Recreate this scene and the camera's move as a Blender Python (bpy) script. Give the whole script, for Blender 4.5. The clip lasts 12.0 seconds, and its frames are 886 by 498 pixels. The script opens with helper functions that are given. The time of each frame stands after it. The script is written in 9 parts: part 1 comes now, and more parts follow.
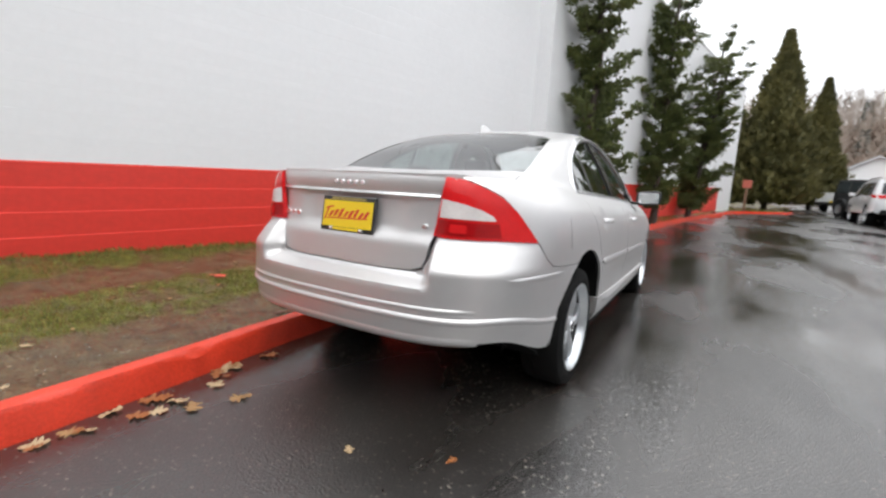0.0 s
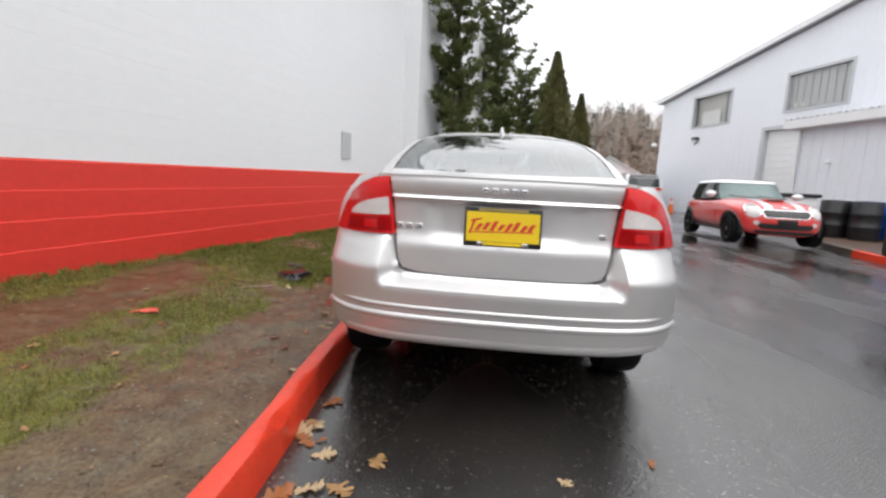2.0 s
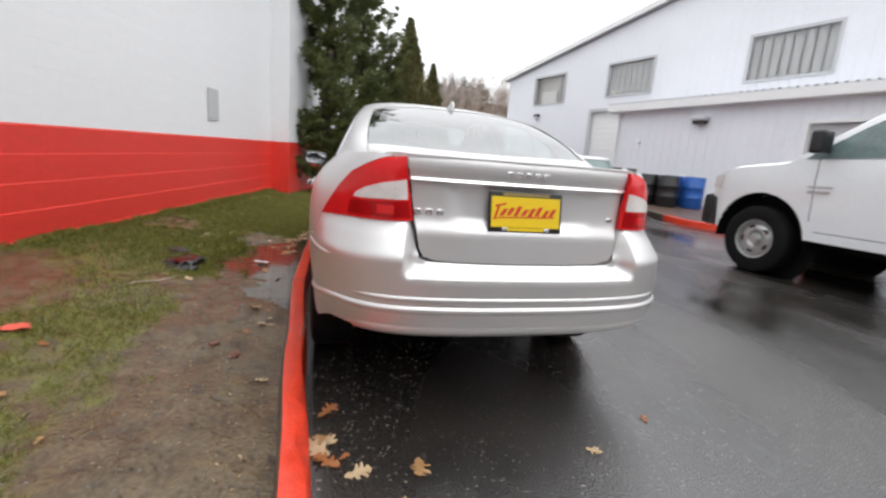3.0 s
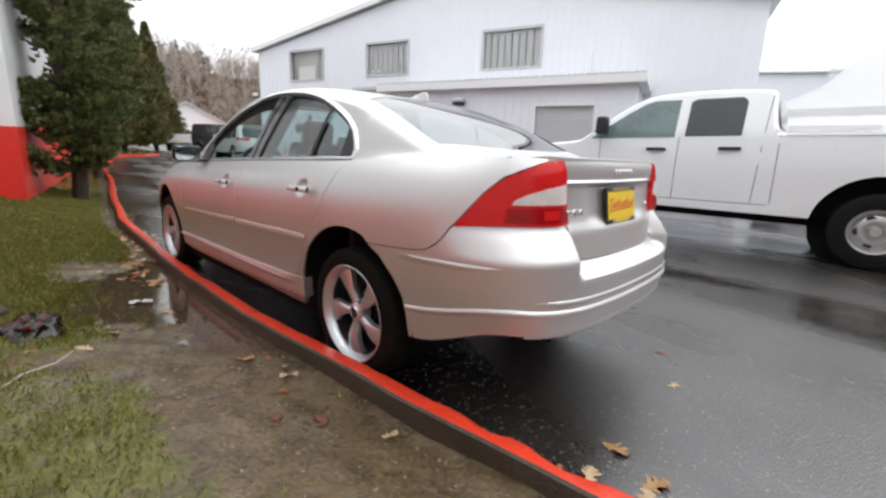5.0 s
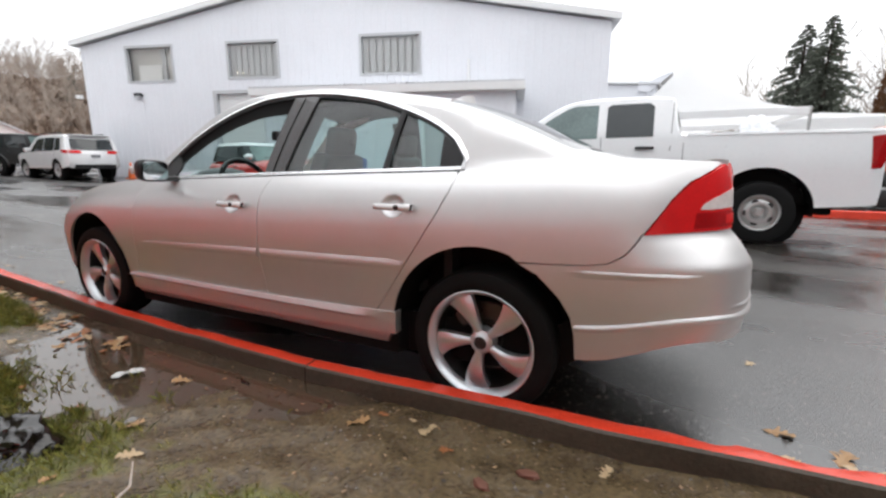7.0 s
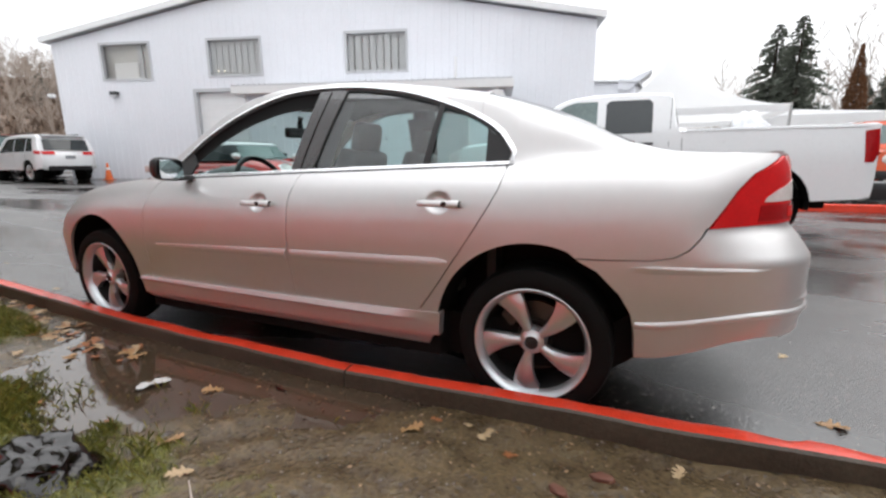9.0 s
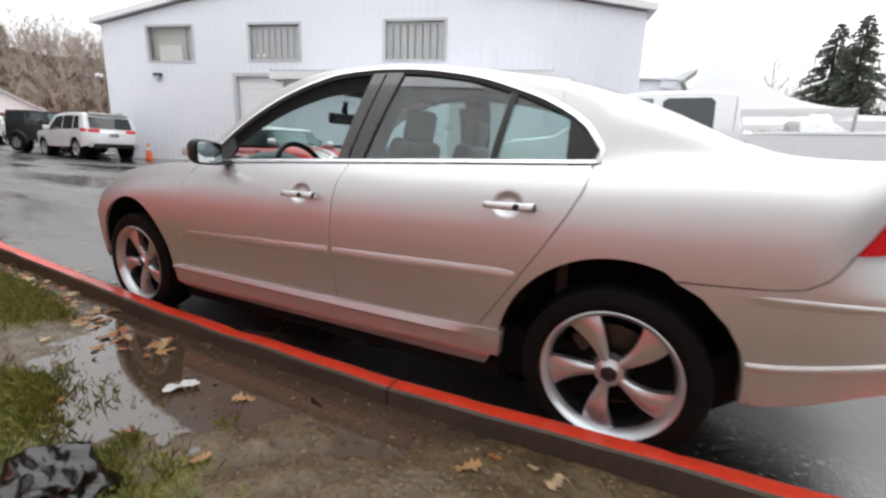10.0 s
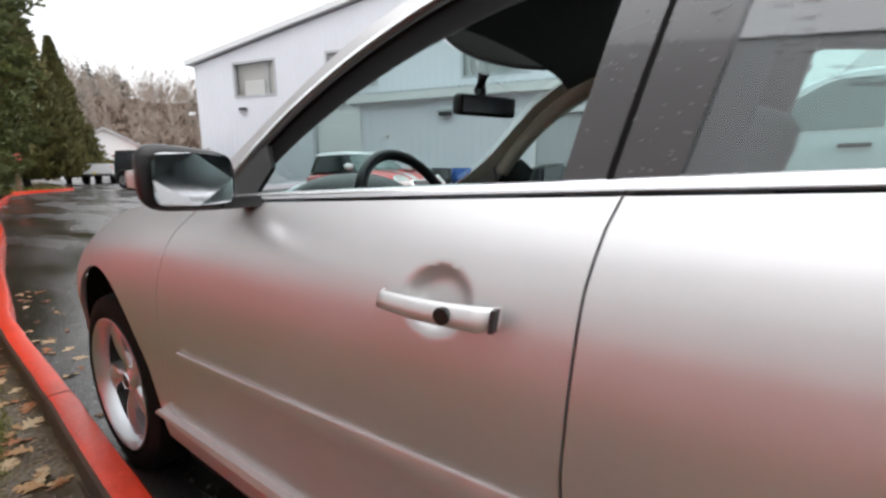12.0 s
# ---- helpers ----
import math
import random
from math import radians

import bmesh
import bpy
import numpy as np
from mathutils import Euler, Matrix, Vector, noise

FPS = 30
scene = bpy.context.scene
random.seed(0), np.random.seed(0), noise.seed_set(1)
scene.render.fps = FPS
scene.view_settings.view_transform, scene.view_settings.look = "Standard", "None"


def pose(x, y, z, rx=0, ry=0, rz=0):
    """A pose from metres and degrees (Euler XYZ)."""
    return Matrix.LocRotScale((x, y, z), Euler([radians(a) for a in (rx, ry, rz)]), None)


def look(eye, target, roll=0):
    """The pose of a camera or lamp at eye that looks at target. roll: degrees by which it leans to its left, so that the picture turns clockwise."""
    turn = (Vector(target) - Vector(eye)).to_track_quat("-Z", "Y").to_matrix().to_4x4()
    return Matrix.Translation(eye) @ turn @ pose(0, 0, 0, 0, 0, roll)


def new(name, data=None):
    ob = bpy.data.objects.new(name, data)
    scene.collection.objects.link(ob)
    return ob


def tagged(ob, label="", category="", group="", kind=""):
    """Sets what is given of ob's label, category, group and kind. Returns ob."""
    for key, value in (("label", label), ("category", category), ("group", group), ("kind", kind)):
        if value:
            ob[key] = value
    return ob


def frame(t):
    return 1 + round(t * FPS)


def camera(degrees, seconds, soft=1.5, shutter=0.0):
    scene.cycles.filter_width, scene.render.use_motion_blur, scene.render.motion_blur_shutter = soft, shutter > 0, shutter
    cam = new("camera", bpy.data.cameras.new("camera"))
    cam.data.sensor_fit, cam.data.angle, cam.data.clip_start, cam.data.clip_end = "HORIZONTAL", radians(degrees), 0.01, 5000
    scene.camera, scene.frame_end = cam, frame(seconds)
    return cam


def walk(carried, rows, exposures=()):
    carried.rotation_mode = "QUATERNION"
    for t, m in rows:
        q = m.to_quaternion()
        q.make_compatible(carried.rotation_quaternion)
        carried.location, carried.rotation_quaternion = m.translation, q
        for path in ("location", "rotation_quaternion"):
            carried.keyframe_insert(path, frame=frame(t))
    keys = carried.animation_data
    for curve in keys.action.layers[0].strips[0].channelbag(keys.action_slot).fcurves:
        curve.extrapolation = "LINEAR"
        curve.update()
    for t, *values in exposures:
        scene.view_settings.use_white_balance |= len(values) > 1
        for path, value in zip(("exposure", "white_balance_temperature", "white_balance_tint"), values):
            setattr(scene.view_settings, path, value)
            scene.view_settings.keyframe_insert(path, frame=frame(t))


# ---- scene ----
cam = camera(91.0, 12.0, 2.5, 0.4)
PATH = [
    (0, (1.381, -2.368, 1.046), (0.366, -0.669, 0.76), 3.1),
    (0.5, (1.004, -2.504, 1.055), (0.199, -0.7, 0.744), 3.7),
    (1, (0.634, -2.676, 1.051), (0.114, -0.773, 0.723), 3.1),
    (1.5, (0.285, -2.695, 1.042), (-0.033, -0.748, 0.718), 1.8),
    (2, (-0.07, -2.68, 1.044), (-0.257, -0.708, 0.766), 3.0),
    (2.5, (-0.398, -2.652, 1.059), (-0.331, -0.672, 0.781), 2.9),
    (3, (-0.743, -2.511, 1.061), (-0.251, -0.61, 0.682), 4.3),
    (3.5, (-1.078, -2.362, 1.07), (-0.327, -0.537, 0.748), 5.0),
    (3.7, (-1.239, -2.297, 1.076), (-0.317, -0.56, 0.711), 3.2),
    (5.3, (-2.099, -1.513, 1.089), (-0.596, -0.254, 0.695), 1.6),
    (5.5, (-2.154, -1.396, 1.099), (-0.592, -0.207, 0.714), 0.8),
    (6, (-2.245, -1.089, 1.096), (-0.58, -0.035, 0.757), -0.1),
    (6.5, (-2.399, -0.826, 1.094), (-0.685, 0.151, 0.769), 0.7),
    (6.7, (-2.436, -0.737, 1.082), (-0.698, 0.183, 0.72), 0.6),
    (8.3, (-2.533, -0.337, 1.07), (-0.698, 0.374, 0.717), -0.7),
    (8.5, (-2.541, -0.334, 1.066), (-0.714, 0.403, 0.722), -0.7),
    (9, (-2.527, -0.341, 1.062), (-0.727, 0.437, 0.672), -0.4),
    (9.5, (-2.495, -0.317, 1.068), (-0.716, 0.49, 0.639), 0.5),
    (10, (-2.364, -0.1, 1.065), (-0.617, 0.778, 0.642), 2.0),
    (10.5, (-2.141, 0.212, 1.064), (-0.415, 1.166, 0.727), -0.0),
    (11, (-1.859, 0.502, 1.068), (-0.227, 1.616, 0.752), -0.7),
    (11.5, (-1.609, 0.849, 1.053), (0.048, 1.936, 0.789), -1.0),
    (12, (-1.328, 1.054, 1.039), (0.264, 2.215, 0.705), -0.6),
]
walk(cam, [(t, look(eye, target, roll)) for t, eye, target, roll in PATH])

# ---- light: overcast sky and one wide, weak sun ----
SUN_DIR = Vector((0.35, -0.45, 0.85)).normalized()
world = bpy.data.worlds.new("overcast_sky")
scene.world = world
world.use_nodes = True
wn, wl = world.node_tree.nodes, world.node_tree.links
wn.clear()
w_out, w_bg = wn.new("ShaderNodeOutputWorld"), wn.new("ShaderNodeBackground")
w_sky, w_mix, w_noise, w_ramp = wn.new("ShaderNodeTexSky"), wn.new("ShaderNodeMixRGB"), wn.new("ShaderNodeTexNoise"), wn.new("ShaderNodeValToRGB")
w_sky.sky_type, w_sky.sun_disc = "NISHITA", False
w_sky.sun_elevation, w_sky.sun_rotation = math.asin(SUN_DIR.z), math.atan2(SUN_DIR.x, SUN_DIR.y)
w_sky.dust_density = 6.0
w_noise.inputs["Scale"].default_value, w_noise.inputs["Detail"].default_value = 1.6, 5.0
w_ramp.color_ramp.elements[0].position, w_ramp.color_ramp.elements[1].position = 0.3, 0.75
w_ramp.color_ramp.elements[0].color, w_ramp.color_ramp.elements[1].color = (16.6, 17.0, 17.7, 1), (19.8, 20.0, 20.4, 1)
w_mix.inputs[0].default_value = 0.93
wl.new(w_noise.outputs["Fac"], w_ramp.inputs[0])
wl.new(w_sky.outputs[0], w_mix.inputs[1])
wl.new(w_ramp.outputs[0], w_mix.inputs[2])
# an overcast sky is about three times brighter overhead than at the horizon
w_dir, w_sep, w_up, w_mul = wn.new("ShaderNodeTexCoord"), wn.new("ShaderNodeSeparateXYZ"), wn.new("ShaderNodeMapRange"), wn.new("ShaderNodeMixRGB")
w_up.inputs["To Min"].default_value, w_up.inputs["To Max"].default_value = 0.56, 1.42
w_mul.blend_type, w_mul.inputs[0].default_value = "MULTIPLY", 1.0
wl.new(w_dir.outputs["Generated"], w_sep.inputs[0])
wl.new(w_sep.outputs["Z"], w_up.inputs["Value"])
wl.new(w_mix.outputs[0], w_mul.inputs[1])
wl.new(w_up.outputs[0], w_mul.inputs[2])
wl.new(w_mul.outputs[0], w_bg.inputs[0])
w_bg.inputs[1].default_value = 0.1
wl.new(w_bg.outputs[0], w_out.inputs[0])
sun = new("sun", bpy.data.lights.new("sun", "SUN"))
sun.data.energy, sun.data.angle, sun.data.color = 0.6, radians(40), (1.0, 0.97, 0.93)
sun.rotation_mode = "QUATERNION"
sun.rotation_quaternion = (-SUN_DIR).to_track_quat("-Z", "Y")


# ---- materials ----
def mat(name, col, rough=0.5, metal=0.0, var=0.12, scale=5.0, bump=0.0, bscale=60.0, coat=0.0, col2=None, spec=0.5, rvar=0.1):
    """Principled surface with colour and gloss varied at two scales, and a fine relief."""
    m = bpy.data.materials.new(name)
    m.use_nodes = True
    n, l = m.node_tree.nodes, m.node_tree.links
    b = n["Principled BSDF"]
    tc = n.new("ShaderNodeTexCoord")
    big, small = n.new("ShaderNodeTexNoise"), n.new("ShaderNodeTexNoise")
    for t, s in ((big, scale), (small, scale * 11)):
        t.inputs["Scale"].default_value, t.inputs["Detail"].default_value = s, 4.0
        l.new(tc.outputs["Object"], t.inputs["Vector"])
    add = n.new("ShaderNodeMath")
    add.operation = "ADD"
    l.new(big.outputs["Fac"], add.inputs[0])
    l.new(small.outputs["Fac"], add.inputs[1])
    ramp = n.new("ShaderNodeMapRange")
    ramp.inputs["From Min"].default_value, ramp.inputs["From Max"].default_value = 0.65, 1.35
    l.new(add.outputs[0], ramp.inputs["Value"])
    mix = n.new("ShaderNodeMixRGB")
    c2 = col2 or tuple(c * (1 - var) for c in col)
    mix.inputs[1].default_value, mix.inputs[2].default_value = (*c2, 1), (*col, 1)
    l.new(ramp.outputs[0], mix.inputs[0])
    l.new(mix.outputs[0], b.inputs["Base Color"])
    rr = n.new("ShaderNodeMapRange")
    rr.inputs["To Min"].default_value, rr.inputs["To Max"].default_value = max(0.02, rough * (1 - rvar)), min(1, rough * (1 + rvar))
    l.new(small.outputs["Fac"], rr.inputs["Value"])
    l.new(rr.outputs[0], b.inputs["Roughness"])
    b.inputs["Metallic"].default_value, b.inputs["Specular IOR Level"].default_value = metal, spec
    b.inputs["Coat Weight"].default_value, b.inputs["Coat Roughness"].default_value = coat, 0.04
    if bump:
        bt, bp = n.new("ShaderNodeTexNoise"), n.new("ShaderNodeBump")
        bt.inputs["Scale"].default_value, bt.inputs["Detail"].default_value = bscale, 5.0
        bp.inputs["Strength"].default_value, bp.inputs["Distance"].default_value = bump, 0.01
        l.new(tc.outputs["Object"], bt.inputs["Vector"])
        l.new(bt.outputs["Fac"], bp.inputs["Height"])
        l.new(bp.outputs["Normal"], b.inputs["Normal"])
    return m


def glass_mat(name, tint, gloss=0.07):
    """A thin pane: tinted see-through with a clear reflection that grows towards grazing angles."""
    m = bpy.data.materials.new(name)
    m.use_nodes = True
    n, l = m.node_tree.nodes, m.node_tree.links
    n.remove(n["Principled BSDF"])
    tr, gl, mx, lw, pw, mul = n.new("ShaderNodeBsdfTransparent"), n.new("ShaderNodeBsdfGlossy"), n.new("ShaderNodeMixShader"), n.new("ShaderNodeLayerWeight"), n.new("ShaderNodeMath"), n.new("ShaderNodeMath")
    tr.inputs[0].default_value = (*tint, 1)
    gl.inputs["Roughness"].default_value = 0.02
    lw.inputs["Blend"].default_value = 0.5
    pw.operation, mul.operation, mul.use_clamp = "POWER", "MULTIPLY_ADD", True
    pw.inputs[1].default_value = 4.0
    mul.inputs[1].default_value, mul.inputs[2].default_value = 0.85, gloss
    l.new(lw.outputs["Facing"], pw.inputs[0])
    l.new(pw.outputs[0], mul.inputs[0])
    l.new(mul.outputs[0], mx.inputs[0])
    l.new(tr.outputs[0], mx.inputs[1])
    l.new(gl.outputs[0], mx.inputs[2])
    l.new(mx.outputs[0], n["Material Output"].inputs[0])
    return m


def asphalt_mat():
    """Wet worn asphalt: dark binder with pale chips, a water film that pools in broad patches."""
    m = mat("wet_asphalt", (0.06, 0.06, 0.063), 0.3, spec=1.0)
    m.node_tree.nodes["Principled BSDF"].inputs["IOR"].default_value = 1.68
    n, l = m.node_tree.nodes, m.node_tree.links
    b, tc = n["Principled BSDF"], n["Texture Coordinate"]
    vor, chip, mixc = n.new("ShaderNodeTexVoronoi"), n.new("ShaderNodeValToRGB"), n.new("ShaderNodeMixRGB")
    vor.inputs["Scale"].default_value = 115
    chip.color_ramp.elements[0].position, chip.color_ramp.elements[1].position = 0.955, 0.998
    sep = n.new("ShaderNodeSeparateColor")
    l.new(tc.outputs["Object"], vor.inputs["Vector"])
    l.new(vor.outputs["Color"], sep.inputs[0])
    l.new(sep.outputs[0], chip.inputs[0])
    tone, tramp, tmix = n.new("ShaderNodeTexNoise"), n.new("ShaderNodeValToRGB"), n.new("ShaderNodeMixRGB")
    tone.inputs["Scale"].default_value, tone.inputs["Detail"].default_value = 0.9, 6
    tramp.color_ramp.elements[0].position, tramp.color_ramp.elements[1].position = 0.35, 0.7
    l.new(tc.outputs["Object"], tone.inputs["Vector"])
    l.new(tone.outputs["Fac"], tramp.inputs[0])
    l.new(tramp.outputs[0], tmix.inputs[0])
    tmix.inputs[1].default_value, tmix.inputs[2].default_value = (0.014, 0.0122, 0.0108, 1), (0.040, 0.0358, 0.032, 1)
    l.new(tmix.outputs[0], mixc.inputs[1])
    mixc.inputs[2].default_value = (0.17, 0.15, 0.125, 1)
    l.new(chip.outputs[0], mixc.inputs[0])
    l.new(mixc.outputs[0], b.inputs["Base Color"])
    film, framp = n.new("ShaderNodeTexNoise"), n.new("ShaderNodeMapRange")
    film.inputs["Scale"].default_value, film.inputs["Detail"].default_value = 0.55, 7
    mp = n.new("ShaderNodeMapping")
    mp.inputs["Scale"].default_value = (1.6, 0.55, 1)
    l.new(tc.outputs["Object"], mp.inputs[0])
    l.new(mp.outputs[0], film.inputs["Vector"])
    framp.inputs["From Min"].default_value, framp.inputs["From Max"].default_value = 0.38, 0.62
    framp.inputs["To Min"].default_value, framp.inputs["To Max"].default_value = 0.10, 0.36
    l.new(film.outputs["Fac"], framp.inputs["Value"])
    l.new(framp.outputs[0], b.inputs["Roughness"])
    bp, bs = n.new("ShaderNodeBump"), n.new("ShaderNodeMapRange")
    bs.inputs["From Min"].default_value, bs.inputs["From Max"].default_value = 0.38, 0.62
    bs.inputs["To Min"].default_value, bs.inputs["To Max"].default_value = 0.05, 0.34
    l.new(film.outputs["Fac"], bs.inputs["Value"])
    l.new(bs.outputs[0], bp.inputs["Strength"])
    bp.inputs["Distance"].default_value = 0.006
    l.new(vor.outputs["Distance"], bp.inputs["Height"])
    l.new(bp.outputs[0], b.inputs["Normal"])
    return m


def lawn_mat():
    """Muddy verge: bare brown soil worn through thin winter turf, wetter towards the kerb."""
    m = mat("muddy_turf", (0.1, 0.08, 0.06), 0.6)
    n, l = m.node_tree.nodes, m.node_tree.links
    b, tc = n["Principled BSDF"], n["Texture Coordinate"]
    att = n.new("ShaderNodeAttribute")
    att.attribute_name = "turf"
    big, fine = n.new("ShaderNodeTexNoise"), n.new("ShaderNodeTexNoise")
    big.inputs["Scale"].default_value, big.inputs["Detail"].default_value = 2.2, 8
    fine.inputs["Scale"].default_value, fine.inputs["Detail"].default_value = 55, 6
    for t in (big, fine):
        l.new(tc.outputs["Object"], t.inputs["Vector"])
    soil, turf, mx, sub, edge = n.new("ShaderNodeMixRGB"), n.new("ShaderNodeMixRGB"), n.new("ShaderNodeMixRGB"), n.new("ShaderNodeMath"), n.new("ShaderNodeMapRange")
    soil.inputs[1].default_value, soil.inputs[2].default_value = (0.054, 0.036, 0.018, 1), (0.142, 0.104, 0.056, 1)
    turf.inputs[1].default_value, turf.inputs[2].default_value = (0.058, 0.061, 0.012, 1), (0.145, 0.144, 0.030, 1)
    mid = n.new("ShaderNodeTexNoise")
    mid.inputs["Scale"].default_value, mid.inputs["Detail"].default_value = 9, 8
    l.new(tc.outputs["Object"], mid.inputs["Vector"])
    blend = n.new("ShaderNodeMixRGB")
    blend.inputs[0].default_value = 0.5
    l.new(mid.outputs["Fac"], blend.inputs[1])
    l.new(fine.outputs["Fac"], blend.inputs[2])
    crisp = n.new("ShaderNodeMapRange")
    crisp.inputs["From Min"].default_value, crisp.inputs["From Max"].default_value = 0.36, 0.62
    l.new(blend.outputs[0], crisp.inputs["Value"])
    l.new(crisp.outputs[0], soil.inputs[0])
    l.new(crisp.outputs[0], turf.inputs[0])
    sub.operation = "MULTIPLY_ADD"
    l.new(mid.outputs["Fac"], sub.inputs[0])
    sub.inputs[1].default_value = 0.6
    l.new(att.outputs["Fac"], sub.inputs[2])
    edge.inputs["From Min"].default_value, edge.inputs["From Max"].default_value = 0.62, 0.98
    l.new(sub.outputs[0], edge.inputs["Value"])
    l.new(edge.outputs[0], mx.inputs[0])
    l.new(soil.outputs[0], mx.inputs[1])
    l.new(turf.outputs[0], mx.inputs[2])
    l.new(mx.outputs[0], b.inputs["Base Color"])
    rr = n.new("ShaderNodeMapRange")
    rr.inputs["From Min"].default_value, rr.inputs["From Max"].default_value = 0.4, 0.65
    rr.inputs["To Min"].default_value, rr.inputs["To Max"].default_value = 0.04, 0.30
    l.new(big.outputs["Fac"], rr.inputs["Value"])
    l.new(rr.outputs[0], b.inputs["Roughness"])
    bp = n.new("ShaderNodeBump")
    bp.inputs["Strength"].default_value, bp.inputs["Distance"].default_value = 0.42, 0.012
    l.new(crisp.outputs[0], bp.inputs["Height"])
    l.new(bp.outputs[0], b.inputs["Normal"])
    return m


M_ASPHALT, M_LAWN = asphalt_mat(), lawn_mat()
M_WALL = mat("white_wall_paint", (0.80, 0.81, 0.82), 0.45, var=0.05, scale=1.2, bump=0.07, bscale=60)
M_RED_WALL = mat("red_wall_paint", (0.80, 0.052, 0.036), 0.42, var=0.18, scale=1.5, bump=0.18, bscale=90)
M_KERB_RED = mat("red_kerb_paint", (0.80, 0.062, 0.028), 0.22, var=0.3, scale=7, bump=0.25, bscale=70)
M_CONCRETE = mat("wet_concrete", (0.088, 0.072, 0.052), 0.5, var=0.5, scale=4, bump=0.4, bscale=80)
M_METAL_WALL = mat("pale_metal_siding", (0.80, 0.815, 0.86), 0.45, var=0.06, scale=0.8)
M_TRIM = mat("white_trim_paint", (0.83, 0.83, 0.83), 0.45, var=0.06)
M_ROLLER = mat("grey_roller_door", (0.55, 0.56, 0.58), 0.45, var=0.08)
M_PANE_FAR = glass_mat("dusty_pane", (0.84, 0.84, 0.82), 0.10)
M_DARK = mat("dark_fixture", (0.03, 0.03, 0.032), 0.4)
M_ROOF = mat("roof_metal", (0.66, 0.67, 0.69), 0.4, metal=0.3)
M_LIT = bpy.data.materials.new("lit_tube")
M_LIT.use_nodes = True
M_LIT.node_tree.nodes["Principled BSDF"].inputs["Emission Color"].default_value = (1, 0.9, 0.7, 1)
M_LIT.node_tree.nodes["Principled BSDF"].inputs["Emission Strength"].default_value = 1.6


# ---- building blocks ----
def obj(name, verts, faces, material, parent=None, label="", smooth=0, mats=None, idx=None):
    me = bpy.data.meshes.new(name)
    me.from_pydata([tuple(v) for v in verts], [], [tuple(f) for f in faces])
    for m in (mats or [material]):
        me.materials.append(m)
    if idx is not None:
        me.polygons.foreach_set("material_index", idx)
    if smooth:
        me.polygons.foreach_set("use_smooth", [True] * len(me.polygons))
        me.set_sharp_from_angle(angle=radians(smooth))
    me.update()
    ob = new(name, me)
    if parent is not None:
        ob.parent = parent
    if label:
        tagged(ob, label)
    return ob


def part(name, bm, material, parent, label="", smooth=0):
    """One bmesh as one mesh under a thing or a part."""
    me = bpy.data.meshes.new(name)
    bm.to_mesh(me)
    bm.free()
    me.materials.append(material)
    if smooth:
        me.polygons.foreach_set("use_smooth", [True] * len(me.polygons))
        me.set_sharp_from_angle(angle=radians(smooth))
    ob = new(name, me)
    ob.parent = parent
    if label:
        tagged(ob, label)
    return ob


def thing(name, m, label, category, group="", kind=""):
    e = new(name)
    e.empty_display_size = 0.1
    e.matrix_basis = m
    return tagged(e, label, category, group, kind)


def box_bm(x0, x1, y0, y1, z0, z1, bevel=0.0, seg=1):
    bm = bmesh.new()
    bmesh.ops.create_cube(bm, size=1, matrix=Matrix.Translation(((x0 + x1) / 2, (y0 + y1) / 2, (z0 + z1) / 2)) @ Matrix.Diagonal((x1 - x0, y1 - y0, z1 - z0, 1)))
    if bevel:
        bmesh.ops.bevel(bm, geom=bm.edges[:], offset=bevel, segments=seg, affect="EDGES", profile=0.6)
    return bm


def box(name, x0, x1, y0, y1, z0, z1, material, parent, label="", bevel=0.0, seg=1):
    return part(name, box_bm(x0, x1, y0, y1, z0, z1, bevel, seg), material, parent, label, 35 if bevel else 0)


def lathe(profile, steps=32, axis="x", closed=False):
    """Verts and faces of a profile of (along, radius) turned round an axis."""
    vs, fs, n = [], [], len(profile)
    for i in range(steps):
        a = 2 * math.pi * i / steps
        for u, r in profile:
            c, s = r * math.cos(a), r * math.sin(a)
            vs.append((u, c, s) if axis == "x" else (c, u, s) if axis == "y" else (c, s, u))
    for i in range(steps):
        j = (i + 1) % steps
        for k in range(n if closed else n - 1):
            k2 = (k + 1) % n
            fs.append((i * n + k, i * n + k2, j * n + k2, j * n + k))
    return vs, fs


def tube(points, r, steps=8):
    """Verts and faces of a round tube along points."""
    vs, fs = [], []
    pts = [Vector(p) for p in points]
    for i, p in enumerate(pts):
        d = (pts[min(i + 1, len(pts) - 1)] - pts[max(i - 1, 0)]).normalized()
        a = d.orthogonal().normalized() if abs(d.z) > 0.95 else d.cross(Vector((0, 0, 1))).normalized()
        b = d.cross(a)
        rr = r[i] if isinstance(r, (list, tuple)) else r
        for k in range(steps):
            t = 2 * math.pi * k / steps
            vs.append(p + a * rr * math.cos(t) + b * rr * math.sin(t))
    for i in range(len(pts) - 1):
        for k in range(steps):
            k2 = (k + 1) % steps
            fs.append((i * steps + k, i * steps + k2, (i + 1) * steps + k2, (i + 1) * steps + k))
    fs.append(tuple(range(steps))[::-1])
    fs.append(tuple(range((len(pts) - 1) * steps, len(pts) * steps)))
    return vs, fs


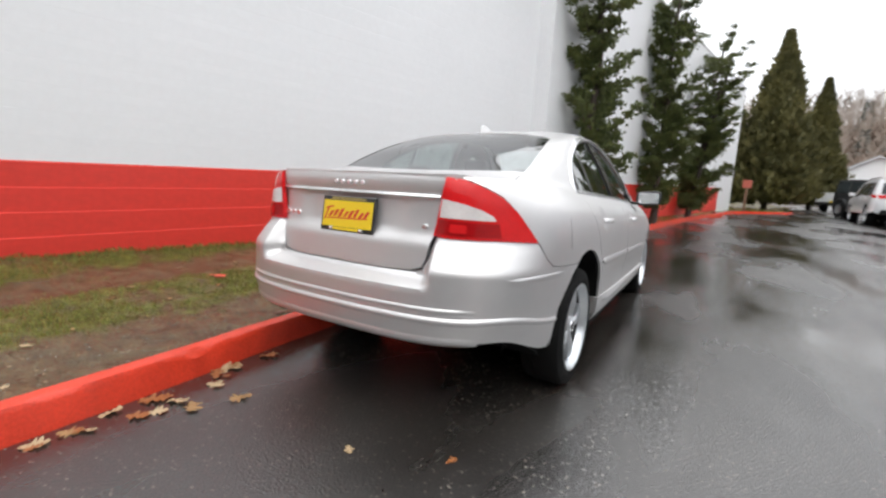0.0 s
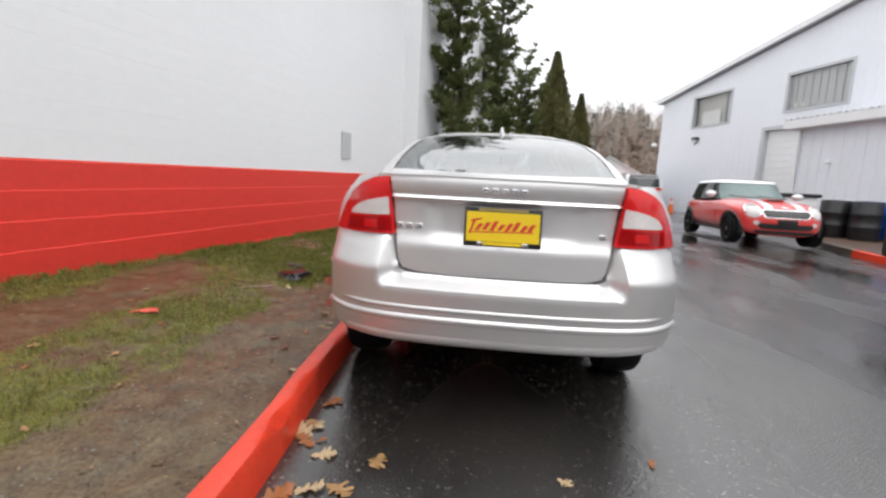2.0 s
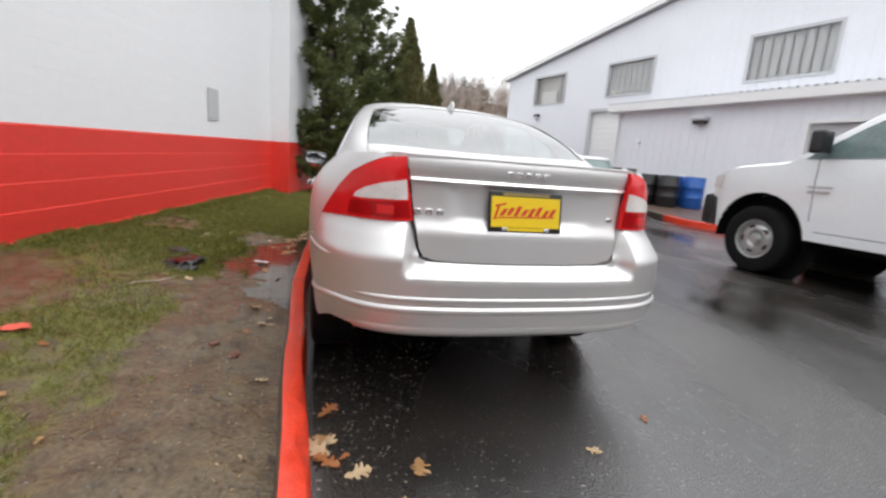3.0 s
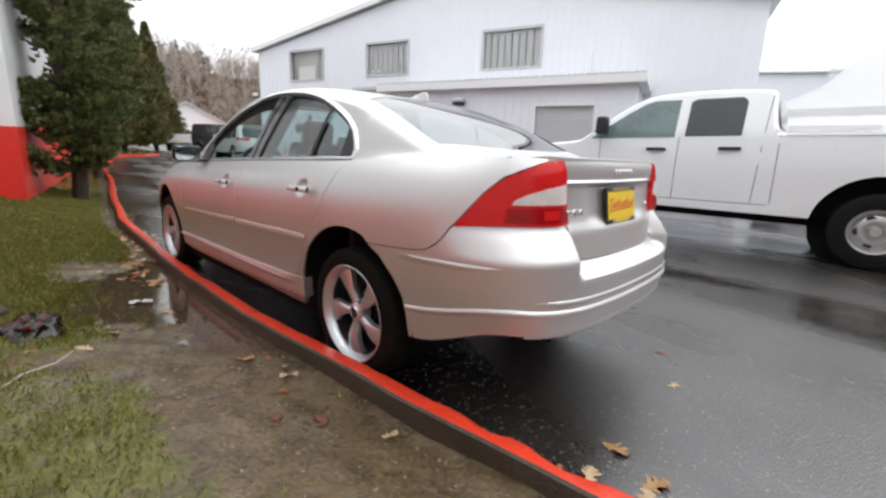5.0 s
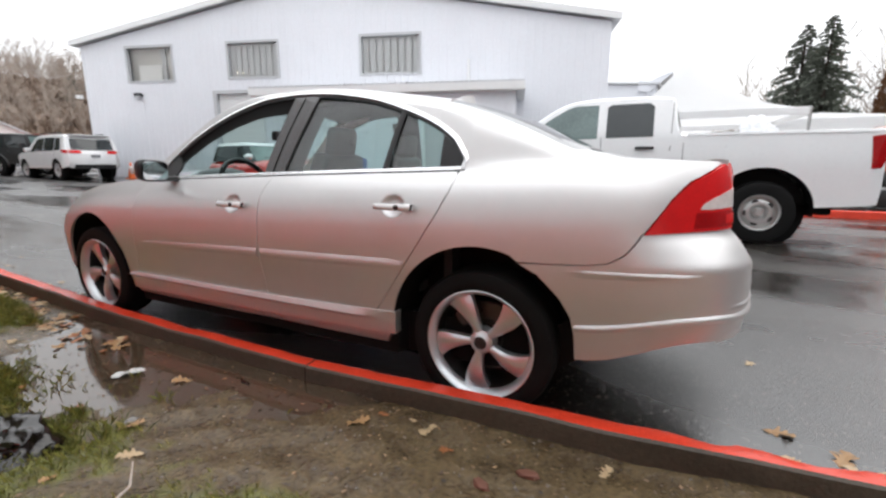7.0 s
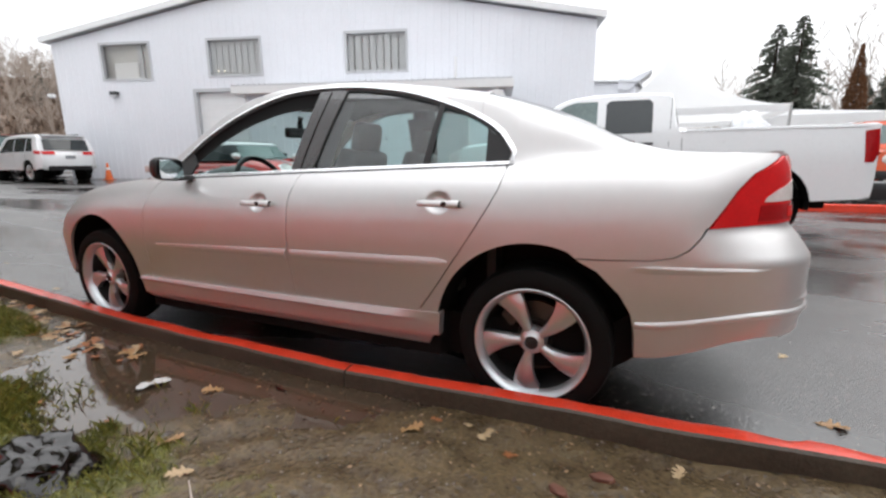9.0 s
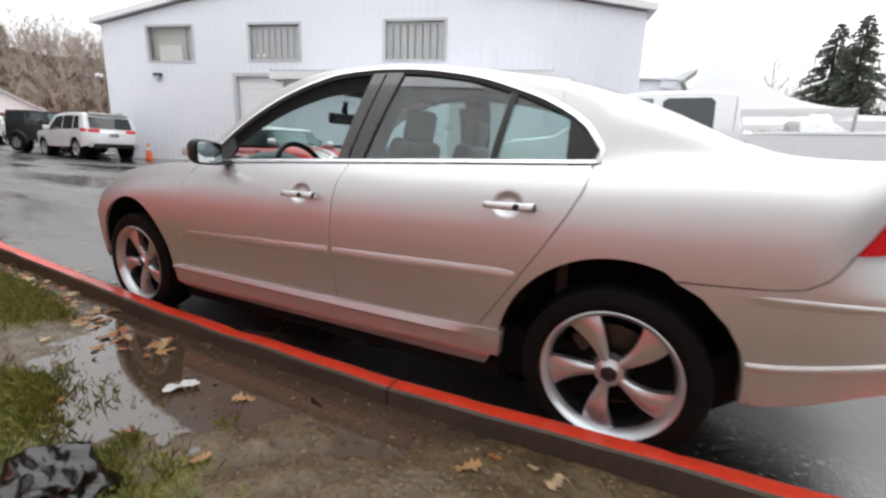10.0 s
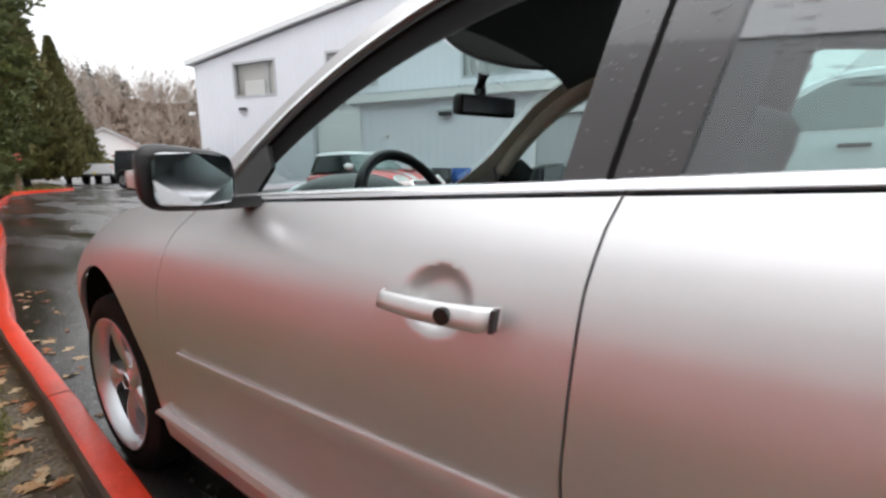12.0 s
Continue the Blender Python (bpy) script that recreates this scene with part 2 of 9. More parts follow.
def curve1(table):
    """A smooth function through (x, y) pairs."""
    xs, ys = [p[0] for p in table], [p[1] for p in table]
    n = len(xs)
    ms = []
    for i in range(n):
        if i in (0, n - 1):
            j = min(i, n - 2)
            ms.append((ys[j + 1] - ys[j]) / (xs[j + 1] - xs[j]))
        else:
            a, b = (ys[i] - ys[i - 1]) / (xs[i] - xs[i - 1]), (ys[i + 1] - ys[i]) / (xs[i + 1] - xs[i])
            ms.append(0 if a * b <= 0 else 2 * a * b / (a + b))

    def f(x):
        if x <= xs[0]:
            return ys[0]
        if x >= xs[-1]:
            return ys[-1]
        i = max(k for k in range(n - 1) if xs[k] <= x)
        h = xs[i + 1] - xs[i]
        t = (x - xs[i]) / h
        return (2 * t ** 3 - 3 * t * t + 1) * ys[i] + (t ** 3 - 2 * t * t + t) * h * ms[i] + (3 * t * t - 2 * t ** 3) * ys[i + 1] + (t ** 3 - t * t) * h * ms[i + 1]
    return f


def sm(a, b, x):
    t = min(1.0, max(0.0, (x - a) / (b - a)))
    return t * t * (3 - 2 * t)


def cut(poly, k, val, above):
    out = []
    for i, p in enumerate(poly):
        q = poly[i - 1]
        pi, qi = (p[k] >= val) if above else (p[k] <= val), (q[k] >= val) if above else (q[k] <= val)
        if pi != qi:
            t = (val - q[k]) / (p[k] - q[k])
            r = [q[0] + t * (p[0] - q[0]), q[1] + t * (p[1] - q[1])]
            r[k] = val
            out.append(tuple(r))
        if pi:
            out.append(p)
    return out


def patch(poly, f, step=0.03, rim=0.012, flip=False):
    """A panel: the outline poly in (u, v) laid on the surface f(u, v, depth), with its rim turned inwards."""
    keys, vs, fs = {}, [], []

    def vid(p):
        k = (round(p[0], 5), round(p[1], 5))
        if k not in keys:
            keys[k] = len(vs)
            vs.append(f(k[0], k[1], 0.0))
        return keys[k]

    u0, u1 = min(p[0] for p in poly), max(p[0] for p in poly)
    v0, v1 = min(p[1] for p in poly), max(p[1] for p in poly)
    nu, nv = max(1, math.ceil((u1 - u0) / step)), max(1, math.ceil((v1 - v0) / step))
    for i in range(nu):
        a, b = u0 + (u1 - u0) * i / nu, u0 + (u1 - u0) * (i + 1) / nu
        col = cut(cut(poly, 0, a, True), 0, b, False)
        if len(col) < 3:
            continue
        for j in range(nv):
            c, d = v0 + (v1 - v0) * j / nv, v0 + (v1 - v0) * (j + 1) / nv
            cell = cut(cut(col, 1, c, True), 1, d, False)
            ids = []
            for p in cell:
                k = vid(p)
                if k not in ids:
                    ids.append(k)
            if len(ids) >= 3:
                fs.append(ids)
    if flip:
        fs = [x[::-1] for x in fs]
    if rim:
        edges = {}
        for x in fs:
            for i, p in enumerate(x):
                edges[(x[i - 1], p)] = 1
        inv = {i: k for k, i in keys.items()}
        low = {}
        for a, b in list(edges):
            if (b, a) not in edges:
                for q in (a, b):
                    if q not in low:
                        low[q] = len(vs)
                        vs.append(f(inv[q][0], inv[q][1], rim))
                fs.append((b, a, low[a], low[b]))
    return vs, fs


def panel(name, poly, f, material, parent, label="", step=0.03, rim=0.012, flip=False, smooth=38):
    vs, fs = patch(poly, f, step, rim, flip)
    return obj(name, vs, fs, material, parent, label, smooth)


# ---- the ground ----
def soft(x):
    return (x + math.sqrt(x * x + 1.0)) / 2 - 0.05


def road_z(x, y):
    """The lot rises gently ahead and to the right."""
    yy = y if y < 45 else 45 + 6 * math.tanh((y - 45) / 6)
    xx = x if x < 25 else 25 + 6 * math.tanh((x - 25) / 6)
    return 0.02 * max(0, soft(yy - 2.5)) + 0.014 * max(0, soft(xx - 1.2)) - 0.012


def kerb_x(y):
    return KERB(y)


KERB = curve1([(-40, -0.6), (-6, -0.68), (-2, -0.805), (-1.6, -0.822), (-1.1, -0.85), (-0.8, -0.884), (-0.2, -0.918), (0.9, -0.977), (2.2, -0.963), (3.4, -0.90), (4.83, -0.83), (5.6, -0.72), (7.2, -0.51), (10.9, 0.1), (15, 0.62), (20.5, 1.75), (24, 2.45), (25, 3.1), (26, 4.1), (27.5, 5.2), (30, 5.6), (34, 6.0)])
WP, WD = Vector((-2.39, 4.06, 0)), Vector((0.2, 1.0, 0)).normalized()
WN = Vector((WD.y, -WD.x, 0))


def wall_pt(a, off=0.0, z=0.0):
    """A point a metres along the long painted wall, off metres proud of it."""
    p = WP + WD * a + WN * off
    return Vector((p.x, p.y, z))


def lawn_z(x, y):
    wx = -2.39 + (y - 4.06) * 0.2
    k = kerb_x(y) - 0.08
    t = min(1.0, max(0.0, (k - x) / max(0.2, k - wx)))
    r = road_z(-0.9, y)
    z = r + 0.062 + 0.225 * t ** 1.2
    hollow = math.exp(-((x + 1.60 - 0.08 * math.sin(y * 2.6)) / (0.38 if x > -1.60 else 0.52)) ** 2 - ((y - 1.95) / (0.9 if y < 1.95 else 0.72)) ** 2)
    z -= 0.080 * hollow
    z += hollow * (0.024 * noise.noise(Vector((x * 6, y * 4, 9.1))) + 0.030 * noise.noise(Vector((x * 15, y * 10, 3.3))) + 0.016 * noise.noise(Vector((x * 34, y * 26, 5.1))))
    z += 0.022 * (noise.noise(Vector((x * 2.3, y * 2.3, 0.3)))) + 0.013 * noise.noise(Vector((x * 8, y * 8, 1.7))) + 0.005 * noise.noise(Vector((x * 22, y * 22, 4.0)))
    return z


def turf_at(x, y):
    """How grassy the verge is: bare mud by the kerb, worn bands, thicker turf ahead and along the wall."""
    d = kerb_x(y) - x
    t = sm(0.55, 0.85, d) * (1 - sm(1.35, 1.55, d) * (1 - sm(1.75, 2.05, d)) * (1 - sm(0.7, 1.3, y)))
    t = max(t, 1.25 * sm(2.4, 3.2, y) * sm(0.06, 0.3, d), 0.85 * sm(1.2, 2.1, y) * sm(0.34, 0.8, d))
    n = noise.noise(Vector((x * 1.3, y * 1.3, 7.0))) * 0.55 + noise.noise(Vector((x * 4.1, y * 4.1, 2.0))) * 0.4 + noise.noise(Vector((x * 13, y * 13, 5.0))) * 0.45
    return t * 0.72 + n * (0.35 + 0.65 * sm(0.2, 0.6, d)) - 0.04


def grid_sheet(xs, ys, fz):
    vs = [(x, y, fz(x, y)) for y in ys for x in xs]
    n = len(xs)
    fs = [(j * n + i, j * n + i + 1, (j + 1) * n + i + 1, (j + 1) * n + i) for j in range(len(ys) - 1) for i in range(n - 1)]
    return vs, fs


def spread(a, b, fine_a, fine_b, step, coarse=1.35):
    """Stops from a to b, even between fine_a and fine_b and ever wider outside."""
    mid = [fine_a + step * i for i in range(int((fine_b - fine_a) / step) + 1)]
    d, x, lo = step, fine_a, []
    while x > a:
        d *= coarse
        x -= d
        lo.append(max(a, x))
    d, x, hi = step, mid[-1], []
    while x < b:
        d *= coarse
        x += d
        hi.append(min(b, x))
    return lo[::-1] + mid + hi


def build_ground():
    xs, ys = spread(-900, 900, -1.2, 14, 0.4), spread(-900, 900, -6, 40, 0.5)
    vs, fs = grid_sheet(xs, ys, lambda x, y: road_z(x, y) + 0.006 * noise.noise(Vector((x * 0.5, y * 0.5, 0))))
    ground = obj("ground", vs, fs, M_ASPHALT, smooth=60)
    tagged(ground, "wet dark asphalt lot with pale chips and pooled rain", "ground", kind="structure")
    # verge between the kerb and the painted wall
    ys = [-8 + 0.05 * i for i in range(160)] + [0.025 * i for i in range(160)] + [4 + 0.05 * i for i in range(20)] + [5 + 0.25 * i for i in range(0, 72)]
    vs, fs, turf, n = [], [], [], 96
    for y in ys:
        x1, x0 = kerb_x(y) - 0.04, min(-2.39 + (y - 4.06) * 0.2 - 0.25, kerb_x(y) - 0.4)
        for i in range(n):
            x = x1 + (x0 - x1) * i / (n - 1)
            vs.append((x, y, lawn_z(x, y)))
            t = turf_at(x, y)
            turf.append(t)
    fs = [(j * n + i, (j + 1) * n + i, (j + 1) * n + i + 1, j * n + i + 1) for j in range(len(ys) - 1) for i in range(n - 1)]
    lawn = obj("verge", vs, [f[::-1] for f in fs], M_LAWN, smooth=180)
    at = lawn.data.attributes.new("turf", "FLOAT", "POINT")
    at.data.foreach_set("value", turf)
    tagged(lawn, "muddy grass verge with worn bare soil beside the kerb", "verge", kind="structure")
    # the grass island where the row of hedge trees stands
    vs, fs, n = [], [], 24
    ys = [21.5 + 0.5 * i for i in range(70)]
    for y in ys:
        x1, x0 = min(kerb_x(y), 6.5) - 0.04, min(kerb_x(y) - 0.9, -2.39 + (y - 4.06) * 0.2 - 0.2) if y < 23 else -40
        for i in range(n):
            x = x1 + (x0 - x1) * (i / (n - 1)) ** 2
            vs.append((x, y, road_z(x, y) + 0.1 + 0.12 * (i / (n - 1)) + 0.03 * noise.noise(Vector((x, y, 0)))))
    fs = [(j * n + i, j * n + i + 1, (j + 1) * n + i + 1, (j + 1) * n + i) for j in range(len(ys) - 1) for i in range(n - 1)]
    isl = obj("lawn", vs, fs, M_LAWN, smooth=180)
    at = isl.data.attributes.new("turf", "FLOAT", "POINT")
    at.data.foreach_set("value", [0.7] * len(vs))
    tagged(isl, "grass island under the hedge trees", "lawn", kind="structure")
    return lawn


build_ground()


# ---- kerb: long cast stones, red on top and towards the road ----
def build_kerb():
    kerb = tagged(new("kerb"), "red-painted concrete kerb, chipped, along the muddy verge", "kerb", kind="structure")
    joints = [-8.0, -5.6, -3.4, 0.80, 3.35, 5.8, 8.2, 10.6, 13.0, 15.4, 17.8, 20.2, 22.6, 24.2, 25.2, 26.2, 27.6, 30.0, 33.0]
    # section, from the verge side to the road side: (offset towards the road, height over the road)
    for a, b in zip(joints, joints[1:]):
        n = max(6, int((b - a) / 0.07))
        vs, fs, idx = [], [], []
        near = -2.6 < (a + b) / 2 < 4
        for i in range(n + 1):
            y = a + 0.004 + (b - a - 0.008) * i / n
            kx, rz = kerb_x(y), road_z(-0.6, y)
            dx = (KERB(y + 0.05) - KERB(y - 0.05)) / 0.1
            nx, ny = 1 / math.hypot(1, dx), -dx / math.hypot(1, dx)
            w = 0.006 * noise.noise(Vector((y * 3, 0.0, 5.0)))
            chipd = 0.022 * math.exp(-((y + 1.15) / 0.09) ** 2) + 0.02 * math.exp(-((y + 0.86) / 0.05) ** 2) + (0.006 * max(0, noise.noise(Vector((y * 6, 3, 1)))) if near else 0)
            for u, h in ((-0.050, -0.10), (-0.056, 0.10), (-0.052, 0.140), (-0.042, 0.149), (0.016 - chipd * 0.8, 0.151 - chipd * 0.3), (0.034 - chipd, 0.145 - chipd), (0.044, 0.122 - chipd), (0.058, -0.05)):
                vs.append((kx + nx * (u + w), y + ny * (u + w), rz + h + w * 0.6))
        m = 8
        for i in range(n):
            for k in range(m - 1):
                fs.append((i * m + k, (i + 1) * m + k, (i + 1) * m + k + 1, i * m + k + 1))
                idx.append(0 if k in (0, 1, 2) else 1)
        fs += [tuple(range(m)), tuple(range(n * m, n * m + m))[::-1]]
        idx += [0, 0]
        obj("kerb_stone", vs, fs, None, kerb, smooth=40, mats=[M_CONCRETE, M_KERB_RED], idx=idx)


build_kerb()


# ---- the long painted block wall ----
SHEAR = 0.025
COURSE, BLOCK = 0.208, 0.41
RED_TOP = 1.20


def wall_prism(name, a0, a1, off, t, z0, z1, material, parent, label=""):
    """A slab along the wall: from a0 to a1, its face off metres proud, t thick, rising with the ground."""
    vs = []
    for a in (a0, a1):
        for o in (off, off - t):
            for z in (z0, z1):
                vs.append(wall_pt(a, o, z + SHEAR * a))
    fs = [(0, 1, 5, 4), (2, 6, 7, 3), (0, 2, 3, 1), (4, 5, 7, 6), (1, 3, 7, 5), (0, 4, 6, 2)]
    return obj(name, vs, [f[::-1] for f in fs], material, parent, label)


def build_wall():
    top = 6.35
    wall = tagged(new("wall_west"), "white-painted block wall with a red band along its foot", "wall", kind="structure")
    wall_prism("backing", -16.0, 3.0, -0.006, 0.3, -0.3, top, M_WALL, wall)
    wall_prism("red_backing", -16.0, 2.43, -0.004, 0.02, -0.3, RED_TOP, M_RED_WALL, wall, "red-painted wall foot")
    wall_prism("far_wall", 2.43, 22.5, 0.33, 0.9, -0.3, top, M_WALL, wall)
    wall_prism("far_red_foot", 2.425, 19.3, 0.335, 0.8, -0.3, RED_TOP, M_RED_WALL, wall, "red-painted wall foot")
    wall_prism("coping", -16.0, 2.39, 0.03, 0.36, top, top + 0.06, M_TRIM, wall)
    wall_prism("coping", 2.39, 22.54, 0.37, 1.0, top, top + 0.06, M_TRIM, wall)
    wall_prism("vent_cover", 0.02, 0.30, 0.012, 0.012, 1.42, 1.83, mat("grey_cover", (0.52, 0.53, 0.54), 0.5), wall, "grey louvre cover on the wall")
    # one bevelled block face, shared by all single blocks
    me = {}
    g, h = 0.0004, 0.0012

    def block_geo(a, z, w, red):
        # thick paint fills the upright joints; the bed joints stay as shallow ledges
        pts, e, et, f_, lo = [], 0.0015, (0.009 if red else 0.004), (0.006 if red else -0.0042), (-0.003 if red else -0.0054)
        for (u, v, o) in ((0, h, -0.006), (w, h, -0.006), (w, COURSE - h, -0.006), (0, COURSE - h, -0.006), (0, h + e, lo), (w, h + e, lo), (w, COURSE - h - et, f_), (0, COURSE - h - et, f_)):
            pts.append((a + u, o, z + v))
        return pts, [(4, 5, 6, 7), (0, 1, 5, 4), (1, 2, 6, 5), (2, 3, 7, 6), (3, 0, 4, 7)]

    rest = {0: ([], []), 1: ([], [])}
    frame_m = Matrix(((WD.x, WN.x, 0, WP.x), (WD.y, WN.y, 0, WP.y), (SHEAR, 0, 1, 0), (0, 0, 0, 1)))
    singles = 0
    k0 = -6
    rows = int((top - (RED_TOP + k0 * COURSE)) / COURSE)
    for r in range(rows):
        z = RED_TOP + (k0 + r) * COURSE
        red = r < -k0
        a = -12.0 + (BLOCK / 2 if r % 2 else 0)
        while a < 2.4:
            w = min(BLOCK, 2.425 - a)
            if -5.6 < a < 1.6 and (r < 14) and r > 0 and w > 0.3 and singles < 300:
                key = red
                if key not in me:
                    pts, fs = block_geo(0, 0, BLOCK, red)
                    m2 = bpy.data.meshes.new("block")
                    m2.from_pydata(pts, [], fs)
                    m2.materials.append(M_RED_WALL if red else M_WALL)
                    me[key] = m2
                ob = new("block", me[key])
                ob.matrix_basis = frame_m @ Matrix.Translation((a, 0, z))
                ob.parent = wall
                singles += 1
            else:
                pts, fs = block_geo(a, z, w, red)
                vs, ff = rest[1 if red else 0]
                n = len(vs)
                vs += [frame_m @ Vector(p) for p in pts]
                ff += [tuple(i + n for i in f) for f in fs]
            a += BLOCK
    for i, m in ((0, M_WALL), (1, M_RED_WALL)):
        tagged(obj("block_courses", rest[i][0], rest[i][1], m, wall), kind="stuff")


build_wall()


# ---- the metal-clad building across the lot ----
B0, B1 = Vector((9.076, 22.79, 0)), Vector((15.392, 1.189, 0))
BD = (B1 - B0).normalized()
BN = Vector((-BD.y, BD.x, 0))  # into the building
BM = Matrix(((BD.x, BN.x, 0, B0.x), (BD.y, BN.y, 0, B0.y), (0, 0, 1, 0), (0, 0, 0, 1)))
BL = 22.5


def build_hall():
    hall = thing("warehouse", BM, "pale metal-clad warehouse with a low gable roof", "building")
    wins = [(2.28, 4.62, 4.52, 6.05), (7.12, 9.5, 4.55, 6.05), (12.93, 15.45, 4.53, 6.08)]
    gate = (6.5, 9.85, 0.0, 3.98)
    ridge_a, eave, ridge = 11.0, 6.1, 8.1

    def roofz(a):
        return eave + (ridge - eave) * (a / ridge_a if a < ridge_a else (BL - a) / (BL - ridge_a))
    # front wall as ribbed siding between openings: bands of ribs 0.3 m apart
    holes = wins + [gate]
    vs, fs = [], []

    def strip(a, b, z0, z1a, z1b):
        n = len(vs)
        vs.extend([(a, 0, z0), (b, 0, z0), (b, 0, z1b), (a, 0, z1a)])
        fs.append((n, n + 1, n + 2, n + 3))
    stops = sorted({0.05, BL - 0.05, ridge_a, *[h[0] for h in holes], *[h[1] for h in holes]})
    for a, b in zip(stops, stops[1:]):
        z = -0.5
        for h in sorted([h for h in holes if h[0] <= a + 1e-6 and h[1] >= b - 1e-6], key=lambda q: q[2]):
            if h[2] > z:
                strip(a, b, z, h[2], h[2])
            z = h[3]
        strip(a, b, z, roofz(a), roofz(b))
    wall = obj("front_wall", vs, fs, M_METAL_WALL, hall)
    rib, rf = [], []
    a = 0.25
    while a < BL - 0.1:
        segs, z = [], -0.5
        for h in sorted([h for h in holes if h[0] - 0.05 <= a <= h[1] + 0.05], key=lambda q: q[2]):
            segs.append((z, h[2] - 0.06))
            z = h[3] + 0.06
        segs.append((z, roofz(a) - 0.05))
        for z0, z1 in segs:
            if z1 - z0 > 0.1:
                n = len(rib)
                for u, o in ((-0.03, 0), (-0.012, -0.011), (0.012, -0.011), (0.03, 0)):
                    rib += [(a + u, o, z0), (a + u, o, z1)]
                rf += [(n, n + 1, n + 3, n + 2), (n + 2, n + 3, n + 5, n + 4), (n + 4, n + 5, n + 7, n + 6)]
        a += 0.3
    tagged(obj("siding_ribs", rib, rf, M_METAL_WALL, hall), kind="stuff")
    # end and back walls, roof
    dep = 26.0
    for nm, a in (("end_wall", 0.05), ("end_wall", BL - 0.05)):
        obj(nm, [(a, 0, -0.5), (a, dep, -0.5), (a, dep, eave), (a, 0, eave)], [(0, 1, 2, 3)], M_METAL_WALL, hall)
    obj("back_wall", [(0.05, dep, -0.5), (BL - 0.05, dep, -0.5), (BL - 0.05, dep, eave), (ridge_a, dep, ridge), (0.05, dep, eave)], [(0, 1, 2, 3, 4)], M_METAL_WALL, hall)
    rv, rfa = [], []
    for y in (-0.25, dep + 0.2):
        for a, z in ((-0.22, eave + 0.02), (ridge_a, ridge + 0.06), (BL + 0.22, eave + 0.02)):
            rv += [(a, y, z), (a, y, z + 0.16)]
    rfa = [(1, 3, 9, 7), (3, 5, 11, 9), (0, 6, 8, 2), (2, 8, 10, 4), (0, 2, 3, 1), (2, 4, 5, 3), (0, 1, 7, 6), (4, 10, 11, 5)]
    obj("roof", rv, rfa, M_ROOF, hall)
    for s, (a0, a1) in (("l", (-0.24, ridge_a)), ("r", (ridge_a, BL + 0.24))):
        z0, z1 = (eave, ridge + 0.04) if s == "l" else (ridge + 0.04, eave)
        obj("barge_board", [(a0, -0.27, z0), (a1, -0.27, z1), (a1, -0.27, z1 + 0.22), (a0, -0.27, z0 + 0.22), (a0, -0.2, z0), (a1, -0.2, z1)], [(0, 1, 2, 3), (0, 4, 5, 1)], M_TRIM, hall, "pale trim along the gable")
    # windows
    for i, (a0, a1, z0, z1) in enumerate(wins):
        win = new("window")
        win.parent = hall
        f = 0.09
        for q in ((a0, a1, z0, z0 + f), (a0, a1, z1 - f, z1)):
            box("window_frame", q[0], q[1], -0.03, 0.16, q[2], q[3], M_ROLLER, win)
        for q in ((a0, a0 + f), (a1 - f, a1)):
            box("window_frame", q[0], q[1], -0.028, 0.158, z0 + f, z1 - f, M_ROLLER, win)
        box("pane", a0 + f, a1 - f, 0.10, 0.112, z0 + f, z1 - f, glass_mat("hall_pane", (0.95, 0.95, 0.94), 0.05), win)
        # the reveal and the dim loft behind
        box("loft_back", a0 - 0.3, a1 + 0.3, 0.30, 0.34, z0 - 0.2, z1 + 0.2, mat("loft_grey", (0.74, 0.72, 0.69), 0.8, var=0.4, scale=0.7), win)
        if i == 0:
            box("loft_sheet", a0 + 0.5, a0 + 1.6, 0.14, 0.17, z0 + 0.1, z0 + 0.75, M_TRIM, win, "pale sheet leaning inside")
            box("mullion", a1 - 0.75, a1 - 0.55, 0.2, 0.3, z0, z1, M_ROLLER, win)
        else:
            nb = 8
            for k in range(nb):
                u = a0 + f + (a1 - a0 - 2 * f) * (k + 0.5) / nb
                box("blind_slat", u - 0.13, u + 0.10, 0.13, 0.145, z0 + 0.12, z1 - 0.1, M_ROLLER, win)
        if i == 1:
            box("ceiling_lamp", a0 + 0.25, a0 + 0.75, 0.14, 0.18, z0 + 0.25, z0 + 0.31, M_LIT, win, "lit warm tube lamp inside")
    # roller gate with slats
    gt = new("roller_gate")
    gt.parent = hall
    box("gate_frame", gate[0] - 0.14, gate[0], -0.05, 0.2, -0.3, gate[3] + 0.14, M_ROLLER, gt)
    box("gate_frame", gate[0], gate[1], -0.05, 0.2, gate[3], gate[3] + 0.14, M_ROLLER, gt)
    z = 0.0
    while z < gate[3] - 0.02:
        box("gate_slat", gate[0] + 0.01, gate[1], 0.12, 0.16, z + 0.003, min(z + 0.247, gate[3]), M_TRIM, gt, bevel=0.006)
        z += 0.25
    # wall lamps, camera, pipe
    for a, z in ((2.78, 3.98),):
        lamp = new("wall_lamp")
        lamp.parent = hall
        box("lamp_body", a - 0.17, a + 0.17, -0.2, 0.0, z - 0.02, z + 0.12, M_DARK, lamp, bevel=0.03)
        box("lamp_lens", a - 0.14, a + 0.14, -0.22, -0.06, z - 0.1, z - 0.02, M_ROLLER, lamp, bevel=0.02)
    vs, fs = tube([(17.3, -0.06, 3.6), (17.3, -0.06, 5.0)], 0.05)
    obj("vent_pipe", vs, fs, M_TRIM, hall, smooth=40)
    box("floodlight", -0.25, 0.02, -0.3, -0.1, 3.9, 4.05, M_TRIM, hall, "small white corner floodlight", bevel=0.03)
    return hall


